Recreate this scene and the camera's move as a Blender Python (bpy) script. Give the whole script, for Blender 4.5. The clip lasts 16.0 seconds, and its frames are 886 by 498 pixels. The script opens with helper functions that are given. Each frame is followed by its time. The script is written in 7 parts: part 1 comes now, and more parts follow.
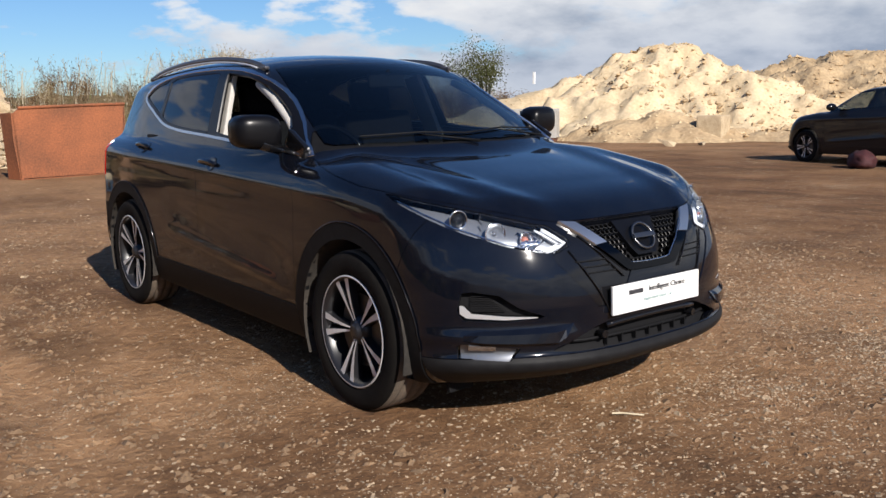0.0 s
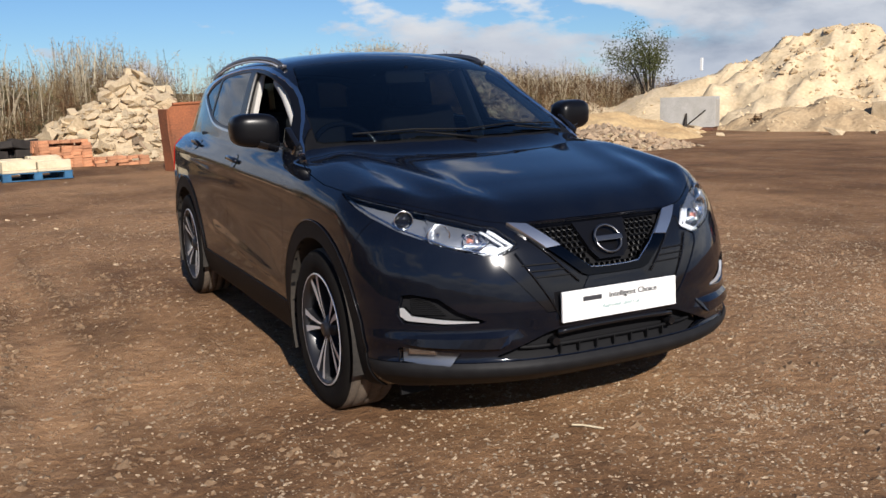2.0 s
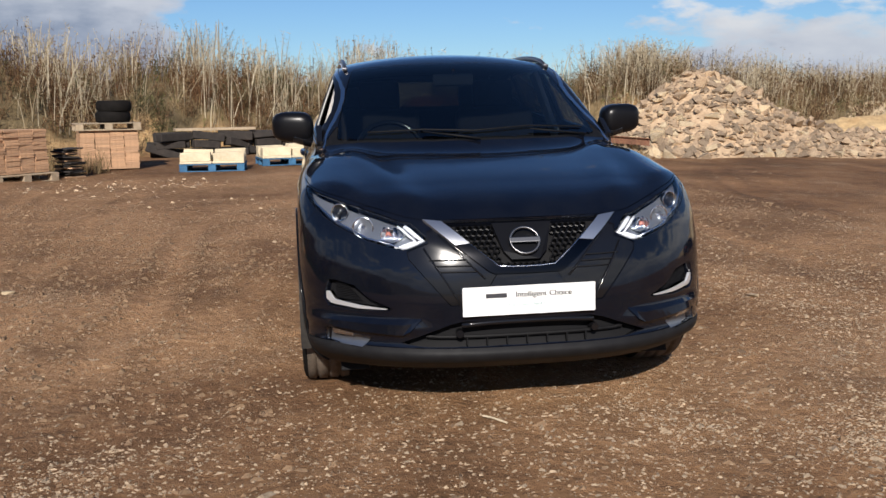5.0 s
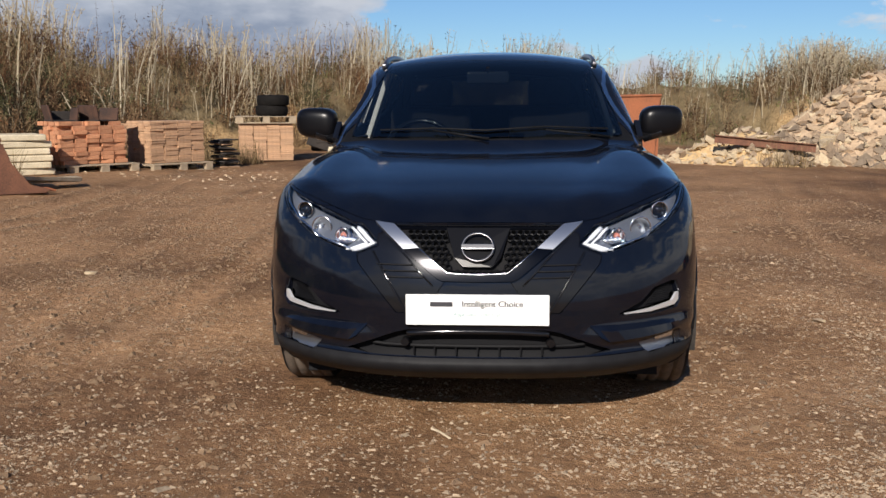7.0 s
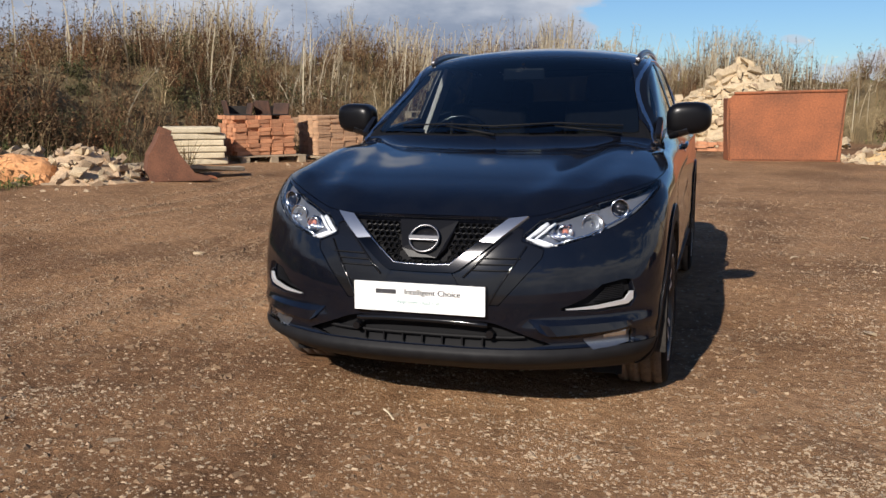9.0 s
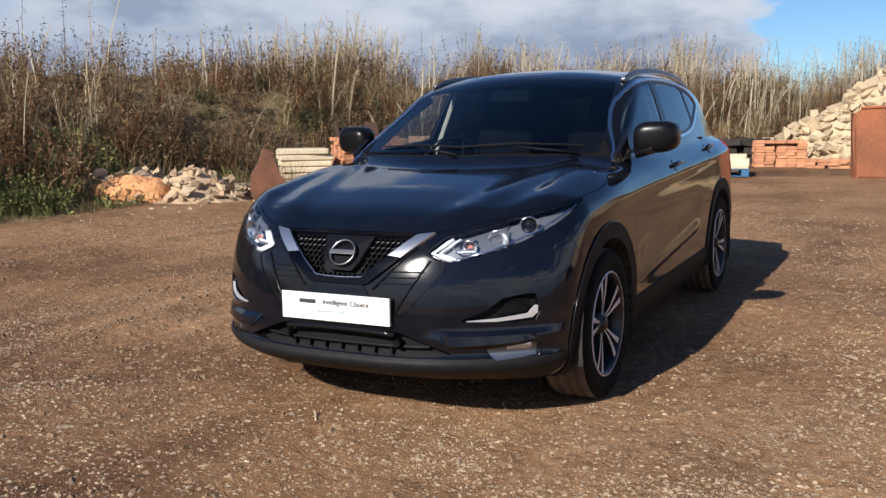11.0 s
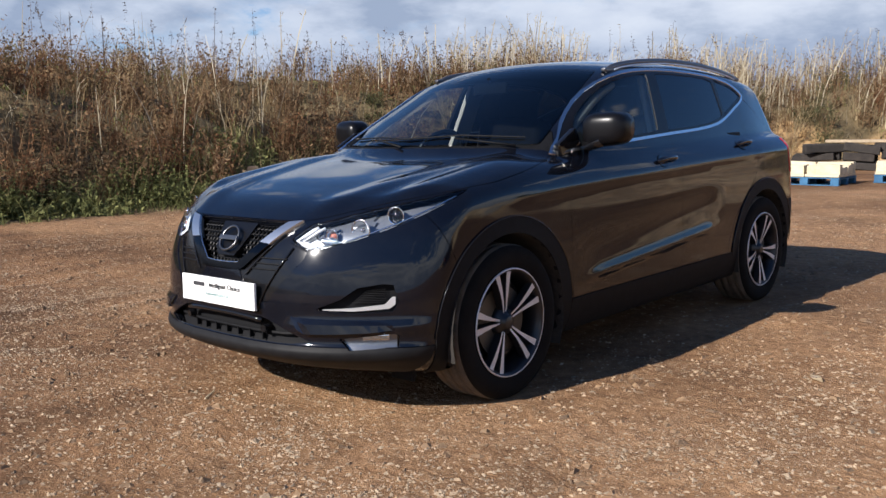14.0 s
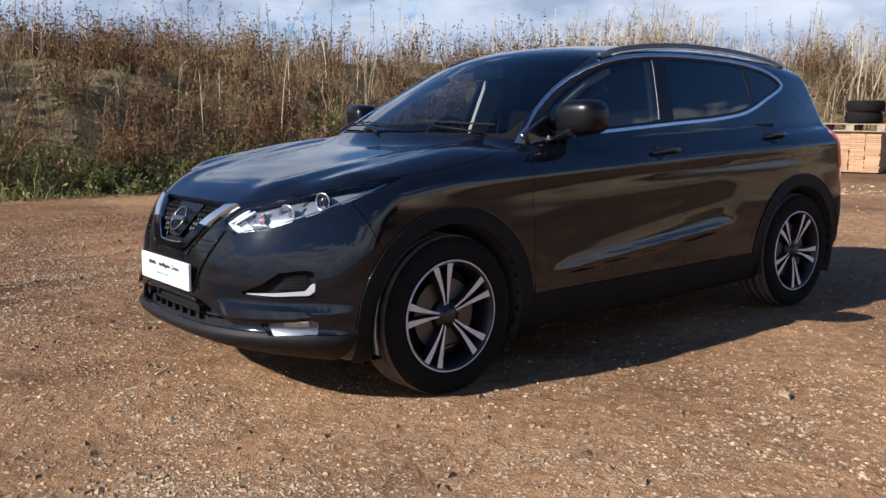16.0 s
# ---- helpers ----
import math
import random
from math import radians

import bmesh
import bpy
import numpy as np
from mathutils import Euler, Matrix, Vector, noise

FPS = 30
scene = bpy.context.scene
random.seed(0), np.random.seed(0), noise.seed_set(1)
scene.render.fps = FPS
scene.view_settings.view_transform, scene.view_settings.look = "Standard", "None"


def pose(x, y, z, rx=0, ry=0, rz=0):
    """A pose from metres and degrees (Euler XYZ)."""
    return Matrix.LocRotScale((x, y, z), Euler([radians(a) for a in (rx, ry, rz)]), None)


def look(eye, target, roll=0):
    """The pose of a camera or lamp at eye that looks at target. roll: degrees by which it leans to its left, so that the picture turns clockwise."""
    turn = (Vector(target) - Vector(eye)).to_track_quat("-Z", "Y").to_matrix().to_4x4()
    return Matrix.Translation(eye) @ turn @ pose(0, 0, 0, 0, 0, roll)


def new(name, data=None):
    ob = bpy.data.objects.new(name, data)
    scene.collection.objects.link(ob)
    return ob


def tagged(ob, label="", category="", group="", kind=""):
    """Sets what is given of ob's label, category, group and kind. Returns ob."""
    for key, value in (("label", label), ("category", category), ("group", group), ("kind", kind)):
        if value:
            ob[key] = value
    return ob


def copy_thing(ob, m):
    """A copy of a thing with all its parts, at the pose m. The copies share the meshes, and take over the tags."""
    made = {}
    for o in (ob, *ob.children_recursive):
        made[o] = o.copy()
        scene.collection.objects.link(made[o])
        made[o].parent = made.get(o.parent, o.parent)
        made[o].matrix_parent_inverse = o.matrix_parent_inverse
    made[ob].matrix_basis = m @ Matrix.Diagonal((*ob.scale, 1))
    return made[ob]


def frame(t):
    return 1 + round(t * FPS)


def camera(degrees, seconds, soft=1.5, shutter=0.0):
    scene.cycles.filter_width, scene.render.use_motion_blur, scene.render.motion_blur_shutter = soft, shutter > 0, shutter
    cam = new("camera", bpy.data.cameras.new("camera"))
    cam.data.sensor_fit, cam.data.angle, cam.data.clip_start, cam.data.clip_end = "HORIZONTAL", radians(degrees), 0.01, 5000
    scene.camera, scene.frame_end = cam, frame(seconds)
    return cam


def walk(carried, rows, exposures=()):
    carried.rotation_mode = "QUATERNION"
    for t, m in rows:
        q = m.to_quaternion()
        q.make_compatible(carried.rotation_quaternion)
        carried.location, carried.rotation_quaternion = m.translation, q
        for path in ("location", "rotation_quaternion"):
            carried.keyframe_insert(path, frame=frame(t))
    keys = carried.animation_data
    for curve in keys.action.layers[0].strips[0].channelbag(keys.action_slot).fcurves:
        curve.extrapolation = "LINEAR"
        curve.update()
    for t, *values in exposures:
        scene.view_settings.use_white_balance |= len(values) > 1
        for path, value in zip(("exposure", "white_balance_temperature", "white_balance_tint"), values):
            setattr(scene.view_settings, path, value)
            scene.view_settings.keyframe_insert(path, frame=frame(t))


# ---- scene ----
cam = camera(52.3, 16.0, soft=1.5)
PATH = [
    (0, (-2.806, -3.13, 1.188), (-1.598, -1.565, 0.886), -1.0),
    (0.5, (-2.672, -3.19, 1.215), (-1.549, -1.568, 0.889), -1.3),
    (1, (-2.483, -3.394, 1.204), (-1.444, -1.722, 0.85), -1.5),
    (1.5, (-2.293, -3.484, 1.193), (-1.323, -1.771, 0.839), -1.7),
    (2, (-2.051, -3.523, 1.199), (-1.171, -1.755, 0.884), -1.8),
    (2.5, (-1.889, -3.659, 1.201), (-1.101, -1.845, 0.902), -1.8),
    (3, (-1.71, -3.888, 1.212), (-1.018, -2.035, 0.916), -1.4),
    (3.5, (-1.497, -3.933, 1.181), (-0.904, -2.048, 0.872), -0.9),
    (4, (-1.283, -3.953, 1.211), (-0.786, -2.041, 0.896), -0.7),
    (4.5, (-1.022, -4.094, 1.202), (-0.641, -2.153, 0.903), -1.0),
    (5, (-0.794, -4.188, 1.202), (-0.524, -2.231, 0.891), -0.8),
    (7.5, (0.369, -4.056, 1.196), (0.116, -2.097, 0.883), -0.2),
    (8, (0.661, -4.132, 1.197), (0.285, -2.194, 0.872), -0.8),
    (8.5, (0.867, -4.12, 1.192), (0.391, -2.206, 0.859), -0.4),
    (9, (1.067, -4.034, 1.205), (0.483, -2.148, 0.881), 0.3),
    (9.5, (1.301, -4.01, 1.209), (0.611, -2.158, 0.902), -0.0),
    (10, (1.569, -4.005, 1.227), (0.797, -2.184, 0.935), -0.3),
    (12.5, (2.607, -3.458, 1.182), (1.483, -1.827, 0.903), -1.3),
    (13, (2.812, -3.323, 1.172), (1.606, -1.752, 0.898), -1.6),
    (13.5, (3.07, -3.196, 1.174), (1.798, -1.679, 0.897), -1.1),
    (14, (3.205, -3.018, 1.14), (1.877, -1.547, 0.874), -0.6),
    (14.5, (3.332, -2.846, 1.165), (1.944, -1.43, 0.905), -0.4),
    (15, (3.535, -2.672, 1.153), (2.073, -1.332, 0.889), -0.9),
    (15.5, (3.68, -2.503, 1.149), (2.162, -1.23, 0.873), 0.0),
    (16, (3.72, -2.32, 1.147), (2.173, -1.089, 0.847), 0.4),
]
walk(cam, [(t, look(eye, target, roll)) for t, eye, target, roll in PATH],
     [(0, 0.22, 6350, 10), (3, 0.12, 6350, 10), (5, 0.12, 6380, 10), (8.5, 0.15, 6520, 10), (10, 0.26, 6400, 10), (12.5, 0.40, 6220, 10), (14.5, 0.56, 6170, 10), (16, 0.64, 6130, 10)])


# ---------- sky, sun ----------
SUN_DIR = Vector((-0.287, -1.65, 1.0)).normalized()      # towards the sun
SUN_ELEV = math.asin(SUN_DIR.z)
SUN_AZ = math.atan2(SUN_DIR.x, SUN_DIR.y)


def build_world():
    world = bpy.data.worlds.new("sky")
    world.use_nodes = True
    scene.world = world
    nt = world.node_tree
    nt.nodes.clear()
    out = nt.nodes.new("ShaderNodeOutputWorld")
    bg = nt.nodes.new("ShaderNodeBackground")
    sky = nt.nodes.new("ShaderNodeTexSky")
    sky.sky_type = "NISHITA"
    sky.sun_disc = False
    sky.sun_elevation = SUN_ELEV
    sky.sun_rotation = SUN_AZ
    sky.air_density, sky.dust_density, sky.ozone_density = 1.0, 0.0, 3.0
    bg.inputs["Strength"].default_value = 0.070
    blue = nt.nodes.new("ShaderNodeMix")
    blue.data_type, blue.blend_type = "RGBA", "MULTIPLY"
    blue.inputs[0].default_value, blue.inputs[7].default_value = 1.0, (0.70, 0.91, 1.18, 1)
    nt.links.new(sky.outputs[0], blue.inputs[6])
    nt.links.new(blue.outputs[2], bg.inputs[0])
    # cumulus: white tops, grey undersides, thicker towards the horizon
    co = nt.nodes.new("ShaderNodeTexCoord")
    sep = nt.nodes.new("ShaderNodeSeparateXYZ")
    nt.links.new(co.outputs["Generated"], sep.inputs[0])
    stretch = nt.nodes.new("ShaderNodeMapping")
    stretch.inputs["Scale"].default_value = (1.0, 1.0, 2.6)
    nt.links.new(co.outputs["Generated"], stretch.inputs[0])

    def tex(scale, detail, rough, vector):
        n = nt.nodes.new("ShaderNodeTexNoise")
        n.inputs["Scale"].default_value, n.inputs["Detail"].default_value, n.inputs["Roughness"].default_value = scale, detail, rough
        nt.links.new(vector, n.inputs["Vector"])
        return n.outputs["Fac"]

    def math_node(op, a, b):
        n = nt.nodes.new("ShaderNodeMath")
        n.operation = op
        n.inputs[2].default_value = 0.5
        for k, v in enumerate((a, b)):
            if isinstance(v, (int, float)):
                n.inputs[k].default_value = v
            else:
                nt.links.new(v, n.inputs[k])
        return n.outputs[0]

    def ramped(fac, *stops):
        r = nt.nodes.new("ShaderNodeValToRGB")
        el = r.color_ramp.elements
        while len(el) < len(stops):
            el.new(0.5)
        for e, (p, c) in zip(el, stops):
            e.position, e.color = p, (*c, 1)
        nt.links.new(fac, r.inputs[0])
        return r.outputs[0]

    def billows(vector):
        return math_node("ADD", math_node("MULTIPLY", tex(2.6, 9, 0.52, vector), 0.62), math_node("MULTIPLY", tex(10.5, 9, 0.6, vector), 0.38))

    billow = billows(stretch.outputs[0])
    above = nt.nodes.new("ShaderNodeVectorMath")
    above.operation = "ADD"
    above.inputs[1].default_value = (0.0, 0.0, 0.11)
    nt.links.new(stretch.outputs[0], above.inputs[0])
    low_band = ramped(sep.outputs["Z"], (0.0, (0.17,) * 3), (0.05, (0.145,) * 3), (0.11, (0.11,) * 3), (0.30, (0.05,) * 3), (0.6, (0.0,) * 3))
    # a clearer gap to the north, cloudier away from it
    dot = nt.nodes.new("ShaderNodeVectorMath")
    dot.operation = "DOT_PRODUCT"
    dot.inputs[1].default_value = (0.2, 0.98, 0.0)
    nt.links.new(co.outputs["Generated"], dot.inputs[0])
    away = ramped(math_node("SUBTRACT", 1.0, dot.outputs["Value"]), (0.0, (0.05,) * 3), (0.035, (0.09,) * 3), (0.075, (0.20,) * 3), (0.16, (0.25,) * 3), (0.5, (0.28,) * 3))
    away = math_node("MULTIPLY", away, ramped(sep.outputs["Z"], (0.14, (1, 1, 1)), (0.5, (0.15, 0.15, 0.15))))
    thick = math_node("ADD", low_band, away)
    cover = ramped(math_node("ADD", billow, thick), (0.725, (0, 0, 0)), (0.765, (0.78, 0.78, 0.78)), (0.81, (1, 1, 1)))
    # bright tops and grey undersides: shaded by what lies above
    shade = ramped(math_node("ADD", billows(above.outputs[0]), math_node("MULTIPLY", thick, 0.6)), (0.58, (1.0, 1.0, 1.0)), (0.68, (0.86, 0.88, 0.92)), (0.80, (0.50, 0.56, 0.66)))
    # thinner, duller cloud to the west
    shade_mix = nt.nodes.new("ShaderNodeMix")
    shade_mix.data_type, shade_mix.blend_type = "RGBA", "MULTIPLY"
    shade_mix.inputs[0].default_value = 1.0
    nt.links.new(shade, shade_mix.inputs[6])
    nt.links.new(ramped(math_node("MULTIPLY_ADD", sep.outputs["X"], 0.5), (0.08, (0.66, 0.71, 0.80)), (0.42, (0.80, 0.83, 0.89)), (0.66, (1, 1, 1))), shade_mix.inputs[7])
    low_mix = nt.nodes.new("ShaderNodeMix")
    low_mix.data_type, low_mix.blend_type = "RGBA", "MULTIPLY"
    low_mix.inputs[0].default_value = 1.0
    nt.links.new(shade_mix.outputs[2], low_mix.inputs[6])
    nt.links.new(ramped(sep.outputs["Z"], (0.0, (0.66, 0.71, 0.80)), (0.055, (0.74, 0.78, 0.85)), (0.11, (1, 1, 1))), low_mix.inputs[7])
    cloud = nt.nodes.new("ShaderNodeBackground")
    cloud.inputs["Strength"].default_value = 0.74
    nt.links.new(low_mix.outputs[2], cloud.inputs[0])
    mx = nt.nodes.new("ShaderNodeMixShader")
    nt.links.new(cover, mx.inputs[0])
    nt.links.new(bg.outputs[0], mx.inputs[1])
    nt.links.new(cloud.outputs[0], mx.inputs[2])
    nt.links.new(mx.outputs[0], out.inputs[0])
    return nt


build_world()
sun = new("sun", bpy.data.lights.new("sun", "SUN"))
sun.data.energy, sun.data.angle, sun.data.color = 6.0, radians(0.53), (1.0, 0.92, 0.83)
sun.matrix_world = look((0, 0, 30) , Vector((0, 0, 30)) - SUN_DIR)


# ---------- small helpers ----------
def finish(name, bm, mats, parent=None, smooth=False):
    me = bpy.data.meshes.new(name)
    bm.to_mesh(me)
    bm.free()
    for m in (mats if isinstance(mats, (list, tuple)) else [mats]):
        me.materials.append(m)
    if smooth:
        me.shade_smooth()
    ob = new(name, me)
    if parent:
        ob.parent = parent
    return ob


def part(name, bm, material, parent, label="", smooth=False):
    ob = finish(name, bm, material, parent, smooth)
    if label:
        ob["label"] = label
    return ob


def curve(*pts):
    """A smooth function through (u, value) pairs."""
    u = np.array([p[0] for p in pts], float)
    v = np.array([p[1] for p in pts], float)
    d = np.diff(v) / np.diff(u)
    m = np.concatenate([[d[0]], (d[:-1] * np.diff(u)[1:] + d[1:] * np.diff(u)[:-1]) / (u[2:] - u[:-2]), [d[-1]]])

    def f(t):
        t = np.clip(t, u[0], u[-1])
        k = np.clip(np.searchsorted(u, t) - 1, 0, len(u) - 2)
        h = u[k + 1] - u[k]
        s = (t - u[k]) / h
        return ((1 + 2 * s) * (1 - s) ** 2 * v[k] + s * (1 - s) ** 2 * h * m[k]
                + s * s * (3 - 2 * s) * v[k + 1] + s * s * (s - 1) * h * m[k + 1])
    return f


def smax(a, b, k):
    h = np.maximum(k - np.abs(a - b), 0) / k
    return np.maximum(a, b) + h * h * k / 4


def smin(a, b, k):
    return -smax(-a, -b, k)


def smooth01(t):
    t = np.clip(t, 0, 1)
    return t * t * (3 - 2 * t)


def mat(name, base, rough=0.6, metal=0.0, **kw):
    """A plain principled material whose nodes can be added to."""
    m = bpy.data.materials.new(name)
    m.use_nodes = True
    b = m.node_tree.nodes["Principled BSDF"]
    b.inputs["Base Color"].default_value = (*base, 1)
    b.inputs["Roughness"].default_value = rough
    b.inputs["Metallic"].default_value = metal
    for k, v in kw.items():
        b.inputs[k].default_value = v
    return m


# ---------- materials ----------
def nodes_of(m):
    nt = m.node_tree
    return nt, nt.nodes, nt.links, nt.nodes["Principled BSDF"]


def add(nt, kind, **inputs):
    n = nt.nodes.new(kind)
    for k, v in inputs.items():
        n.inputs[k.replace("_", " ")].default_value = v
    return n


def noise_node(nt, scale, detail=4.0, rough=0.55, vector=None, coord="Object"):
    n = add(nt, "ShaderNodeTexNoise", Scale=scale, Detail=detail, Roughness=rough)
    if vector is None:
        vector = nt.nodes.new("ShaderNodeTexCoord").outputs[coord]
    nt.links.new(vector, n.inputs["Vector"])
    return n


def ramp(nt, fac, *stops):
    r = nt.nodes.new("ShaderNodeValToRGB")
    el = r.color_ramp.elements
    while len(el) < len(stops):
        el.new(0.5)
    for e, (p, c) in zip(el, stops):
        e.position, e.color = p, (*c, 1)
    nt.links.new(fac, r.inputs[0])
    return r.outputs[0]


def mixed(nt, fac, a, b, blend="MIX"):
    n = nt.nodes.new("ShaderNodeMix")
    n.data_type, n.blend_type = "RGBA", blend
    for sock, v in ((n.inputs[0], fac), (n.inputs[6], a), (n.inputs[7], b)):
        if isinstance(v, (int, float)):
            sock.default_value = v
        elif isinstance(v, tuple):
            sock.default_value = (*v, 1)
        else:
            nt.links.new(v, sock)
    return n.outputs[2]


def bumped(nt, height, strength, distance=0.01, after=None):
    b = add(nt, "ShaderNodeBump", Strength=strength, Distance=distance)
    nt.links.new(height, b.inputs["Height"])
    if after is not None:
        nt.links.new(after, b.inputs["Normal"])
    return b.outputs[0]


def grained(name, dark, light, scale=12.0, rough=0.8, bump=0.3, fine=80.0, metal=0.0, distance=0.01, vary=0.0):
    """A surface with two scales of colour and relief; vary: how far pieces differ from one another."""
    m = mat(name, light, rough, metal)
    nt, nd, ln, b = nodes_of(m)
    n1, n2 = noise_node(nt, scale), noise_node(nt, fine, 3)
    col = ramp(nt, n1.outputs["Fac"], (0.32, dark), (0.68, light))
    col = mixed(nt, 0.35, col, ramp(nt, n2.outputs["Fac"], (0.3, tuple(c * 0.7 for c in dark)), (0.7, tuple(min(1, c * 1.2) for c in light))))
    if vary:
        info = nd.new("ShaderNodeObjectInfo")
        geo = nd.new("ShaderNodeNewGeometry")
        both = nd.new("ShaderNodeMath")
        both.operation = "ADD"
        ln.new(info.outputs["Random"], both.inputs[0])
        ln.new(geo.outputs["Random Per Island"], both.inputs[1])
        half = nd.new("ShaderNodeMath")
        half.operation = "MULTIPLY"
        half.inputs[1].default_value = 0.5
        ln.new(both.outputs[0], half.inputs[0])
        tone = ramp(nt, half.outputs[0], (0.1, (1 - vary,) * 3), (0.9, (1 + 0.35 * vary, 1 + 0.25 * vary, 1 + 0.1 * vary)))
        col = mixed(nt, 1.0, col, tone, "MULTIPLY")
    ln.new(col, b.inputs["Base Color"])
    if bump:
        h1 = bumped(nt, n1.outputs["Fac"], bump, distance)
        ln.new(bumped(nt, n2.outputs["Fac"], bump * 0.7, distance * 0.4, h1), b.inputs["Normal"])
    return m


def car_paint():
    m = mat("black_blue_paint", (0.002, 0.0025, 0.005), 0.4)
    nt, nd, ln, b = nodes_of(m)
    b.inputs["Coat Weight"].default_value = 1.0
    b.inputs["Specular IOR Level"].default_value = 0.012
    b.inputs["Coat Roughness"].default_value = 0.035
    b.inputs["Coat IOR"].default_value = 1.5
    dust = noise_node(nt, 3.0, 6)
    speck = noise_node(nt, 240, 2)
    rr = ramp(nt, dust.outputs["Fac"], (0.4, (0.045,) * 3), (0.75, (0.10,) * 3))
    ln.new(rr, b.inputs["Coat Roughness"])
    dirt = noise_node(nt, 7.0, 8, 0.7)
    film = ramp(nt, dirt.outputs["Fac"], (0.40, (0.0024, 0.0031, 0.0060)), (0.8, (0.007, 0.008, 0.011)))
    ln.new(mixed(nt, 0.3, film, ramp(nt, speck.outputs["Fac"], (0.62, (0.0024, 0.0031, 0.0066)), (0.75, (0.009, 0.011, 0.018)))), b.inputs["Base Color"])
    return m


def pane(name, tint, gloss_rough=0.0, ior=1.5):
    """Glass: lets tinted light through, mirrors more at a slant."""
    m = bpy.data.materials.new(name)
    m.use_nodes = True
    nt = m.node_tree
    nt.nodes.clear()
    out = nt.nodes.new("ShaderNodeOutputMaterial")
    tr = nt.nodes.new("ShaderNodeBsdfTransparent")
    tr.inputs[0].default_value = (*tint, 1)
    gl = nt.nodes.new("ShaderNodeBsdfGlossy")
    gl.inputs["Roughness"].default_value = gloss_rough
    lw = add(nt, "ShaderNodeLayerWeight", Blend=0.5)
    pw = nt.nodes.new("ShaderNodeMath")
    pw.operation = "POWER"
    pw.inputs[1].default_value = 5.0
    nt.links.new(lw.outputs["Facing"], pw.inputs[0])
    fr = nt.nodes.new("ShaderNodeMath")
    fr.operation = "MULTIPLY_ADD"
    f0 = ((ior - 1) / (ior + 1)) ** 2 * 2.0
    fr.inputs[1].default_value, fr.inputs[2].default_value = 1 - f0, f0
    nt.links.new(pw.outputs[0], fr.inputs[0])
    mx = nt.nodes.new("ShaderNodeMixShader")
    nt.links.new(fr.outputs[0], mx.inputs[0])
    nt.links.new(tr.outputs[0], mx.inputs[1])
    nt.links.new(gl.outputs[0], mx.inputs[2])
    nt.links.new(mx.outputs[0], out.inputs[0])
    return m


M_PAINT = car_paint()
M_PLASTIC = grained("black_textured_plastic", (0.004, 0.004, 0.0045), (0.009, 0.009, 0.010), 30, 0.6, 0.15, 500, distance=0.002)
M_LIP = grained("grey_textured_plastic", (0.008, 0.008, 0.009), (0.015, 0.015, 0.016), 20, 0.55, 0.15, 500, distance=0.002)
M_GLOSS = mat("gloss_black_plastic", (0.006, 0.006, 0.007), 0.12)
M_CHROME = mat("chrome", (0.74, 0.75, 0.77), 0.12, 1.0)
M_SATIN = mat("satin_chrome", (0.62, 0.63, 0.65), 0.24, 1.0)
M_SILVER = mat("silver_paint", (0.72, 0.73, 0.75), 0.28, 0.6)
M_DARK = mat("dark_cavity", (0.008, 0.008, 0.009), 0.7)
M_RUBBER = grained("tyre_rubber", (0.004, 0.0038, 0.0036), (0.011, 0.0095, 0.0085), 9, 0.85, 0.25, 160, distance=0.003)
M_TREAD = grained("dusty_tread_rubber", (0.05, 0.042, 0.033), (0.17, 0.13, 0.095), 14, 0.9, 0.3, 200, distance=0.003)
M_ALLOY = grained("machined_alloy", (0.52, 0.52, 0.53), (0.68, 0.68, 0.69), 20, 0.35, 0.05, 300, metal=0.25, distance=0.001)
M_RIMDARK = mat("dark_rim_paint", (0.012, 0.012, 0.014), 0.35)
M_DISC = mat("brake_steel", (0.10, 0.095, 0.09), 0.45, 1.0)
M_GLASS = pane("clear_glass", (0.42, 0.47, 0.48))
M_PRIVACY = pane("privacy_glass", (0.035, 0.04, 0.045))
M_LENS = pane("lamp_lens", (0.93, 0.95, 0.97), 0.01, 1.45)
M_REFLECT = mat("lamp_reflector", (0.82, 0.83, 0.85), 0.16, 1.0)
M_DRL = mat("white_light_guide", (0.85, 0.86, 0.88), 0.3)
M_RED = mat("red_lamp_plastic", (0.30, 0.008, 0.006), 0.15)
M_GRILLE = mat("satin_black_plastic", (0.003, 0.003, 0.0035), 0.42)
M_GRILLE.node_tree.nodes["Principled BSDF"].inputs["Specular IOR Level"].default_value = 0.2
# brighter metal for the V's upper arms: the sky's reflection put into colour
M_SKYSHEEN = mat("trim_sky_sheen", (0.62, 0.63, 0.645), 0.28, 0.95)
M_CAP = mat("dull_black_cap", (0.004, 0.004, 0.005), 0.3)
M_CAP.node_tree.nodes["Principled BSDF"].inputs["Specular IOR Level"].default_value = 0.22
M_BOWL = mat("silvered_plastic", (0.22, 0.23, 0.25), 0.32, 0.6)
M_AMBER = mat("pink_amber_bulb", (0.46, 0.17, 0.12), 0.35)
M_PLATE = mat("white_plate", (0.80, 0.80, 0.78), 0.35)
M_INK = mat("dark_print", (0.03, 0.03, 0.035), 0.6)
M_GREYINK = mat("grey_print", (0.22, 0.35, 0.36), 0.6)
M_CLOTH = grained("dark_seat_cloth", (0.007, 0.007, 0.008), (0.016, 0.016, 0.018), 40, 0.9, 0.3, 400, distance=0.003)
M_DASH = grained("dark_dashboard_vinyl", (0.006, 0.006, 0.0065), (0.013, 0.013, 0.014), 60, 0.6, 0.2, 500, distance=0.002)
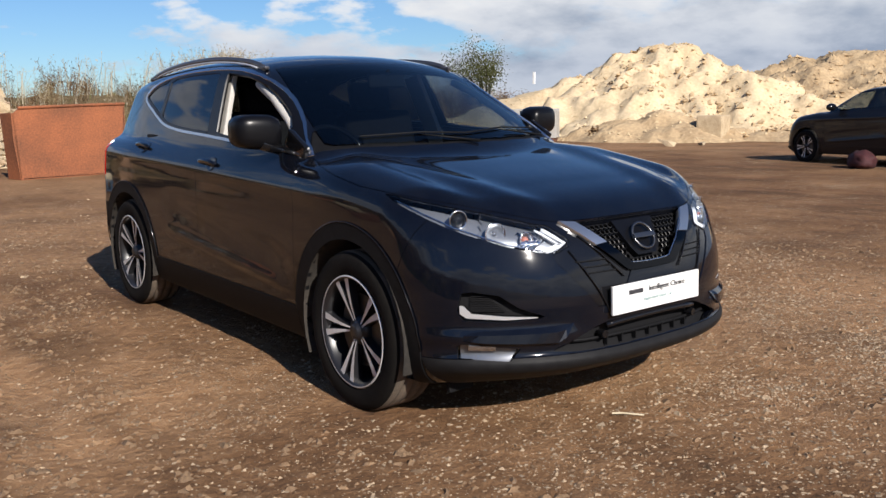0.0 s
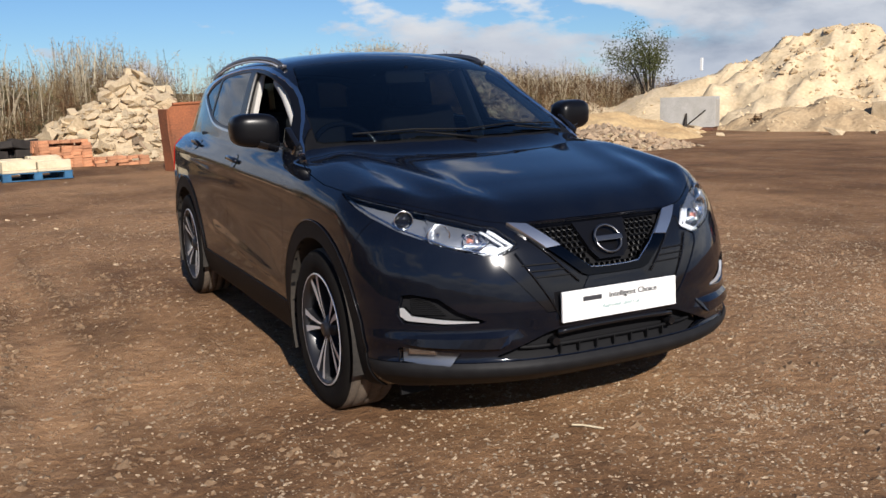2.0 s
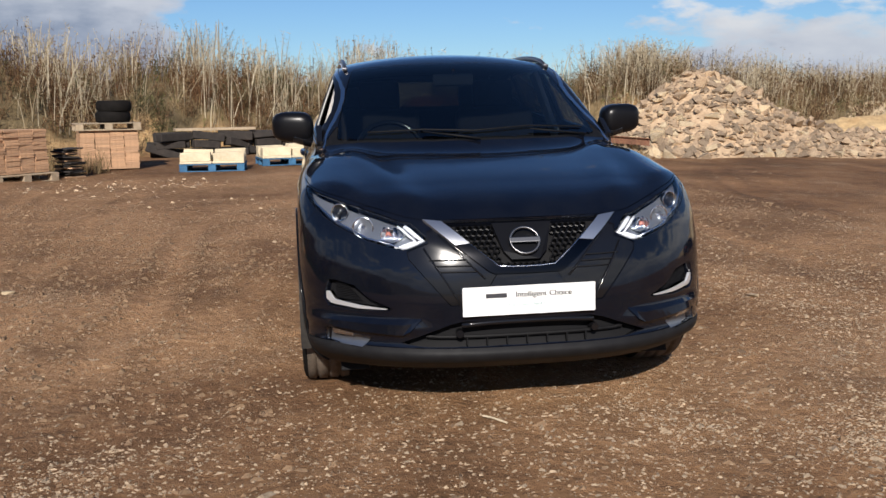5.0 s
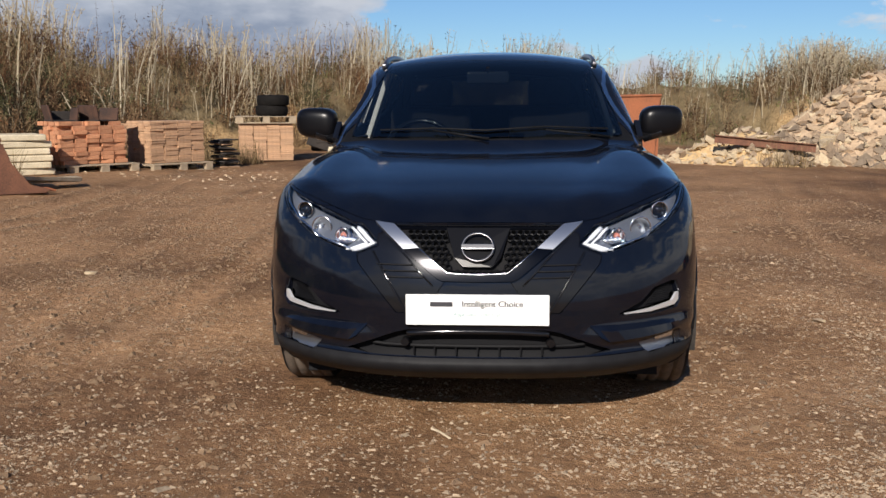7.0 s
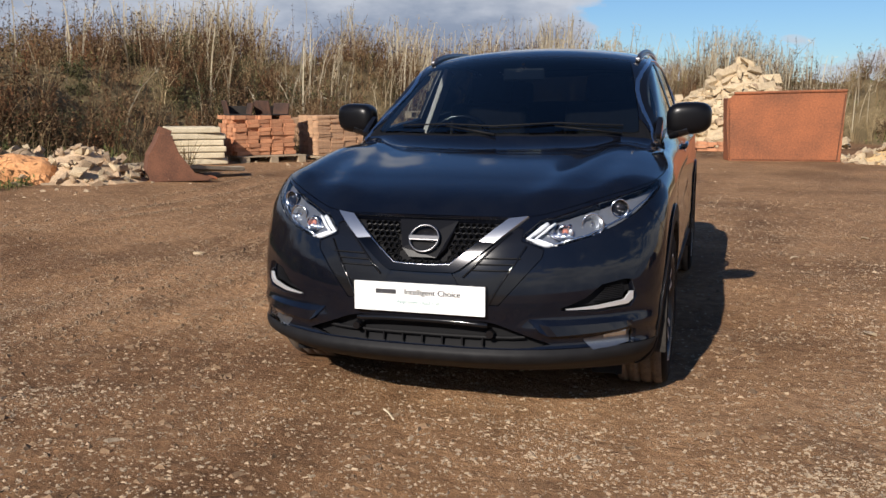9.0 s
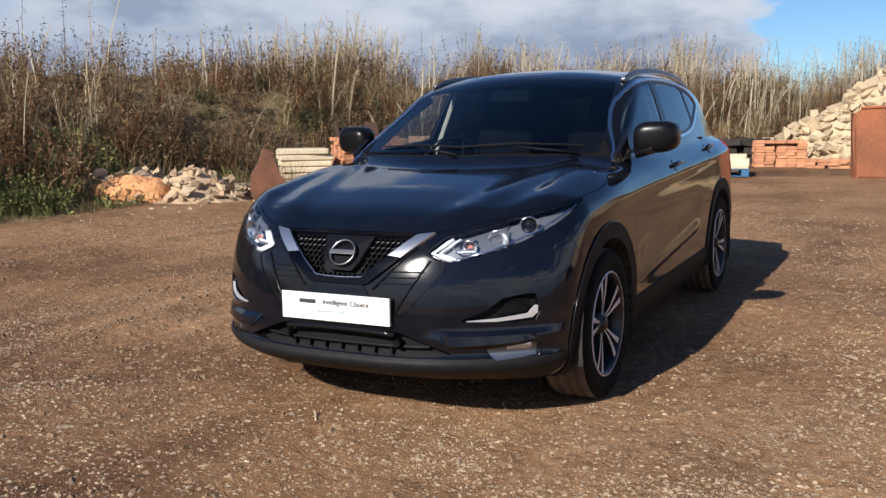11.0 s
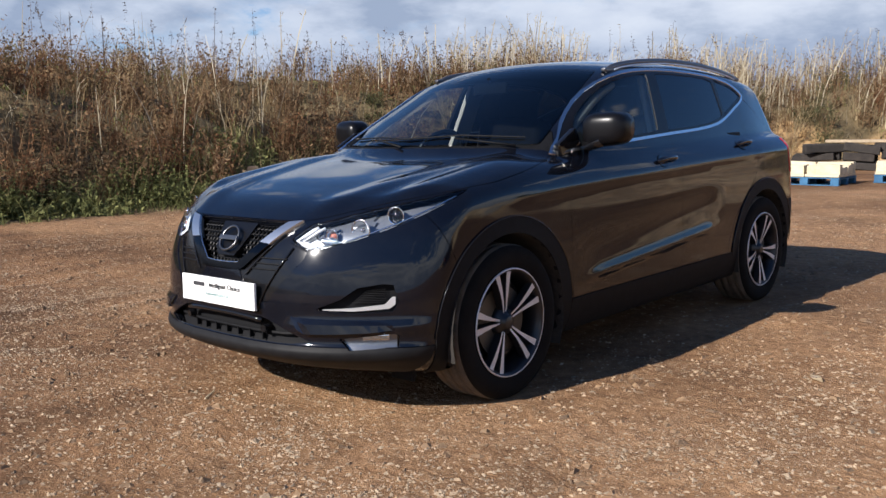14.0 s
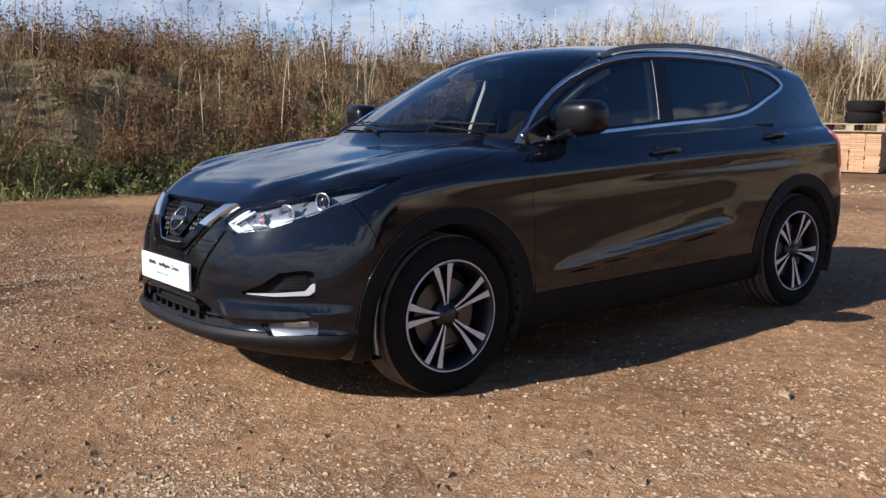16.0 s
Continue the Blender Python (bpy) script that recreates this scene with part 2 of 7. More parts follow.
M_TRIM = grained("pale_pillar_trim", (0.42, 0.40, 0.37), (0.52, 0.50, 0.46), 60, 0.8, 0.1, 500, distance=0.002)
M_SATINDARK = mat("dark_satin_rail", (0.13, 0.13, 0.14), 0.33, 0.8)
M_BADGE = mat("grey_satin_badge", (0.17, 0.17, 0.175), 0.34, 1.0)
M_FOG = mat("grey_fog_reflector", (0.24, 0.24, 0.25), 0.30, 0.8)
M_LINER = grained("dusty_wheel_liner", (0.010, 0.0095, 0.009), (0.045, 0.037, 0.029), 6, 0.9, 0.3, 60)
M_HOUSING = mat("lamp_housing_grey", (0.25, 0.26, 0.285), 0.34, 0.55)
M_DARKCHROME = mat("dark_chrome", (0.026, 0.026, 0.028), 0.15, 1.0)
for m in (M_PLASTIC, M_LIP, M_DASH, M_CLOTH, M_DARK, M_RUBBER):
    m.node_tree.nodes["Principled BSDF"].inputs["Specular IOR Level"].default_value = 0.13
M_REDBAG = grained("dark_red_cloth", (0.025, 0.005, 0.006), (0.06, 0.010, 0.012), 8, 0.8, 0.4, 50)


# ---------- the car's skin: front axle at y = 0, nose towards -y ----------
HUB_Z, TYRE_R, WHEELBASE = 0.335, 0.338, 2.646
c_width = curve((-0.95, 0.80), (-0.6, 0.85), (-0.3, 0.875), (0, 0.885), (0.6, 0.872), (1.3, 0.872), (2.2, 0.878), (2.7, 0.885), (3.1, 0.87), (3.5, 0.83))
c_sect = curve((0.15, -0.07), (0.22, -0.04), (0.32, -0.012), (0.45, 0.0), (0.6, 0.004), (0.74, 0.0), (0.86, -0.006), (0.96, -0.022), (1.04, -0.062), (1.15, -0.13))
c_nose = curve((0.15, -0.64), (0.2, -0.715), (0.245, -0.80), (0.285, -0.868), (0.31, -0.882), (0.345, -0.862), (0.42, -0.856), (0.52, -0.858), (0.6, -0.845), (0.7, -0.812), (0.78, -0.772), (0.86, -0.70), (0.95, -0.6))
c_tail = curve((0.15, 3.30), (0.3, 3.42), (0.5, 3.48), (0.72, 3.47), (0.95, 3.44), (1.1, 3.36), (1.2, 3.3))
c_bonnet = curve((-0.95, 0.66), (-0.82, 0.755), (-0.72, 0.825), (-0.6, 0.88), (-0.4, 0.932), (-0.1, 0.985), (0.2, 1.028), (0.5, 1.06), (1.0, 1.08), (3.6, 1.1))
c_crease = curve((-0.9, 0.34), (-0.6, 0.43), (0.0, 0.55), (0.5, 0.64))
c_roof = curve((0.6, 1.40), (1.0, 1.478), (1.4, 1.527), (1.8, 1.543), (2.3, 1.532), (2.8, 1.487), (3.15, 1.435))
c_glass_w = curve((0.2, 0.715), (0.5, 0.765), (0.8, 0.795), (1.2, 0.808), (1.5, 0.806), (2.3, 0.79), (2.8, 0.765), (3.3, 0.70))


def door_swage(y, z):
    line = 0.432 + 0.08 * (y - 0.5)
    d = z - line
    fade = smooth01((y - 0.45) / 0.3) * smooth01((2.10 - y) / 0.3)
    return fade * (0.012 * np.exp(-(np.minimum(d, 0) / 0.020) ** 2 - (np.maximum(d, 0) / 0.034) ** 2) - 0.008 * np.exp(-((d - 0.14) / 0.08) ** 2))


def shoulder(y, z):
    line = 0.885 + 0.035 * (y - 0.4)
    return 0.010 * np.exp(-((z - line) / 0.035) ** 2) * smooth01((y + 0.2) / 0.6)


def skin(x, y, z):
    """Below zero inside the car."""
    ax = np.sqrt(x * x + 1e-4)
    wide = c_width(y) + c_sect(z) + door_swage(y, z) + shoulder(y, z)
    side = ax - wide
    crown = c_bonnet(y) - 0.046 * (ax / 0.78) ** 2.8
    crown = crown + 0.034 * np.exp(-((ax - 0.72) / 0.12) ** 2) * smooth01((y + 0.75) / 0.4) * smooth01((0.5 - y) / 0.4)
    crown = crown + 0.014 * np.exp(-((ax - c_crease(y)) / 0.085) ** 2) * smooth01((0.6 - y) / 0.3)
    top = (z - crown) * 0.93
    facet = 0.022 * np.exp(-((z - 0.408) / 0.030) ** 2) * smooth01((ax - 0.34) / 0.16)
    brow = 0.002 * np.exp(-((z - 0.61 - 0.10 * (ax - 0.4)) / 0.042) ** 2) * smooth01((ax - 0.36) / 0.14)
    front = (c_nose(z) + 0.40 * (ax / 0.88) ** 3.0 - facet - brow - y) * 0.9
    rear = (y - c_tail(z) + 0.30 * (ax / 0.86) ** 3.4) * 0.9
    low = smax(smax(side, top, 0.065), smax(front, rear, 0.05), 0.07)
    low = smax(low, 0.19 + 0.02 * smooth01((y - 0.2) / 2.5) + 0.028 * smooth01((-y - 0.35) / 0.35) - z, 0.03)
    gside = (ax - (c_glass_w(y) - 0.33 * (z - 1.05) - 0.12 * np.maximum(z - 1.05, 0) ** 2)) * 0.95
    d = y - 0.20 - 0.50 * ax * ax
    screen = (z - 1.05 - 0.535 * d + 0.05 * d * d) * 0.87
    roof = z - c_roof(y) + 0.06 * (ax / 0.62) ** 2.2
    gtail = (y - (3.40 - 0.50 * (z - 1.0)) + 0.16 * (ax / 0.7) ** 2) * 0.88
    green = smax(smax(gside, roof, 0.07), smax(screen, gtail, 0.05), 0.05)
    green = smax(green, 0.9 - z, 0.02)
    return smin(low, green, 0.025)


def skin_grad(p):
    e = 1e-3
    g = np.stack([skin(p[:, 0] + e * (k == 0), p[:, 1] + e * (k == 1), p[:, 2] + e * (k == 2))
                  - skin(p[:, 0] - e * (k == 0), p[:, 1] - e * (k == 1), p[:, 2] - e * (k == 2)) for k in range(3)], 1) / (2 * e)
    return g


def surface_net(f, lo, hi, step):
    """Quads round the zero of f in a box."""
    ax = [np.arange(a, b + step, step) for a, b in zip(lo, hi)]
    gx, gy, gz = np.meshgrid(*ax, indexing="ij")
    val = f(gx, gy, gz)
    neg = val < 0
    n = np.array(val.shape) - 1
    total = np.zeros((*n, 3))
    count = np.zeros(n)
    for axis in range(3):
        a = [slice(None)] * 3
        b = [slice(None)] * 3
        a[axis], b[axis] = slice(0, -1), slice(1, None)
        a, b = tuple(a), tuple(b)
        cross = neg[a] != neg[b]
        t = np.where(cross, val[a] / np.where(cross, val[a] - val[b], 1), 0)
        pos = np.stack([gx[a], gy[a], gz[a]], -1).astype(float)
        pos[..., axis] += t * step
        others = [k for k in range(3) if k != axis]
        for da in (0, 1):
            for db in (0, 1):
                s = [slice(None)] * 3
                s[others[0]] = slice(da, da + n[others[0]])
                s[others[1]] = slice(db, db + n[others[1]])
                s = tuple(s)
                total += np.where(cross[s][..., None], pos[s], 0)
                count += cross[s]
    live = count > 0
    index = -np.ones(n, int)
    index[live] = np.arange(live.sum())
    verts = total[live] / count[live][:, None]
    quads = []
    for axis in range(3):
        b, c = (axis + 1) % 3, (axis + 2) % 3
        lo_s = [slice(1, -1)] * 3
        lo_s[axis] = slice(0, -1)
        hi_s = list(lo_s)
        hi_s[axis] = slice(1, None)
        flip_in = neg[tuple(lo_s)] & ~neg[tuple(hi_s)]
        flip_out = ~neg[tuple(lo_s)] & neg[tuple(hi_s)]
        for mask, order in ((flip_in, 1), (flip_out, -1)):
            w = np.argwhere(mask)
            w[:, b] += 1
            w[:, c] += 1
            corner = []
            for db, dc in ((0, 0), (-1, 0), (-1, -1), (0, -1)):
                k = w.copy()
                k[:, b] += db
                k[:, c] += dc
                corner.append(index[k[:, 0], k[:, 1], k[:, 2]])
            quads.append(np.stack(corner[::order], 1))
    return verts, np.concatenate(quads)


skin_v, skin_q = surface_net(skin, (-1.01, -0.99, 0.13), (1.01, 3.59, 1.63), 0.02)
for _ in range(4):
    g = skin_grad(skin_v)
    skin_v -= g * (skin(*skin_v.T) / np.maximum((g * g).sum(1), 1e-6))[:, None] * 0.9

# ---------- cutting the skin into panels ----------
HOLE, UNDER, SILL, ARCH, BUMPER, WING, BONNET, COWL, SCREEN, ROOF, FDOOR, RDOOR, QUARTER, TAIL, RWINDOW, LAMP, CHROME, FGLASS, RGLASS, QGLASS, PILLAR, GRILLE, VCHROME, MESHV, LOWGRILLE, LIP, FOGPOCKET, FOG, DRLTRIM, TAILLAMP, RBUMPER, FACET = range(1, 33)
PROJ = {"yz": ((0, 1, 0), (0, 0, 1)), "xz": ((1, 0, 0), (0, 0, 1)), "xy": ((1, 0, 0), (0, 1, 0)), "qz": ((1, 1, 0), (0, 0, 1))}

body_bm = bmesh.new()
for p in skin_v:
    body_bm.verts.new(p)
body_bm.verts.ensure_lookup_table()
for q in skin_q.tolist():
    body_bm.faces.new([body_bm.verts[i] for i in q])
bmesh.ops.bisect_plane(body_bm, geom=list(body_bm.verts) + list(body_bm.edges) + list(body_bm.faces), dist=1e-6, plane_co=(0, 0, 0), plane_no=(1, 0, 0), clear_inner=True)
ID = body_bm.faces.layers.int.new("id")
for f in body_bm.faces:
    f[ID] = ROOF


def inside(poly, u, v):
    hit = np.zeros(len(u), bool)
    for (a, b), (c, d) in zip(poly, poly[1:] + poly[:1]):
        cross = (b > v) != (d > v)
        hit ^= cross & (u < (c - a) * (v - b) / np.where(d == b, 1e-9, d - b) + a)
    return hit


def mark(ident, poly, proj, box=((0, 1), (-2, 4), (0, 2)), only=None):
    """Cuts the outline of poly, seen along the axis that proj leaves out, into the skin and names the faces inside it."""
    m1, m2 = (Vector(v) for v in PROJ[proj])
    faces = list(body_bm.faces)
    c = np.array([f.calc_center_median() for f in faces])
    u, v = c @ np.array(m1), c @ np.array(m2)
    pu, pv = [p[0] for p in poly], [p[1] for p in poly]
    ok = (c[:, 0] > box[0][0]) & (c[:, 0] < box[0][1])
    ok &= (c[:, 1] > box[1][0]) & (c[:, 1] < box[1][1]) & (c[:, 2] > box[2][0]) & (c[:, 2] < box[2][1])
    ok &= (u > min(pu) - 0.05) & (u < max(pu) + 0.05) & (v > min(pv) - 0.05) & (v < max(pv) + 0.05)
    local = {faces[i] for i in np.flatnonzero(ok)}
    for (a, b), (e, d) in zip(poly, poly[1:] + poly[:1]):
        length = math.hypot(e - a, d - b)
        if length < 1e-6:
            continue
        tu, tv = (e - a) / length, (d - b) / length
        near = []
        for f in local:
            p = f.calc_center_median()
            du, dv = p.dot(m1) - a, p.dot(m2) - b
            if -0.022 < du * tu + dv * tv < length + 0.022 and abs(du * tv - dv * tu) < 0.04:
                near.append(f)
        if not near:
            continue
        geom = set(near)
        for f in near:
            geom.update(f.edges)
            geom.update(f.verts)
        no = m1 * (-tv) + m2 * tu
        co = m1 * (a / m1.length_squared) + m2 * (b / m2.length_squared)
        r = bmesh.ops.bisect_plane(body_bm, geom=list(geom), dist=1e-5, plane_co=co, plane_no=no.normalized())
        local.update(g for g in r["geom"] if isinstance(g, bmesh.types.BMFace))
    local = [f for f in local if f.is_valid]
    c = np.array([f.calc_center_median() for f in local])
    for f, yes in zip(local, inside(poly, c @ np.array(m1), c @ np.array(m2))):
        if yes and (only is None or f[ID] in only):
            f[ID] = ident


def ring(cy, cz, r, n=44, a0=0.0, a1=360.0):
    return [(cy + r * math.cos(radians(a0 + (a1 - a0) * k / n)), cz + r * math.sin(radians(a0 + (a1 - a0) * k / n))) for k in range(n)]


def inset(poly, d):
    """The outline moved inwards by d (poly runs either way round)."""
    area = sum(a * e - c * b for (a, b), (c, e) in zip(poly, poly[1:] + poly[:1]))
    out = []
    n = len(poly)
    for k in range(n):
        (ax, ay), (bx, by), (cx, cy) = poly[k - 1], poly[k], poly[(k + 1) % n]
        n1 = Vector((-(by - ay), bx - ax)).normalized() * (1 if area > 0 else -1)
        n2 = Vector((-(cy - by), cx - bx)).normalized() * (1 if area > 0 else -1)
        m = n1 + n2
        m = m / max(m.length_squared * 0.5, 0.35)
        out.append((bx + m.x * d, by + m.y * d))
    return out


def spline2(pts, n=3):
    """A closed outline, rounded through its points."""
    out = []
    k = len(pts)
    for i in range(k):
        p0, p1, p2, p3 = (Vector(pts[(i + j) % k]) for j in (-1, 0, 1, 2))
        for s in range(n):
            t = s / n
            out.append(tuple(0.5 * ((2 * p1) + (p2 - p0) * t + (2 * p0 - 5 * p1 + 4 * p2 - p3) * t * t + (3 * p1 - p0 - 3 * p2 + p3) * t ** 3)))
    return out


DLO = spline2([(0.47, 1.035), (0.57, 1.105), (0.67, 1.178), (0.85, 1.285), (1.05, 1.378), (1.27, 1.438), (1.54, 1.463), (1.87, 1.466), (2.27, 1.448), (2.55, 1.408), (2.69, 1.355), (2.735, 1.31),
               (2.66, 1.268), (2.52, 1.225), (2.39, 1.182), (2.25, 1.145), (2.1, 1.124), (1.89, 1.108), (1.59, 1.095), (1.07, 1.068), (0.75, 1.05), (0.56, 1.036)], 2)
LAMP_QZ = spline2([(-0.382, 0.748), (-0.34, 0.724), (-0.28, 0.711), (-0.06, 0.742), (0.22, 0.802), (0.42, 0.856), (0.62, 0.922), (0.44, 0.903), (0.2, 0.874), (-0.05, 0.838), (-0.20, 0.812), (-0.26, 0.806), (-0.33, 0.776)], 2)
low = (0, 1), (-2, 4), (0, 0.6)
# broad panels first, then what is let into them
mark(TAIL, [(3.02, 1.6), (3.02, 0.3), (3.7, 0.3), (3.7, 1.6)], "yz")
mark(QUARTER, [(2.2, 0.1), (3.22, 0.1), (3.24, 0.7), (3.2, 1.0), (2.9, 1.2), (2.72, 1.31), (2.35, 1.16), (2.2, 1.13)], "yz", ((0.3, 1), (-2, 4), (0, 2)))
mark(WING, [(-0.7, 0.1), (0.485, 0.1), (0.485, 1.035), (0.40, 1.05), (-0.7, 0.95)], "yz", ((0.3, 1), (-2, 4), (0, 2)))
mark(FDOOR, [(0.485, 1.042), (0.47, 0.8), (0.475, 0.5), (0.52, 0.1), (1.575, 0.1), (1.565, 0.6), (1.56, 1.097), (1.07, 1.07), (0.75, 1.053)], "yz", ((0.3, 1), (-2, 4), (0, 2)))
mark(RDOOR, [(1.56, 1.097), (1.565, 0.6), (1.575, 0.1), (2.12, 0.1), (2.15, 0.45), (2.22, 0.58), (2.36, 0.70), (2.50, 0.80), (2.57, 0.93), (2.60, 1.10), (2.58, 1.247), (2.45, 1.203), (2.25, 1.147), (1.9, 1.11)], "yz", ((0.3, 1), (-2, 4), (0, 2)))
mark(BUMPER, [(-1.1, 0.1), (-0.28, 0.1), (-0.33, 0.62), (-0.44, 0.86), (-1.1, 0.86)], "yz", ((0, 1), (-2, 0), (0, 2)))
BONNET_QZ = [(-1.2, 0.8135), (-0.33, 0.815), (-0.22, 0.826), (-0.05, 0.851), (0.2, 0.887), (0.45, 0.913), (0.62, 0.928), (0.8, 0.941), (1.0, 0.972), (1.15, 1.003), (1.24, 1.03), (1.24, 1.3), (-1.2, 1.3)]
mark(BONNET, BONNET_QZ, "qz", ((0, 1), (-1.5, 0.55), (0.7, 1.2)))
mark(COWL, [(0, 0.238), (0.2, 0.258), (0.4, 0.315), (0.55, 0.385), (0.69, 0.452), (0.755, 0.49), (0.72, 0.55), (0.6, 0.7), (0, 0.7)], "xy", ((0, 1), (0, 0.6), (1.0, 1.25)))
SCREEN_XY = [(0, 0.262), (0.2, 0.282), (0.4, 0.342), (0.55, 0.413), (0.65, 0.468), (0.678, 0.50), (0.671, 0.57), (0.635, 0.78), (0.593, 1.0), (0.56, 1.16), (0.545, 1.182), (0.5, 1.172), (0.3, 1.11), (0, 1.075)]
mark(SCREEN, SCREEN_XY, "xy", ((0, 1), (0, 1.4), (1.0, 1.6)))
mark(RWINDOW, [(0, 1.06), (0.5, 1.07), (0.56, 1.15), (0.48, 1.36), (0.4, 1.39), (0, 1.40)], "xz", ((0, 1), (2.9, 4), (0.9, 1.6)))
mark(TAILLAMP, [(0.45, 0.83), (1.0, 0.80), (1.0, 1.04), (0.6, 1.03), (0.42, 0.95)], "xz", ((0.3, 1), (3.08, 4), (0.5, 1.3)))
mark(RBUMPER, [(0, 0.1), (1, 0.1), (1, 0.62), (0, 0.70)], "xz", ((0, 1), (3.05, 4), (0, 1)))


def dlo_inset(d, thin):
    """The window outline moved inwards, less so up the leaning front pillar."""
    wide, narrow = inset(DLO, d), inset(DLO, thin)
    out = []
    for (y0, z0), a, b in zip(DLO, wide, narrow):
        k = float(smooth01((1.35 - y0) / 0.35)) * (z0 > 1.048 + 0.04 * (y0 - 0.5) + 0.02)
        out.append((a[0] + (b[0] - a[0]) * k, a[1] + (b[1] - a[1]) * k))
    return out


for ident, poly in ((CHROME, DLO), (PILLAR, dlo_inset(0.015, 0.006))):
    mark(ident, poly, "yz", ((0.35, 1), (0, 3.5), (0.9, 1.7)))
GL = dlo_inset(0.030, 0.018)
glass_box = (0.35, 1), (0, 3.5), (0.9, 1.7)


def glass_between(left, right):
    """The part of the side glass between two leaning lines, each given by its y at z = 1.1 and z = 1.45."""
    out = []
    for y, z in GL:
        k = (z - 1.1) / 0.35
        lo = left[0] + (left[1] - left[0]) * k if left else -9
        hi = right[0] + (right[1] - right[0]) * k if right else 9
        out.append((min(max(y, lo), hi), z))
    return out


mark(FGLASS, glass_between((0.70, 0.70), (1.44, 1.53)), "yz", glass_box)
mark(RGLASS, glass_between((1.56, 1.63), (2.325, 2.335)), "yz", glass_box)
mark(QGLASS, glass_between((2.365, 2.375), None), "yz", glass_box)
# bumper details
mark(LIP, [(-1.1, 0.0), (-0.55, 0.0), (-0.45, 0.325), (-0.62, 0.332), (-0.82, 0.335), (-1.1, 0.335)], "yz", ((0, 1), (-2, -0.3), (0, 0.6)))
mark(MESHV, [(0.375, 0.775), (0.372, 0.735), (0.455, 0.703), (0.45, 0.675), (0.30, 0.50), (0.20, 0.50), (0.12, 0.615), (0.31, 0.80)], "xz", ((0, 1), (-1, -0.5), (0.4, 0.85)), only=(BUMPER,))
mark(GRILLE, [(0, 0.812), (0.325, 0.812), (0.10, 0.635), (0, 0.635)], "xz", ((0, 1), (-1, -0.5), (0.5, 0.9)))
mark(VCHROME, [(0.385, 0.812), (0.315, 0.804), (0.272, 0.772), (0.108, 0.642), (0, 0.637), (0, 0.614), (0.128, 0.616), (0.150, 0.626)], "xz", ((0, 1), (-1, -0.5), (0.5, 0.84)), only=(BUMPER, MESHV, GRILLE))
# upper stretch of the V's arms, cut out to carry a coloured-in reflection
mark(FACET, [(0.42, 0.82), (0.20, 0.82), (0.212, 0.728), (0.285, 0.722)], "xz", ((0, 1), (-1, -0.5), (0.5, 0.84)), only=(VCHROME,))
mark(LOWGRILLE, [(0, 0.438), (0.25, 0.436), (0.30, 0.425), (0.49, 0.352), (0.40, 0.341), (0, 0.341)], "xz", ((0, 1), (-1, -0.5), (0.2, 0.6)))
mark(FOGPOCKET, [(-0.255, 0.484), (-0.12, 0.520), (-0.02, 0.566), (0.12, 0.580), (0.175, 0.575), (0.20, 0.51), (0.165, 0.474), (-0.05, 0.468)], "qz", ((0.3, 1), (-1, -0.3), (0.2, 0.7)))
mark(DRLTRIM, [(-0.252, 0.480), (-0.05, 0.488), (0.125, 0.500), (0.168, 0.530), (0.186, 0.530), (0.184, 0.500), (0.15, 0.484), (-0.05, 0.476)], "qz", ((0.3, 1), (-1, -0.3), (0.2, 0.7)))
mark(FOG, [(-0.13, 0.366), (0.17, 0.386), (0.20, 0.378), (0.195, 0.335), (-0.08, 0.325)], "qz", ((0.3, 1), (-1, -0.3), (0.2, 0.7)))
mark(LAMP, LAMP_QZ, "qz", ((0.2, 1), (-1, 0.1), (0.6, 1.0)), only=(BUMPER, WING, BONNET, MESHV, ROOF, VCHROME))
# plastic cladding and the wheel openings
mark(SILL, [(0.3, 0.1), (2.4, 0.1), (2.4, 0.372), (0.3, 0.362)], "yz", ((0.4, 1), (0, 3), (0, 0.5)))
for cy in (0.0, WHEELBASE):
    mark(ARCH, ring(cy + 0.01, HUB_Z - 0.005, 0.462), "yz", ((0.45, 1), (-1, 4), (0, 1)), only=(WING, BUMPER, FDOOR, RDOOR, QUARTER, SILL, LIP))
    mark(HOLE, ring(cy, HUB_Z, 0.388), "yz", ((0.45, 1), (-1, 4), (0, 1)))
mark(UNDER, [(-1.1, 0.0), (3.7, 0.0), (3.7, 0.215), (-0.5, 0.2), (-1.1, 0.2)], "yz", ((0, 1), (-2, 4), (0, 0.4)))


# ---------- the car's parts ----------
car = tagged(new("car"), "black compact SUV with roof rails and silver-faced alloy wheels on gravel", "car")
body_faces = {}
for f in body_bm.faces:
    body_faces.setdefault(f[ID], []).append(f)


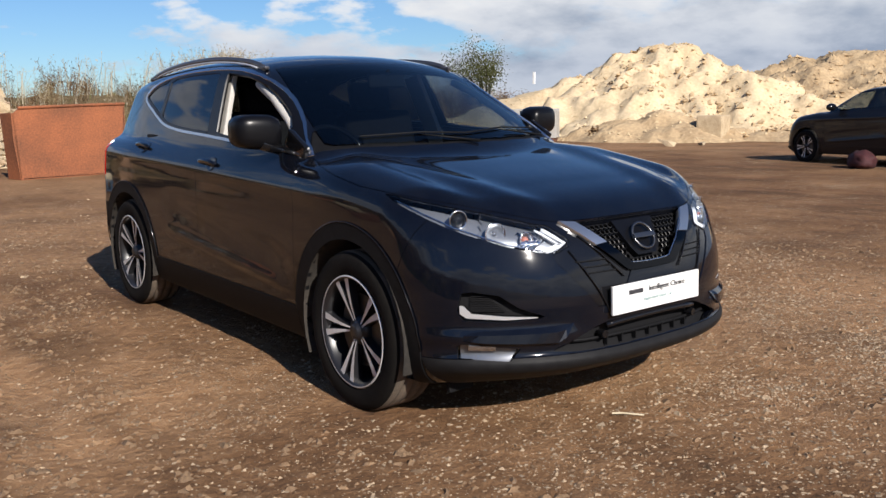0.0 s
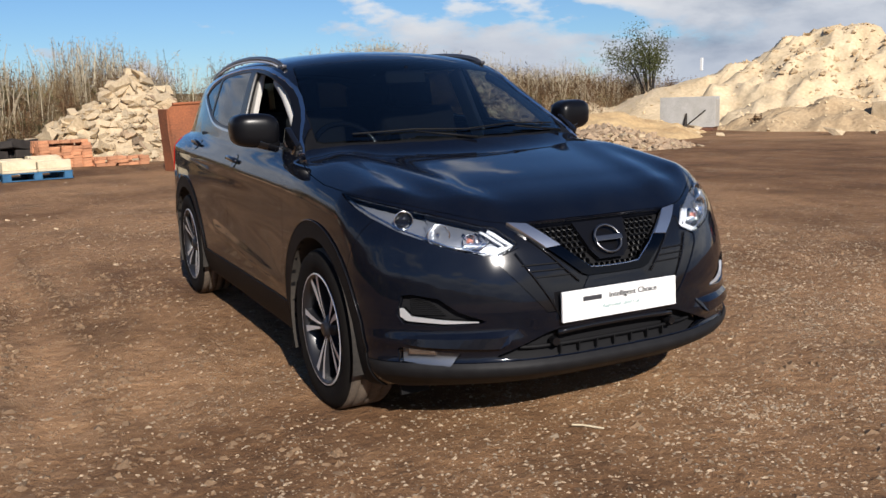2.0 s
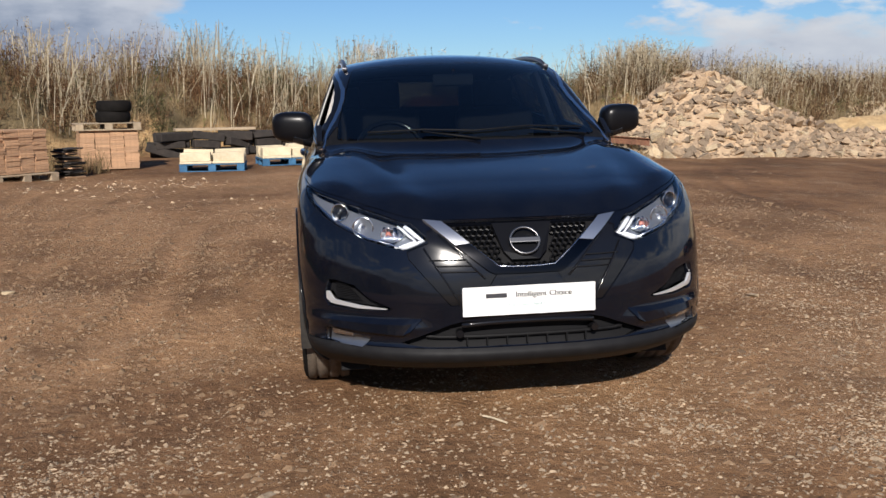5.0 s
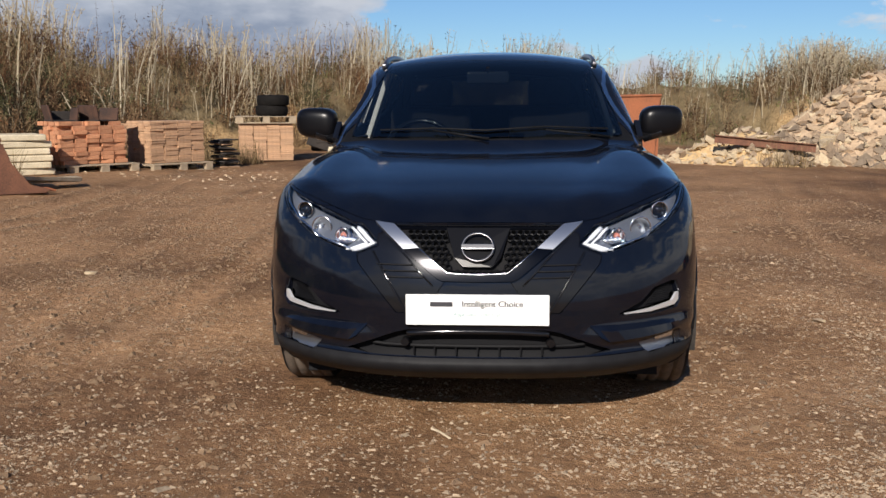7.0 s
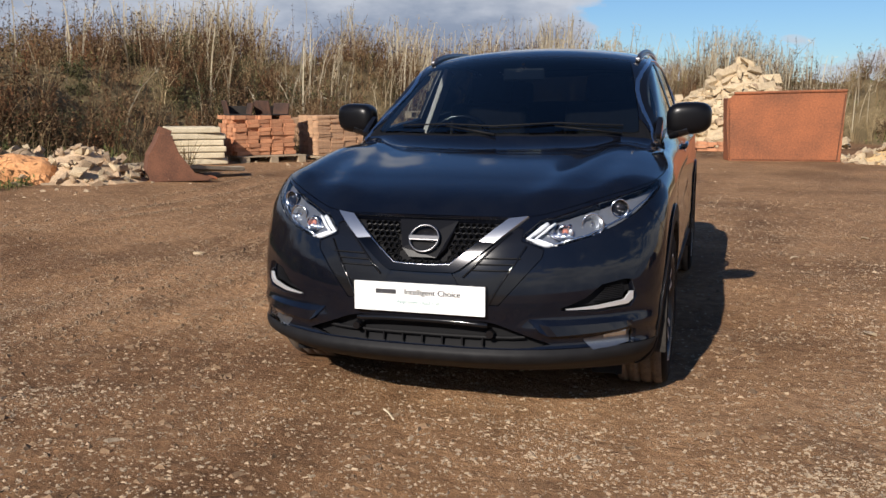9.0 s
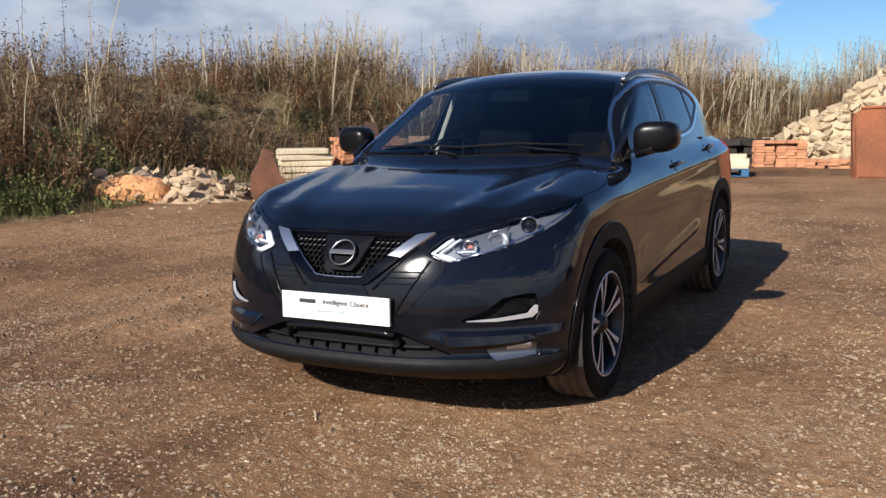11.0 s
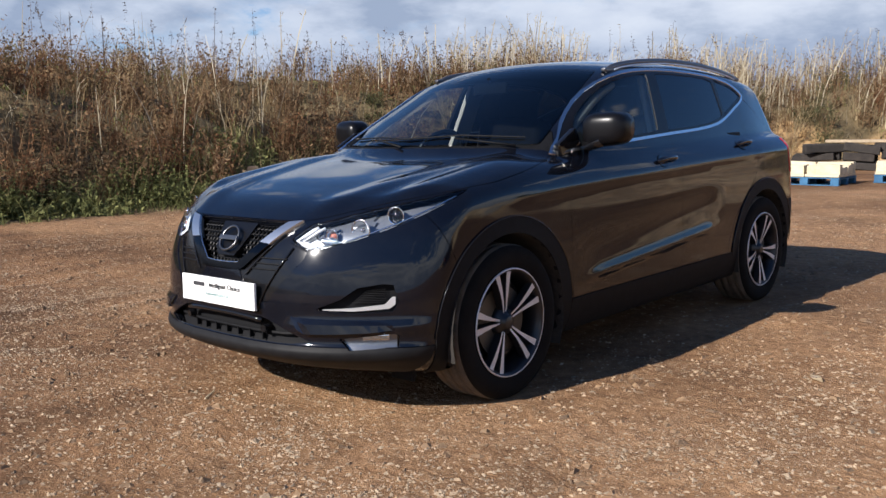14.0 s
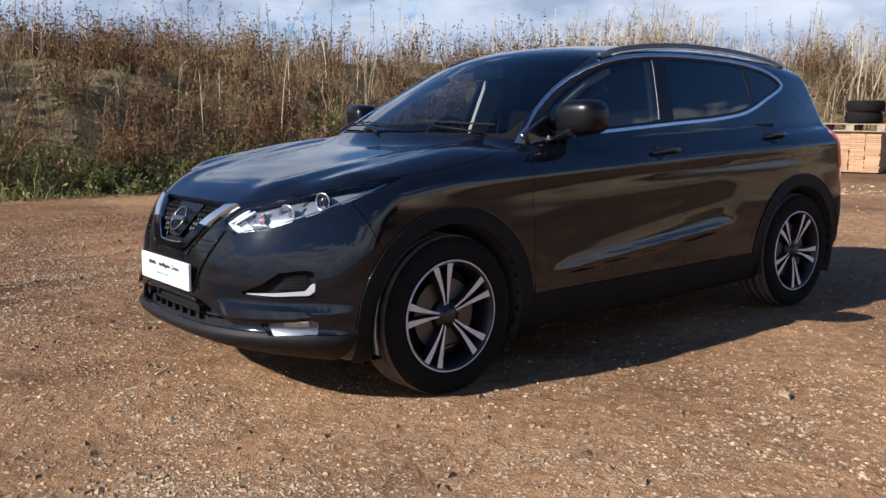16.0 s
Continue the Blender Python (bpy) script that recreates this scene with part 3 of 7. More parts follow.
def panel(name, ident, material, parent=None, side=0, gap=0.0018, depth=0.014, offset=0.0, label="", rim=True):
    """Lifts the faces of one region off the skin as a panel with turned-in edges. side: 1 or -1 for one half alone."""
    faces = body_faces.get(ident, ())
    if not faces:
        raise ValueError("no faces for " + name)
    pos, polys, middle = [], [], {}
    for half in ((1, -1) if not side else (side,)):
        index = {}
        for f in faces:
            poly = []
            for v in f.verts:
                if v not in index:
                    if v.co.x < 2e-5 and not side:
                        key = (round(v.co.y, 5), round(v.co.z, 5))
                        if key not in middle:
                            middle[key] = len(pos)
                            pos.append((0.0, v.co.y, v.co.z))
                        index[v] = middle[key]
                    else:
                        index[v] = len(pos)
                        pos.append((v.co.x * half, v.co.y, v.co.z))
                poly.append(index[v])
            polys.append(poly[::half])
    pos = np.array(pos)
    nor = skin_grad(pos)
    nor /= np.linalg.norm(nor, axis=1)[:, None]
    seen = {}
    for poly in polys:
        for a, b in zip(poly, poly[1:] + poly[:1]):
            seen[(a, b)] = seen.get((a, b), 0) + 1
    edges = [(a, b) for (a, b) in seen if (b, a) not in seen]
    inward = np.zeros_like(pos)
    for a, b in edges:
        t = pos[b] - pos[a]
        w = np.cross(nor[a] + nor[b], t)
        for k in (a, b):
            inward[k] += w
    n = np.linalg.norm(inward, axis=1)
    rimmed = n > 1e-12
    pos[rimmed] += inward[rimmed] / n[rimmed][:, None] * gap
    pos += nor * offset
    verts, normals, loops = pos.tolist(), nor, []
    for poly in polys:
        loops.extend(nor[k] for k in poly)
    if rim:
        low_of = {}
        for a, b in edges:
            for k in (a, b):
                if k not in low_of:
                    low_of[k] = len(verts)
                    verts.append((pos[k] - nor[k] * depth).tolist())
            polys.append([b, a, low_of[a], low_of[b]])
            t = np.cross(pos[b] - pos[a], nor[a])
            t = t / max(np.linalg.norm(t), 1e-9)
            loops.extend([(t + 0.5 * nor[b]) / 1.118, (t + 0.5 * nor[a]) / 1.118, t, t])
    me = bpy.data.meshes.new(name)
    me.from_pydata(verts, [], polys)
    me.shade_smooth()
    me.normals_split_custom_set([Vector(v) for v in loops])
    me.materials.append(material)
    ob = new(name, me)
    ob.parent = parent or car
    if label:
        ob["label"] = label
    return ob


panel("bonnet", BONNET, M_PAINT)
front_bumper = panel("front_bumper", BUMPER, M_PAINT, depth=0.04)
panel("roof", ROOF, M_PAINT)
panel("cowl", COWL, M_PLASTIC, offset=-0.006, label="black plastic scuttle below the windscreen")
panel("windscreen", SCREEN, M_GLASS, gap=0.003, depth=0.005, label="clear windscreen")
panel("tailgate", TAIL, M_PAINT)
panel("rear_bumper", RBUMPER, M_PLASTIC)
panel("rear_window", RWINDOW, M_PRIVACY, depth=0.004)
panel("underbody", UNDER, M_PLASTIC, rim=False)
panel("lower_lip", LIP, M_LIP, front_bumper, depth=0.02, offset=0.002, label="matt dark grey lower bumper lip")
for s, word in ((1, "left"), (-1, "right")):
    panel("front_wing", WING, M_PAINT, side=s)
    fdoor = panel("front_door", FDOOR, M_PAINT, side=s)
    rdoor = panel("rear_door", RDOOR, M_PAINT, side=s)
    panel("rear_quarter", QUARTER, M_PAINT, side=s)
    panel("sill_cladding", SILL, M_PLASTIC, side=s, offset=0.006, label="black plastic sill cladding")
    panel("tail_lamp", TAILLAMP, M_RED, side=s, offset=0.004, label="red tail lamp")
    panel("window_trim", CHROME, M_SATIN, side=s, gap=0.0, offset=0.006, depth=0.012, label="bright window surround")
    panel("pillar_cover", PILLAR, M_CAP, side=s, gap=0.0, offset=0.001, depth=0.02, label="gloss black window pillar cover")
    if s > 0:
        panel("door_glass", FGLASS, M_GLASS, fdoor, side=s, gap=0.001, depth=0.004, offset=-0.003)
    panel("door_glass", RGLASS, M_PRIVACY, rdoor, side=s, gap=0.001, depth=0.004, offset=-0.003, label="dark privacy glass")
    panel("quarter_glass", QGLASS, M_PRIVACY, side=s, gap=0.001, depth=0.004, offset=-0.003, label="dark privacy glass")
    for half in ((-1, 1.3), (1.3, 4)):
        keep = body_faces[ARCH]
        body_faces[ARCH] = [f for f in keep if half[0] < f.calc_center_median().y < half[1]]
        panel("wheel_arch", ARCH, M_PLASTIC, side=s, gap=0.0, offset=0.005, depth=0.02, label="black plastic wheel arch cladding")
        body_faces[ARCH] = keep

# gloss bead added where wing meets arch cladding, for the edge's line of highlight
def arch_edges():
    for s in (1, -1):
        for cy in (0.0, WHEELBASE):
            pts = []
            for a in range(2, 179, 4):
                y, z = cy + 0.01 + 0.464 * math.cos(radians(a)), HUB_Z - 0.005 + 0.464 * math.sin(radians(a))
                pts.append(on_side(y, z, 0.005, s))
            part("arch_edge", tube(bmesh.new(), pts, 0.0026, 8), M_GLOSS, car, "thin gloss bead added for the highlight along the wheel arch's edge", True)


# a dark shell a little below the skin closes the gaps between the panels
shell_ids = {BONNET, BUMPER, ROOF, COWL, TAIL, RBUMPER, WING, FDOOR, RDOOR, QUARTER, SILL, ARCH, LIP, CHROME, TAILLAMP, DRLTRIM}
sv, si, sp = [], {}, []
for ident in shell_ids:
    for f in body_faces.get(ident, ()):
        for half in (1, -1):
            poly = []
            for v in f.verts:
                if (v, half) not in si:
                    si[(v, half)] = len(sv)
                    sv.append((v.co.x * half, v.co.y, v.co.z))
                poly.append(si[(v, half)])
            sp.append(poly[::half])
sv = np.array(sv)
sn = skin_grad(sv)
sv -= sn / np.linalg.norm(sn, axis=1)[:, None] * 0.012
me = bpy.data.meshes.new("inner_shell")
me.from_pydata(sv.tolist(), [], sp)
me.materials.append(M_DARK)
new("inner_shell", me).parent = car


def root(f, a, b):
    """Where f changes sign between a and b."""
    fa = f(a)
    for _ in range(40):
        m = 0.5 * (a + b)
        fm = f(m)
        if (fm < 0) == (fa < 0):
            a, fa = m, fm
        else:
            b = m
    return 0.5 * (a + b)


def sk(x, y, z):
    return float(skin(np.array([x]), np.array([y]), np.array([z]))[0])


def normal_at(p):
    g = skin_grad(np.array([p], float))[0]
    return Vector(g / np.linalg.norm(g))


def on_nose(x, z, out=0.0):
    p = Vector((x, root(lambda y: sk(x, y, z), -1.1, -0.2), z))
    return p + normal_at(p) * out


def on_corner(q, z, out=0.0, s=1):
    """On the front corner, where x + y = q."""
    t = root(lambda a: sk(a, q - a, z), 1.1, 0.15)
    p = Vector((t, q - t, z))
    p = p + normal_at(p) * out
    return Vector((p.x * s, p.y, p.z))


def on_side(y, z, out=0.0, s=1):
    p = Vector((root(lambda x: sk(x, y, z), 1.1, 0.2), y, z))
    p = p + normal_at(p) * out
    return Vector((p.x * s, p.y, p.z))


def on_top(x, y, out=0.0):
    p = Vector((x, y, root(lambda z: sk(x, y, z), 1.8, 0.5)))
    return p + normal_at(p) * out


def tube(bm, pts, r, sides=8, flat=1.0, up=Vector((0, 0, 1)), radii=None, closed=False):
    """A rod along pts."""
    pts = [Vector(p) for p in pts]
    n = len(pts)
    rings = []
    for k, p in enumerate(pts):
        t = (pts[(k + 1) % n if closed else min(k + 1, n - 1)] - pts[(k - 1) % n if closed else max(k - 1, 0)]).normalized()
        a = t.cross(up)
        a = a.normalized() if a.length > 1e-4 else t.orthogonal().normalized()
        b = a.cross(t)
        rr = radii[k] if radii else r
        rings.append([bm.verts.new(p + a * (rr * math.cos(2 * math.pi * j / sides)) + b * (rr * flat * math.sin(2 * math.pi * j / sides))) for j in range(sides)])
    for k in range(n if closed else n - 1):
        q0, q1 = rings[k], rings[(k + 1) % n]
        for j in range(sides):
            bm.faces.new((q0[j], q0[(j + 1) % sides], q1[(j + 1) % sides], q1[j]))
    if not closed:
        bm.faces.new(rings[0][::-1])
        bm.faces.new(rings[-1])
    return bm


def box(bm, size, m=Matrix(), bevel=0.0, segments=2):
    r = bmesh.ops.create_cube(bm, size=1.0, matrix=m @ Matrix.Diagonal((*size, 1)))
    if bevel:
        edges = {e for v in r["verts"] for e in v.link_edges}
        bmesh.ops.bevel(bm, geom=list(edges), offset=bevel, segments=segments, affect="EDGES", profile=0.7)
    return bm


def disc(bm, r0, depth, m, segments=32, r1=None):
    bmesh.ops.create_cone(bm, cap_ends=True, segments=segments, radius1=r0, radius2=r0 if r1 is None else r1, depth=depth, matrix=m)
    return bm


def lathe(bm, profile, segments=48, matrix=Matrix(), mats=None):
    """Turns (radius, along) pairs about the x axis; the outline stays open unless it ends where it began."""
    rings = []
    for r, a in profile:
        rings.append([bm.verts.new(matrix @ Vector((a, r * math.cos(2 * math.pi * k / segments), r * math.sin(2 * math.pi * k / segments)))) for k in range(segments)])
    for i, (p, q) in enumerate(zip(rings, rings[1:])):
        for k in range(segments):
            f = bm.faces.new((p[k], p[(k + 1) % segments], q[(k + 1) % segments], q[k]))
            if mats:
                f.material_index = mats[i]
    return bm


arch_edges()

# grille: a recessed back, a honeycomb, the bright V and the round badge
grille = panel("grille", GRILLE, M_DARK, front_bumper, offset=-0.035, rim=False, label="black honeycomb grille")
bm = bmesh.new()
pitch = 0.024
for row in range(9):
    for col in range(-15, 16):
        x, z = (col + 0.5 * (row % 2)) * pitch, 0.648 + row * pitch * 0.84
        if abs(x) > 0.10 + (z - 0.635) * 1.27 - 0.02 or z > 0.80 or (abs(x) < 0.125 - 0.25 * (0.8 - z) and z > 0.655):
            continue
        c = on_nose(x, z, -0.012)
        n = normal_at(on_nose(x, z))
        a = Vector((1, 0, 0))
        b = n.cross(a).normalized()
        ring_o, ring_i = [], []
        for k in range(6):
            d = a * math.cos(radians(60 * k + 30)) + b * math.sin(radians(60 * k + 30))
            ring_o.append(bm.verts.new(c + d * pitch * 0.57))
            ring_i.append(bm.verts.new(c + d * pitch * 0.40 + n * 0.002))
        deep = [bm.verts.new(v.co - n * 0.02) for v in ring_i]
        for k in range(6):
            j = (k + 1) % 6
            bm.faces.new((ring_o[k], ring_i[k], ring_i[j], ring_o[j]))
            bm.faces.new((ring_i[k], deep[k], deep[j], ring_i[j]))
part("honeycomb", bm, M_GRILLE, grille)
bm = bmesh.new()
plate_pts = [(-0.118, 0.80), (0.118, 0.80), (0.085, 0.70), (0.055, 0.668), (-0.055, 0.668), (-0.085, 0.70)]
front = [bm.verts.new(on_nose(x, z, -0.004)) for x, z in plate_pts]
back = [bm.verts.new(on_nose(x, z, -0.03)) for x, z in plate_pts]
bm.faces.new(front)
for k in range(6):
    bm.faces.new((front[k], back[k], back[(k + 1) % 6], front[(k + 1) % 6]))
bmesh.ops.recalc_face_normals(bm, faces=bm.faces)
part("badge_plate", bm, M_CAP, grille)
badge_c = on_nose(0, 0.733, 0.004)
badge_n = normal_at(badge_c)
bx, bz = Vector((1, 0, 0)), badge_n.cross(Vector((1, 0, 0))).normalized()
bz = bz if bz.z > 0 else -bz
bm = bmesh.new()
tube(bm, [badge_c + bx * (0.057 * math.cos(radians(a))) + bz * (0.055 * math.sin(radians(a))) for a in range(0, 360, 10)], 0.0058, 8, 1.0, badge_n, closed=True)
part("badge", bm, M_BADGE, grille, "round satin chrome badge", True)
bm = bmesh.new()
box(bm, (0.122, 0.008, 0.021), Matrix.Translation(badge_c + badge_n * 0.006) @ Matrix((bx, -badge_n, bz)).transposed().to_4x4(), 0.003)
part("badge_bar", bm, M_BADGE, grille)
panel("grille_trim", VCHROME, M_DARKCHROME, front_bumper, gap=0.0, offset=0.010, depth=0.03, label="dark chrome V-shaped grille trim")
bm = bmesh.new()
tube(bm, [on_nose(x, z, 0.004) for x, z in ((-0.272, 0.772), (-0.19, 0.706), (-0.112, 0.645), (-0.06, 0.641), (0, 0.640), (0.06, 0.641), (0.112, 0.645), (0.19, 0.706), (0.272, 0.772))], 0.004, 6)
part("trim_edge", bm, M_SATIN, front_bumper, "thin bright edge of the grille", True)
# the reflection on the V's upper arms, laid on as a brighter metal
for s in (1, -1):
    panel("trim_insert", FACET, M_SKYSHEEN, front_bumper, side=s, gap=0.0, offset=0.013, depth=0.03, label="upper arm of the chrome V trim, sky reflection in its colour")
for s in (1, -1):
    panel("side_grille", MESHV, M_GLOSS, front_bumper, side=s, gap=0.001, offset=-0.004, depth=0.03, label="gloss black bumper insert")
for s in (1, -1):
    for k in range(3):
        bm = bmesh.new()
        z = 0.672 - 0.022 * k
        tube(bm, [on_nose(s * x, z, -0.001) for x in np.linspace(0.235 - 0.018 * k, 0.375 - 0.018 * k, 6)], 0.003, 6)
        part("slat", bm, M_PLASTIC, front_bumper)
for s in (1, -1):
    for pts in (((0.392, 0.716), (0.345, 0.640), (0.295, 0.560), (0.262, 0.500), (0.240, 0.455)), ((0.332, 0.765), (0.262, 0.700), (0.205, 0.640), (0.165, 0.600))):
        bm = bmesh.new()
        tube(bm, [on_nose(s * x, z, 0.0015) for x, z in pts], 0.0035, 8)
        part("crease", bm, M_GLOSS, front_bumper, smooth=True)
lower_grille = panel("lower_grille", LOWGRILLE, M_DARK, front_bumper, gap=0.0, offset=-0.045, rim=False, label="dark lower air intake")
bm = bmesh.new()
tube(bm, [on_nose(x, 0.432 - 0.01 * (abs(x) / 0.25) ** 3, -0.002) for x in np.linspace(-0.26, 0.26, 15)], 0.012, 8)
part("intake_bar", bm, M_GLOSS, lower_grille, smooth=True)
bm = bmesh.new()
tube(bm, [on_nose(x, 0.372, -0.028) for x in np.linspace(-0.40, 0.40, 17)], 0.007, 6)
part("intake_bar", bm, M_PLASTIC, lower_grille)
for x in (-0.24, -0.16, -0.08, 0.0, 0.08, 0.16, 0.24):
    bm = bmesh.new()
    p = on_nose(x, 0.36, -0.03)
    box(bm, (0.006, 0.02, 0.036), Matrix.Translation(p), 0.002)
    part("intake_fin", bm, M_PLASTIC, lower_grille)
for s in (1, -1):
    p = on_nose(s * 0.268, 0.388, -0.012)
    bm = bmesh.new()
    disc(bm, 0.017, 0.03, Matrix.Translation(p) @ normal_at(on_nose(s * 0.268, 0.388)).to_track_quat("Z", "Y").to_matrix().to_4x4(), 20, 0.015)
    part("parking_sensor", bm, M_GLOSS, front_bumper)
    panel("fog_lamp_recess", FOGPOCKET, M_DARK, front_bumper, side=s, gap=0.0, offset=-0.032, rim=False)
    panel("bumper_trim", DRLTRIM, M_SILVER, front_bumper, side=s, gap=0.0, offset=-0.004, depth=0.010, label="bright silver bumper trim")
    fog = panel("fog_lamp", FOG, M_LENS, front_bumper, side=s, gap=0.002, offset=-0.002, depth=0.02, label="clear rectangular fog lamp")
    panel("fog_reflector", FOG, M_FOG, fog, side=s, gap=0.006, offset=-0.03, rim=False)
    for k, q in enumerate((0.02, 0.07, 0.12)):
        bm = bmesh.new()
        box(bm, (0.035, 0.02, 0.022), Matrix.Translation(on_corner(q, 0.368, -0.018, s)) @ pose(0, 0, 0, 0, 0, s * 42), 0.004)
        part("fog_cell", bm, M_REFLECT, fog)
    bm = bmesh.new()
    for k in range(9):
        tube(bm, [on_corner(q, 0.508 + k * 0.007, -0.02, s) for q in np.linspace(-0.06 + 0.012 * k, 0.13, 5)], 0.0022, 4)
    part("recess_mesh", bm, M_PLASTIC, front_bumper)

# the lit ledge below each fog lamp recess
for s in (1, -1):
    bm = bmesh.new()
    rows = []
    for k in range(15):
        t = k / 14
        q = -0.405 + 0.57 * t
        zt, zb = 0.455 - 0.016 * t, 0.392 + 0.010 * t
        fade = min(1.0, 6 * (1 - t), 0.35 + 5 * t)
        zb = zt + (zb - zt) * min(1.0, 0.15 + 9 * t)
        rows.append([bm.verts.new(on_corner(q, z, o, s)) for z, o in ((zt, -0.002), (0.5 * (zt + zb), 0.007 * fade), (zb, 0.013 * fade), (zb - 0.012, -0.006))])
    for p, q in zip(rows, rows[1:]):
        for j in range(3):
            bm.faces.new((p[j], p[j + 1], q[j + 1], q[j]) if s > 0 else (p[j], q[j], q[j + 1], p[j + 1]))
    bmesh.ops.recalc_face_normals(bm, faces=bm.faces)
    part("bumper_ledge", bm, M_PAINT, front_bumper)

# headlamps
for s in (1, -1):
    lamp = panel("headlamp", LAMP, M_LENS, side=s, gap=0.003, depth=0.006, offset=-0.001, label="clear headlamp with white chevron light guide")
    panel("lamp_housing", LAMP, M_HOUSING, lamp, side=s, gap=0.004, depth=0.004, offset=-0.040, rim=False)
    bm = bmesh.new()
    for off, r in ((0.0, 0.0095), (0.036, 0.006)):
        tube(bm, [on_corner(q + off, z, -0.013, s) for q, z in ((-0.235, 0.799), (-0.27, 0.787), (-0.315, 0.766), (-0.36, 0.746), (-0.33, 0.734), (-0.29, 0.722), (-0.262, 0.718))], r, 8, 0.9)
    part("light_guide", bm, M_DRL, lamp, "white chevron light guide", True)
    bm = bmesh.new()
    tube(bm, [on_corner(q, z, -0.010, s) for q, z in ((-0.25, 0.721), (-0.05, 0.751), (0.21, 0.810), (0.41, 0.864), (0.55, 0.905))], 0.004, 6)
    part("light_strip", bm, M_REFLECT, lamp, smooth=True)
    for name, q, z, r, deep in (("projector", 0.20, 0.842, 0.036, 0.012), ("reflector", 0.0, 0.792, 0.043, 0.016), ("indicator", -0.165, 0.768, 0.030, 0.018)):
        c = on_corner(q, z, -deep, s)
        n = normal_at(Vector((abs(c.x), c.y, c.z)))
        n = (Vector((n.x * s * 0.45, n.y, 0.0))).normalized()
        m = Matrix.Translation(c - n * 0.02) @ n.to_track_quat("X", "Z").to_matrix().to_4x4()
        bm = bmesh.new()
        lathe(bm, [(r, 0.02), (r * 0.93, 0.022), (r * 0.86, 0.012), (r * 0.5, -0.012), (r * 0.12, -0.02), (0.001, -0.02)], 28, m)
        cup = part(name, bm, M_REFLECT, lamp, smooth=True)
        bm = bmesh.new()
        if name == "projector":
            bmesh.ops.create_uvsphere(bm, u_segments=20, v_segments=12, radius=r * 0.72, matrix=m @ Matrix.Translation((0.0, 0, 0)))
            part("lens", bm, M_GLOSS, cup, smooth=True)
        else:
            disc(bm, r * (0.42 if name == "indicator" else 0.22), 0.03, m @ pose(0, 0, 0, 0, 90, 0), 12, r * (0.35 if name == "indicator" else 0.12))
            part("bulb", bm, M_AMBER if name == "indicator" else M_CHROME, cup, smooth=True)
    # the bright inner bowl
    kept = body_faces[LAMP]
    body_faces[LAMP] = [f for f in kept if f.calc_center_median().x + f.calc_center_median().y < 0.10]
    panel("lamp_bowl", LAMP, M_BOWL, lamp, side=s, gap=0.008, depth=0.006, offset=-0.032, rim=False, label="bright silver bowl of the headlamp")
    body_faces[LAMP] = kept
    # ribbed bright field behind the chevrons
    bm = bmesh.new()
    for k in range(4):
        q = -0.225 + 0.03 * k
        tube(bm, [on_corner(q + dq, z, -0.03, s) for dq, z in ((0.02, 0.80), (-0.03, 0.77), (0.03, 0.735))], 0.009, 6)
    part("lamp_ribs", bm, M_REFLECT, lamp, smooth=True)

# number plate panel: white, with two lines of print
plate_c = on_nose(0, 0.515, 0.012)
plate_m = Matrix.Translation((0, plate_c.y, 0.518)) @ pose(0, 0, 0, 90 - 1.5, 0, 0)
bm = bmesh.new()
box(bm, (0.52, 0.112, 0.012), plate_m, 0.004)
plate = part("number_plate", bm, M_PLATE, car, "white dealer plate with printed words")


def words(text, size, m, material, parent, squeeze=1.0):
    cu = bpy.data.curves.new("words", "FONT")
    cu.body, cu.size, cu.align_x, cu.align_y, cu.extrude = text, size, "CENTER", "CENTER", 0.0006
    tmp = new("words_curve", cu)
    me = bpy.data.meshes.new_from_object(tmp.evaluated_get(bpy.context.evaluated_depsgraph_get()))
    bpy.data.objects.remove(tmp)
    bpy.data.curves.remove(cu)
    me.transform(m @ Matrix.Diagonal((squeeze, 1, 1, 1)))
    me.name = "print"
    me.materials.clear()
    me.materials.append(material)
    ob = new("print", me)
    ob.parent = parent
    return ob


for dx in (-0.0006, 0.0006):
    words("Intelligent Choice", 0.0305, plate_m @ pose(0.055 + dx, 0.022, 0.0075), M_INK, plate, 1.02)
bm = bmesh.new()
box(bm, (0.082, 0.017, 0.002), plate_m @ pose(-0.130, 0.021, 0.0066))
part("print_bar", bm, M_INK, plate)
words("Approved Used Car", 0.021, plate_m @ pose(0.0, -0.016, 0.0075), M_GREYINK, plate)

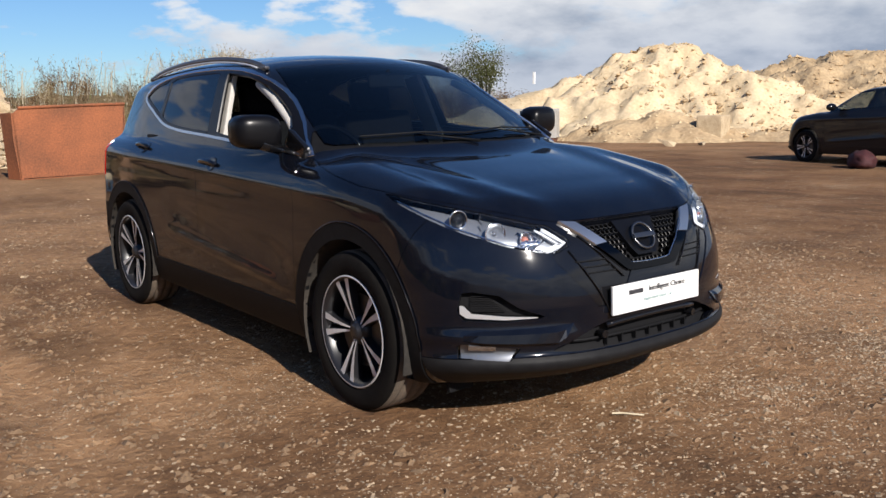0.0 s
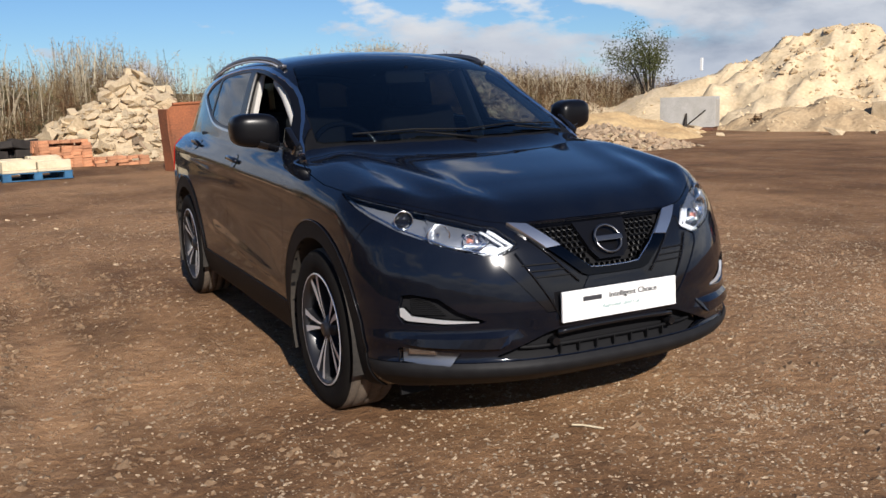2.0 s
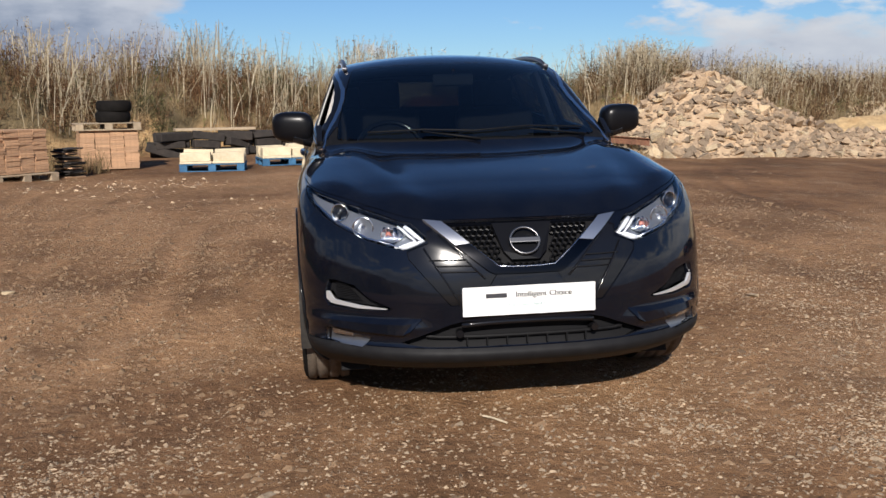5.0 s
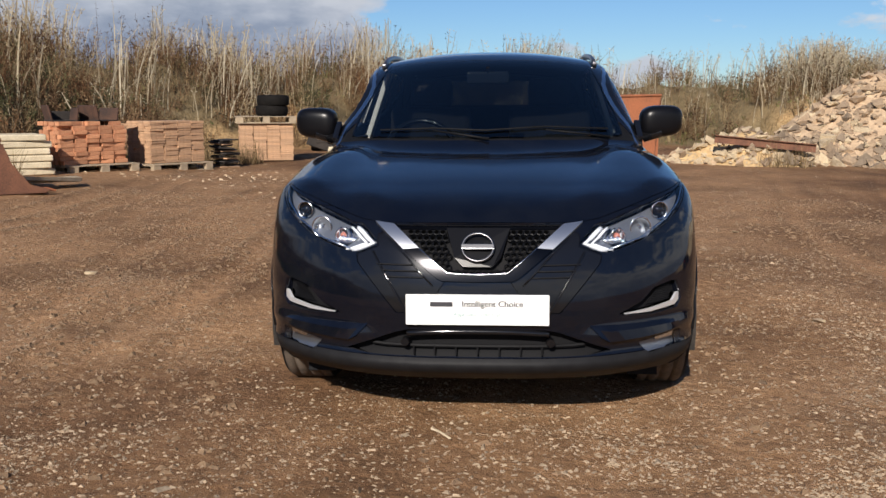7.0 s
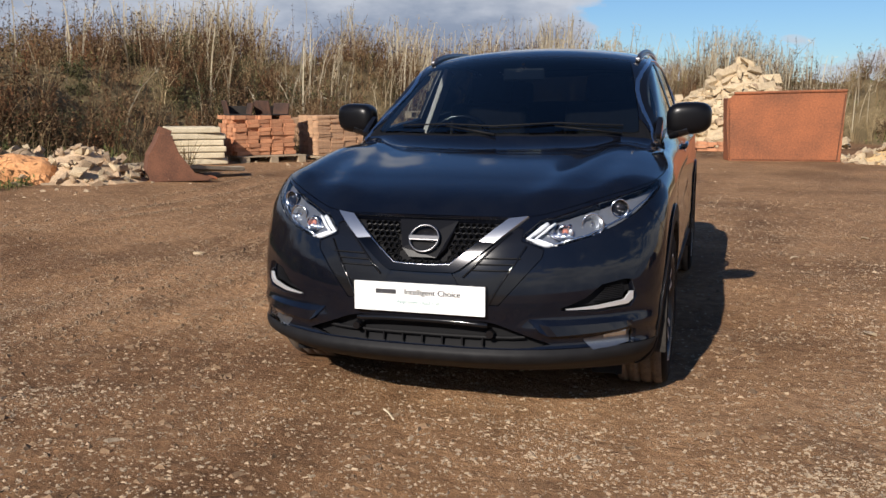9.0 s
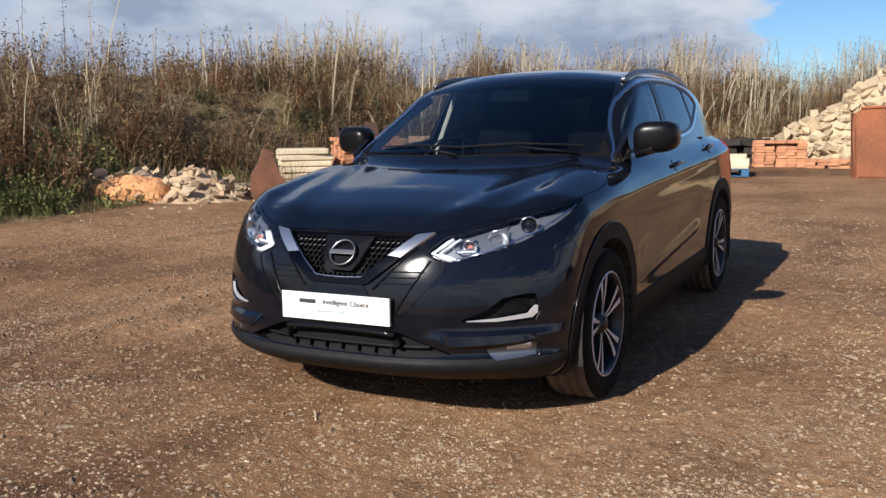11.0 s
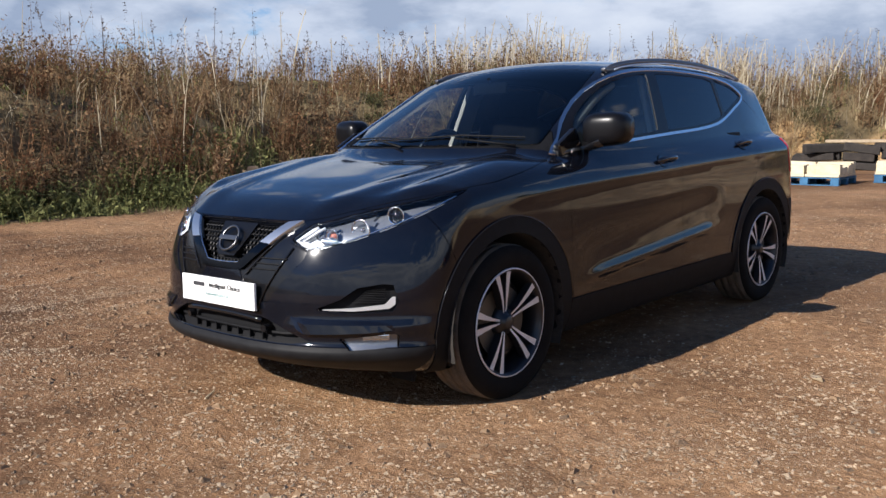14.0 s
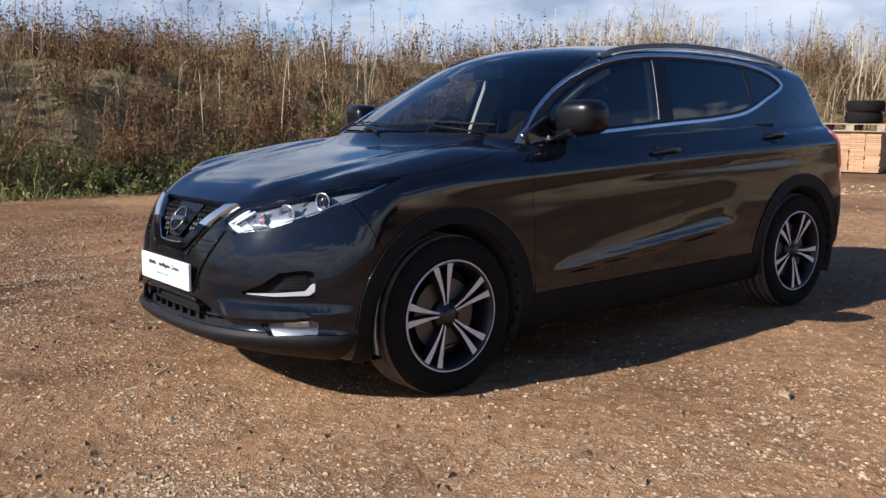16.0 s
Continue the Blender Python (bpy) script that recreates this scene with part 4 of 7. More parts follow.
# mirrors, handles, rails, wipers
for s, door in ((1, "left"), (-1, "right")):
    mirror = part("mirror", lathe(bmesh.new(), [(0.001, 0), (0.03, 0.005), (0.032, 0.1), (0.001, 0.11)], 12, Matrix.Translation((s * 0.80, 0.70, 1.062)) @ pose(0, 0, 0, 0, -18, 0 if s > 0 else 180) @ pose(0, 0, 0)), M_GLOSS, car, smooth=True)
    bm = bmesh.new()
    bmesh.ops.create_uvsphere(bm, u_segments=32, v_segments=20, radius=1.0)
    for v in bm.verts:
        p = v.co
        e = 0.62
        q = Vector([math.copysign(abs(c) ** e, c) for c in p])
        inner = 1.0 - 0.10 * (q.x * 0.5 + 0.5)
        y = q.y * 0.075 + (0.02 if q.y > 0 else 0.0) + 0.035 * (q.x * 0.5 + 0.5)
        v.co = Vector((s * (0.902 + q.x * 0.110), 0.724 + min(y, 0.078), 1.142 + q.z * 0.085 * inner + 0.006 * q.x))
    if s < 0:
        bmesh.ops.reverse_faces(bm, faces=bm.faces)
    part("mirror_housing", bm, M_CAP, mirror, smooth=True)
    bm = bmesh.new()
    box(bm, (0.165, 0.004, 0.11), Matrix.Translation((s * 0.898, 0.806, 1.142)), 0.0015)
    part("mirror_glass", bm, M_CHROME, mirror)
    bm = bmesh.new()
    tube(bm, [(s * 0.83, 0.71, 1.088), (s * 0.90, 0.685, 1.088), (s * 0.975, 0.70, 1.094)], 0.004, 6)
    part("mirror_strip", bm, M_SATIN, mirror, smooth=True)
    bm = bmesh.new()
    box(bm, (0.03, 0.17, 0.09), Matrix.Translation(on_side(0.60, 1.075, 0.0, s)) @ pose(0, 0, 0, 28, 0, 0), 0.012)
    part("mirror_foot", bm, M_GLOSS, mirror)
    for y0, z0, owner in ((1.30, 0.962, "front_handle"), (2.32, 1.012, "rear_handle")):
        bm = bmesh.new()
        pts = [on_side(y0 + 0.22 * k / 8, z0 + 0.008 * k / 8 - 0.004 * (k - 4) ** 2 / 16, 0.009 + 0.013 * math.sin(math.pi * k / 8) ** 0.7, s) for k in range(9)]
        tube(bm, pts, 0.011, 8, 1.2, radii=[0.008] + [0.0115] * 7 + [0.008])
        handle = part("door_handle", bm, M_PAINT, car, smooth=True)
        bm = bmesh.new()
        c = on_side(y0 + 0.075, z0, 0.002, s)
        n = normal_at(Vector((abs(c.x), c.y, c.z)))
        n.x *= s
        m = Matrix.Translation(c) @ n.to_track_quat("X", "Z").to_matrix().to_4x4()
        lathe(bm, [(0.047, 0.001), (0.040, 0.0015), (0.001, -0.001)], 24, m @ Matrix.Diagonal((1, 1.15, 0.85, 1)))
        part("handle_cup", bm, M_PAINT, handle)
    bm = bmesh.new()
    ys = np.linspace(1.20, 2.88, 24)
    pts = []
    for k, y in enumerate(ys):
        lift = 0.030 * min(1.0, math.sin(math.pi * k / 23) ** 0.6 * 1.03) + 0.002
        x = 0.598 - 0.02 * smooth01((y - 2.2) / 0.7) + 0.0
        p = on_top(x, y)
        pts.append(Vector((s * p.x, y, p.z + lift)))
    tube(bm, pts, 0.013, 10, 1.25)
    rail = part("roof_rail", bm, M_SATINDARK, car, "dark satin roof rail", True)
    strip = [p + Vector((s * 0.011, 0, -0.014)) for p in pts[1:-1]]
    part("rail_strip", tube(bmesh.new(), strip, 0.0055, 8), M_SILVER, rail, "silver strip along the roof rail", True)
    for y in (1.24, 2.82):
        bm = bmesh.new()
        p = on_top(0.598 - (0.018 if y > 2 else 0), y)
        box(bm, (0.026, 0.11, 0.018), Matrix.Translation((s * p.x, y, p.z + 0.003)), 0.007)
        part("rail_foot", bm, M_SATINDARK, rail)
for x0, x1, lean in ((0.60, -0.02, 0.03), (0.02, -0.52, 0.02)):
    bm = bmesh.new()
    pts = []
    for k in range(9):
        x = x0 + (x1 - x0) * k / 8
        y = 0.30 + 0.5 * x * x + lean * (1 - abs(k - 4) / 4) + 0.01
        pts.append(on_top(x, y, 0.008))
    tube(bm, pts, 0.0045, 6)
    wiper = part("wiper", bm, M_PLASTIC, car)
    bm = bmesh.new()
    tube(bm, [on_top(x0, 0.235 + 0.5 * x0 * x0, 0.012), on_top((x0 + x1) / 2, 0.30 + 0.5 * ((x0 + x1) / 2) ** 2, 0.016)], 0.006, 6, radii=[0.007, 0.004])
    part("wiper_arm", bm, M_PLASTIC, wiper, smooth=True)

# wheels
bm = bmesh.new()
tread = [(0.236, -0.10), (0.262, -0.112), (0.300, -0.113), (0.322, -0.106), (0.333, -0.092)]
grooves = []
for a in (-0.05, 0.0, 0.05):
    grooves += [(TYRE_R, a - 0.006), (TYRE_R - 0.008, a - 0.004), (TYRE_R - 0.008, a + 0.004), (TYRE_R, a + 0.006)]
profile = tread + [(TYRE_R, -0.075)] + grooves + [(TYRE_R, 0.075)] + [(r, -a) for r, a in tread[::-1]]
lathe(bm, profile, 72, mats=[0, 0, 0, 0, 1] + [1] * 13 + [1, 0, 0, 0, 0])
tyre_me = finish("tyre", bm, [M_RUBBER, M_TREAD], smooth=True)
bm = bmesh.new()
lathe(bm, [(0.236, 0.10), (0.2375, 0.105), (0.2352, 0.109), (0.2305, 0.109), (0.219, 0.094), (0.210, 0.06), (0.200, -0.08), (0.232, -0.10)], 64, mats=[1, 0, 0, 1, 1, 1, 1])
rim_me = finish("rim", bm, [M_ALLOY, M_RIMDARK], smooth=True)
bm = bmesh.new()
lathe(bm, [(0.001, 0.0), (0.195, 0.0), (0.195, 0.012), (0.001, 0.012)], 40)
back_me = finish("wheel_back", bm, M_DARK)
bm = bmesh.new()
lathe(bm, [(0.07, 0.03), (0.155, 0.03), (0.155, 0.05), (0.07, 0.05), (0.07, 0.03)], 40)
disc_me = finish("brake_disc", bm, M_DISC)
bm = bmesh.new()
lathe(bm, [(0.001, 0.098), (0.024, 0.098), (0.030, 0.094), (0.034, 0.082), (0.058, 0.076), (0.064, 0.05), (0.064, 0.03)], 32)
hub_me = finish("hub_cap", bm, M_RIMDARK, smooth=True)


def spoke(turn):
    bm = bmesh.new()
    for sgn in (-1, 1):
        prev = None
        for k, (r, ang, w, x) in enumerate(((0.045, 9.0, 0.0034, 0.079), (0.10, 7.6, 0.0060, 0.088), (0.16, 8.6, 0.0102, 0.094), (0.205, 9.6, 0.0136, 0.097), (0.228, 10.0, 0.0150, 0.099))):
            a = radians(turn + sgn * ang)
            c = Vector((0, -math.sin(a) * r * -1, math.cos(a) * r))
            t = Vector((0, math.cos(a), -math.sin(a)))
            quad = [bm.verts.new(c + t * w + Vector((x, 0, 0))), bm.verts.new(c - t * w + Vector((x, 0, 0))),
                    bm.verts.new(c - t * (w + 0.004) + Vector((x - 0.035, 0, 0))), bm.verts.new(c + t * (w + 0.004) + Vector((x - 0.035, 0, 0)))]
            if prev:
                for j in range(4):
                    f = bm.faces.new((prev[j], prev[(j + 1) % 4], quad[(j + 1) % 4], quad[j]))
                    f.material_index = 0 if j == 0 else 1
            prev = quad
    bmesh.ops.recalc_face_normals(bm, faces=bm.faces)
    return finish("spoke", bm, [M_ALLOY, M_RIMDARK])


spokes = [spoke(72 * k) for k in range(5)]
wheel = new("wheel")
for o in (tyre_me, rim_me, back_me, disc_me, hub_me, *spokes):
    o.parent = wheel
wheel.parent = car
wheel.matrix_basis = pose(0.772, 0, HUB_Z, 10, 0, 0)
for sx, y, turn in ((1, WHEELBASE, -30), (-1, 0, 20), (-1, WHEELBASE, 55)):
    copy_thing(wheel, pose(sx * 0.772, y, HUB_Z, turn, 0, 0 if sx > 0 else 180))
for s in (1, -1):
    for cy in (0.0, WHEELBASE):
        bm = bmesh.new()
        rings = []
        for a in (0.885, 0.60, 0.50):
            rings.append([bm.verts.new((s * a, cy + 0.388 * math.cos(radians(t)), HUB_Z + 0.388 * math.sin(radians(t)))) for t in range(-25, 206, 11)])
        hubv = bm.verts.new((s * 0.50, cy, HUB_Z))
        for p, q in zip(rings, rings[1:]):
            for k in range(len(p) - 1):
                bm.faces.new((p[k], p[k + 1], q[k + 1], q[k]))
        for k in range(len(rings[2]) - 1):
            bm.faces.new((rings[2][k], rings[2][k + 1], hubv))
        part("wheel_housing", bm, M_LINER, car, "dusty dark wheel housing", True)
for s in (1, -1):
    bm = bmesh.new()
    box(bm, (0.12, 0.02, 0.07), Matrix.Translation((s * 0.66, -0.44, 0.185)) @ pose(0, 0, 0, -12, 0, 0), 0.004)
    part("air_deflector", bm, M_PLASTIC, car)

# cabin
bm = bmesh.new()
box(bm, (1.50, 2.9, 0.05), Matrix.Translation((0, 1.6, 0.30)), 0.02)
part("cabin_floor", bm, M_DASH, car)
bm = bmesh.new()
box(bm, (1.36, 0.44, 0.20), Matrix.Translation((0, 0.66, 0.90)) @ pose(0, 0, 0, 8, 0, 0), 0.06, 4)
box(bm, (0.36, 0.22, 0.08), Matrix.Translation((-0.37, 0.70, 1.005)), 0.035, 3)
box(bm, (0.26, 0.7, 0.28), Matrix.Translation((0, 1.1, 0.62)), 0.05, 3)
part("dashboard", bm, M_DASH, car, smooth=True)
sw_m = pose(-0.37, 0.93, 0.985, 62, 0, 0)
bm = bmesh.new()
tube(bm, [sw_m @ Vector((0.185 * math.cos(radians(a)), 0.18 * math.sin(radians(a)), 0)) for a in range(0, 360, 12)], 0.015, 10, 1.0, Vector((0, 0.5, 0.87)), closed=True)
steering = part("steering_wheel", bm, M_GLOSS, car, smooth=True)
bm = bmesh.new()
box(bm, (0.13, 0.10, 0.05), sw_m @ Matrix.Translation((0, 0, -0.02)), 0.02, 3)
for a in (0, 180, 270):
    box(bm, (0.12, 0.03, 0.02), sw_m @ pose(0, 0, -0.015, 0, 0, a) @ Matrix.Translation((0.11, 0, 0)), 0.006)
part("steering_hub", bm, M_DASH, steering)


def seat(x, y, width, rear=False):
    bm = bmesh.new()
    box(bm, (width, 0.52, 0.20), pose(x, y, 0.56, 6, 0, 0), 0.07, 4)
    cushion = part("seat", bm, M_CLOTH, car, smooth=True)
    bm = bmesh.new()
    box(bm, (width, 0.17, 0.62), pose(x, y + 0.36, 0.90, -16, 0, 0), 0.07, 4)
    part("seat_back", bm, M_CLOTH, cushion, smooth=True)
    for hx in ((x,) if not rear else (x - 0.42, x + 0.42)):
        bm = bmesh.new()
        box(bm, (0.26, 0.10, 0.18), pose(hx, y + 0.47, 1.29 if not rear else 1.26, -12, 0, 0), 0.045, 4)
        part("headrest", bm, M_CLOTH, cushion, smooth=True)


seat(-0.37, 1.25, 0.50)
seat(0.37, 1.25, 0.50)
seat(0.0, 2.15, 1.25, True)
for s in (1, -1):
    bm = bmesh.new()
    box(bm, (0.03, 0.15, 0.46), Matrix.Translation(on_side(1.56, 1.22, -0.06, s)) @ pose(0, 0, 0, -10, s * -18, 0), 0.012)
    part("pillar_trim", bm, M_TRIM, car, "pale inner pillar trim")
    bm = bmesh.new()
    tube(bm, [on_side(y, z, -0.045, s) for y, z in ((0.62, 1.10), (0.80, 1.225), (1.0, 1.33), (1.2, 1.40))], 0.022, 8)
    part("pillar_trim", bm, M_TRIM, car, smooth=True)
    bm = bmesh.new()
    box(bm, (0.04, 1.05, 0.5), Matrix.Translation((s * 0.76, 1.03, 0.80)), 0.015)
    box(bm, (0.04, 0.9, 0.5), Matrix.Translation((s * 0.76, 2.05, 0.84)), 0.015)
    part("door_lining", bm, M_DASH, car)
bm = bmesh.new()
box(bm, (0.23, 0.03, 0.07), pose(0, 0.98, 1.375, -8, 0, 0), 0.014, 3)
tube(bm, [(0, 0.98, 1.40), (0, 0.96, 1.43)], 0.01, 8)
part("interior_mirror", bm, M_GLOSS, car)
car.matrix_world = pose(0, 0, -0.036, 0.80, -0.6, 0)


# ---------- ground: one sheet, level yard and the bank round it ----------
TOE = [(-6.6, -60), (-7.2, -8), (-7.4, 0.5), (-7.45, 4), (-8.0, 7), (-8.3, 9.2), (-7.6, 11.6), (-6.8, 14.2), (-6.2, 16.5), (-4.4, 19.0), (0, 21.5), (4, 22.3),
       (8, 18.8), (12, 19.0), (16, 23), (21, 26.5), (31, 32), (60, 39), (140, 58), (400, 90)]
c_rise = curve((-40, 1.75), (0, 1.75), (8, 1.85), (13, 2.0), (20, 1.95), (25, 1.75), (30, 1.6), (36, 1.55), (50, 1.4), (80, 0.9))


def toe_distance(x, y):
    """How far a place lies behind the foot of the bank (below zero: in the yard), and how far along it."""
    best = np.full(np.shape(x), 1e9)
    sign = np.ones(np.shape(x))
    along = np.zeros(np.shape(x))
    s0 = -60.0
    for (a, b), (c, d) in zip(TOE, TOE[1:]):
        ex, ey = c - a, d - b
        ll = math.hypot(ex, ey)
        t = np.clip(((x - a) * ex + (y - b) * ey) / (ll * ll), 0, 1)
        dx, dy = x - a - t * ex, y - b - t * ey
        dist = np.hypot(dx, dy)
        near = dist < best
        best = np.where(near, dist, best)
        sign = np.where(near, np.where(ex * dy - ey * dx > 0, 1, -1), sign)
        along = np.where(near, s0 + t * ll, along)
        s0 += ll
    return best * sign, along


def wavy(x, y, scale, seed=0.0):
    """A soft, repeatable roughness from a few crossed waves."""
    out = 0
    for k, (a, b, w) in enumerate(((1.0, 0.31, 1.0), (-0.62, 1.13, 0.8), (1.71, -0.87, 0.55), (0.43, 2.21, 0.45), (-2.6, 1.4, 0.3), (3.1, 2.7, 0.22))):
        out = out + w * np.sin(scale * (a * x + b * y) + 1.7 * k + seed + 0.8 * np.sin(scale * 0.6 * (b * x - a * y) + seed * 2 + k))
    return out / 2.2


# wheel tracks: x at y = 0, lean, sway, phase, depth, from y, to y
RUTS = [(-1.62, 0.10, 0.16, 0.4, 0.016, -4, 5), (-2.15, 0.05, 0.20, 1.3, 0.026, -6, 9), (-2.62, -0.08, 0.15, 2.0, 0.022, -6, 11), (-3.25, -0.12, 0.22, 0.2, 0.028, -8, 12),
        (-3.9, -0.10, 0.18, 3.0, 0.022, -8, 13), (-4.7, -0.02, 0.30, 4.1, 0.030, -8, 11), (-5.6, 0.05, 0.25, 5.0, 0.026, -8, 9), (1.32, -0.50, 0.06, 0.5, 0.010, -4.5, 0.4),
        (1.75, -0.46, 0.08, 1.5, 0.010, -4.5, 1.2), (2.5, 0.16, 0.22, 2.2, 0.018, -6, 12), (3.6, 0.22, 0.25, 0.9, 0.020, -6, 12), (5.0, 0.35, 0.3, 3.3, 0.022, -6, 12)]


def rut_field(x, y):
    """Height of the wheel tracks, and how far a place lies in one (1) or on its ridge (-1)."""
    z, tone = np.zeros(np.shape(x)), np.zeros(np.shape(x))
    for x0, lean, sway, ph, depth, y0, y1 in RUTS:
        d = (x - x0 - lean * y - sway * np.sin(0.55 * y + ph)) / math.sqrt(1 + lean * lean) + 0.05 * wavy(x, y, 2.2, ph) + 0.02 * wavy(x, y, 7.0, ph)
        k = smooth01((y - y0) / 2) * smooth01((y1 - y) / 2.5) * np.clip(0.35 + 0.75 * wavy(x, y, 0.75, ph * 2), 0, 1)
        dip = np.exp(-(d / 0.105) ** 2)
        berm = np.exp(-((np.abs(d) - 0.20) / 0.062) ** 2)
        z = z + 0.8 * k * depth * (0.75 * berm - dip)
        tone = tone + np.clip(k, 0, 1) * (dip - 0.8 * berm) * depth / 0.024
    return z, np.clip(tone, -1, 1)


def ground_z(x, y):
    x, y = np.asarray(x, float), np.asarray(y, float)
    d, s = toe_distance(x, y)
    d = d + 0.35 * wavy(x, y, 0.9, 2)
    rise = c_rise(s) * (0.62 * smooth01(d / 2.3) + 0.38 * smooth01((d - 1.0) / 3.4))
    bumps = smooth01(d / 1.5) * (0.16 * wavy(x, y, 1.6, 5) + 0.08 * wavy(x, y, 4.2, 1))
    far_drop = np.maximum(d - 14, 0) * 0.02
    yard = 0.008 * np.clip(y - 4, 0, 26) + 0.15 * smooth01((-x - 3.6) / 3.4) * smooth01((14 - y) / 4)
    dip = -0.036 * np.exp(-(y / 1.2) ** 2 - (x / 2.0) ** 2) + 0.0105 * x * np.exp(-(np.hypot(x, y - 1.2) / 3.2) ** 4)
    near = np.exp(-(np.hypot(x, y - 1) / 14) ** 2)
    tracks = 0.012 * wavy(x, y * 0.3, 2.6, 3) + 0.006 * wavy(x, y, 6.0, 8) + 0.004 * wavy(x, y, 15.0, 2) + rut_field(x, y)[0]
    under = 1 - np.exp(-((np.abs(x) - 0.8) / 0.35) ** 2) * (np.exp(-(y / 0.5) ** 2) + np.exp(-((y - WHEELBASE) / 0.5) ** 2))
    return np.maximum(rise + bumps - np.minimum(far_drop, 1.2), 0 * x) * (d > -1) + yard + dip + tracks * near * under


def spread(c, fine, reach, far):
    """Grid lines: even near c, wider and wider apart out to the horizon."""
    a = np.arange(0, reach, fine)
    g, step = [reach], fine
    while g[-1] < far:
        step *= 1.16
        g.append(g[-1] + step)
    half = np.concatenate([a, g])
    return np.concatenate([c - half[:0:-1], c + half])


gx, gy = spread(1.0, 0.13, 12.5, 2500), spread(6.0, 0.13, 14.0, 2500)
gx = np.concatenate([gx[gx < -6.0], np.arange(-5.95, 5.0, 0.05), gx[gx > 5.05]])
gy = np.concatenate([gy[gy < -3.2], np.arange(-3.15, 9.0, 0.05), gy[gy > 9.05]])
GX, GY = np.meshgrid(gx, gy, indexing="ij")
GZ = ground_z(GX, GY)
n0, n1 = GX.shape
gi = np.arange(n0 * n1).reshape(n0, n1)
gme = bpy.data.meshes.new("ground")
gme.from_pydata(np.stack([GX, GY, GZ], -1).reshape(-1, 3).tolist(), [], np.stack([gi[:-1, :-1], gi[1:, :-1], gi[1:, 1:], gi[:-1, 1:]], -1).reshape(-1, 4).tolist())
gme.shade_smooth()
GD, GS = toe_distance(GX, GY)
at = gme.attributes.new("bank", "FLOAT", "POINT")
at.data.foreach_set("value", smooth01((GD + 0.5 + 0.5 * wavy(GX, GY, 1.3, 4)) / 1.0).reshape(-1).astype(np.float32))

SILT = [(1.8, 7.8, 2.4), (2.8, 4.4, 1.6), (-3.0, 9.6, 1.8), (-4.6, 8.6, 1.5), (-1.0, 11.2, 1.6), (-1.8, 1.4, 1.6), (-0.3, 6.6, 2.6), (2.1, 1.8, 1.7), (1.6, -0.1, 1.1), (-3.6, 4.0, 2.4), (-6.0, 2.5, 1.5), (-6.0, 8.5, 2.0), (-4.7, 5.6, 2.2), (-5.2, 3.2, 1.6), (2.7, -0.4, 1.5), (4.2, 3.0, 2.6), (2.5, 12.5, 3.0), (18, 14, 4.0), (0.5, -6.5, 1.5)]
drift = np.zeros(GX.shape)
for sx, sy, sr in SILT:
    rr = np.hypot(GX - sx, (GY - sy) * 0.8) / sr
    drift = np.maximum(drift, smooth01((1.25 - rr + 0.30 * wavy(GX, GY, 1.1, sx) + 0.22 * wavy(GX, GY, 3.1, sy)) / 0.9))
at = gme.attributes.new("silt", "FLOAT", "POINT")
at.data.foreach_set("value", (0.72 * drift).reshape(-1).astype(np.float32))
damp = np.zeros(GX.shape)
for sx, sy, sr in ((-1.45, 1.7, 0.42), (-2.2, 0.6, 0.3), (1.4, -0.8, 0.5), (-0.3, -2.2, 0.6), (4.6, 1.8, 1.2), (3.4, 4.5, 1.3), (-3.0, 2.4, 0.8)):
    damp = np.maximum(damp, smooth01((1.2 - np.hypot(GX - sx, GY - sy) / sr + 0.35 * wavy(GX, GY, 2.4, sx) + 0.25 * wavy(GX, GY, 7.0, sy)) / 0.9))
at = gme.attributes.new("track", "FLOAT", "POINT")
at.data.foreach_set("value", (0.5 + 0.5 * np.clip(rut_field(GX, GY)[1] - 0.7 * damp, -1, 1)).reshape(-1).astype(np.float32))
# bare ochre subsoil where the bank has slipped
bare = np.zeros(GX.shape)
for sx, sy, sr in ((-6.2, 16.6, 1.3), (-5.2, 18.6, 1.2), (-3.2, 20.2, 1.0), (3.0, 20.6, 1.8), (5.2, 19.2, 2.2), (9.5, 20.5, 2.6), (13.5, 20.0, 2.5), (-11.6, 4.4, 0.9), (-6.9, 14.6, 0.7)):
    bare = np.maximum(bare, smooth01((1.1 - np.hypot(GX - sx, GY - sy) / sr + 0.28 * wavy(GX, GY, 1.4, sx) + 0.2 * wavy(GX, GY, 4.0, sy)) / 0.6))
at = gme.attributes.new("bare", "FLOAT", "POINT")
at.data.foreach_set("value", bare.reshape(-1).astype(np.float32))


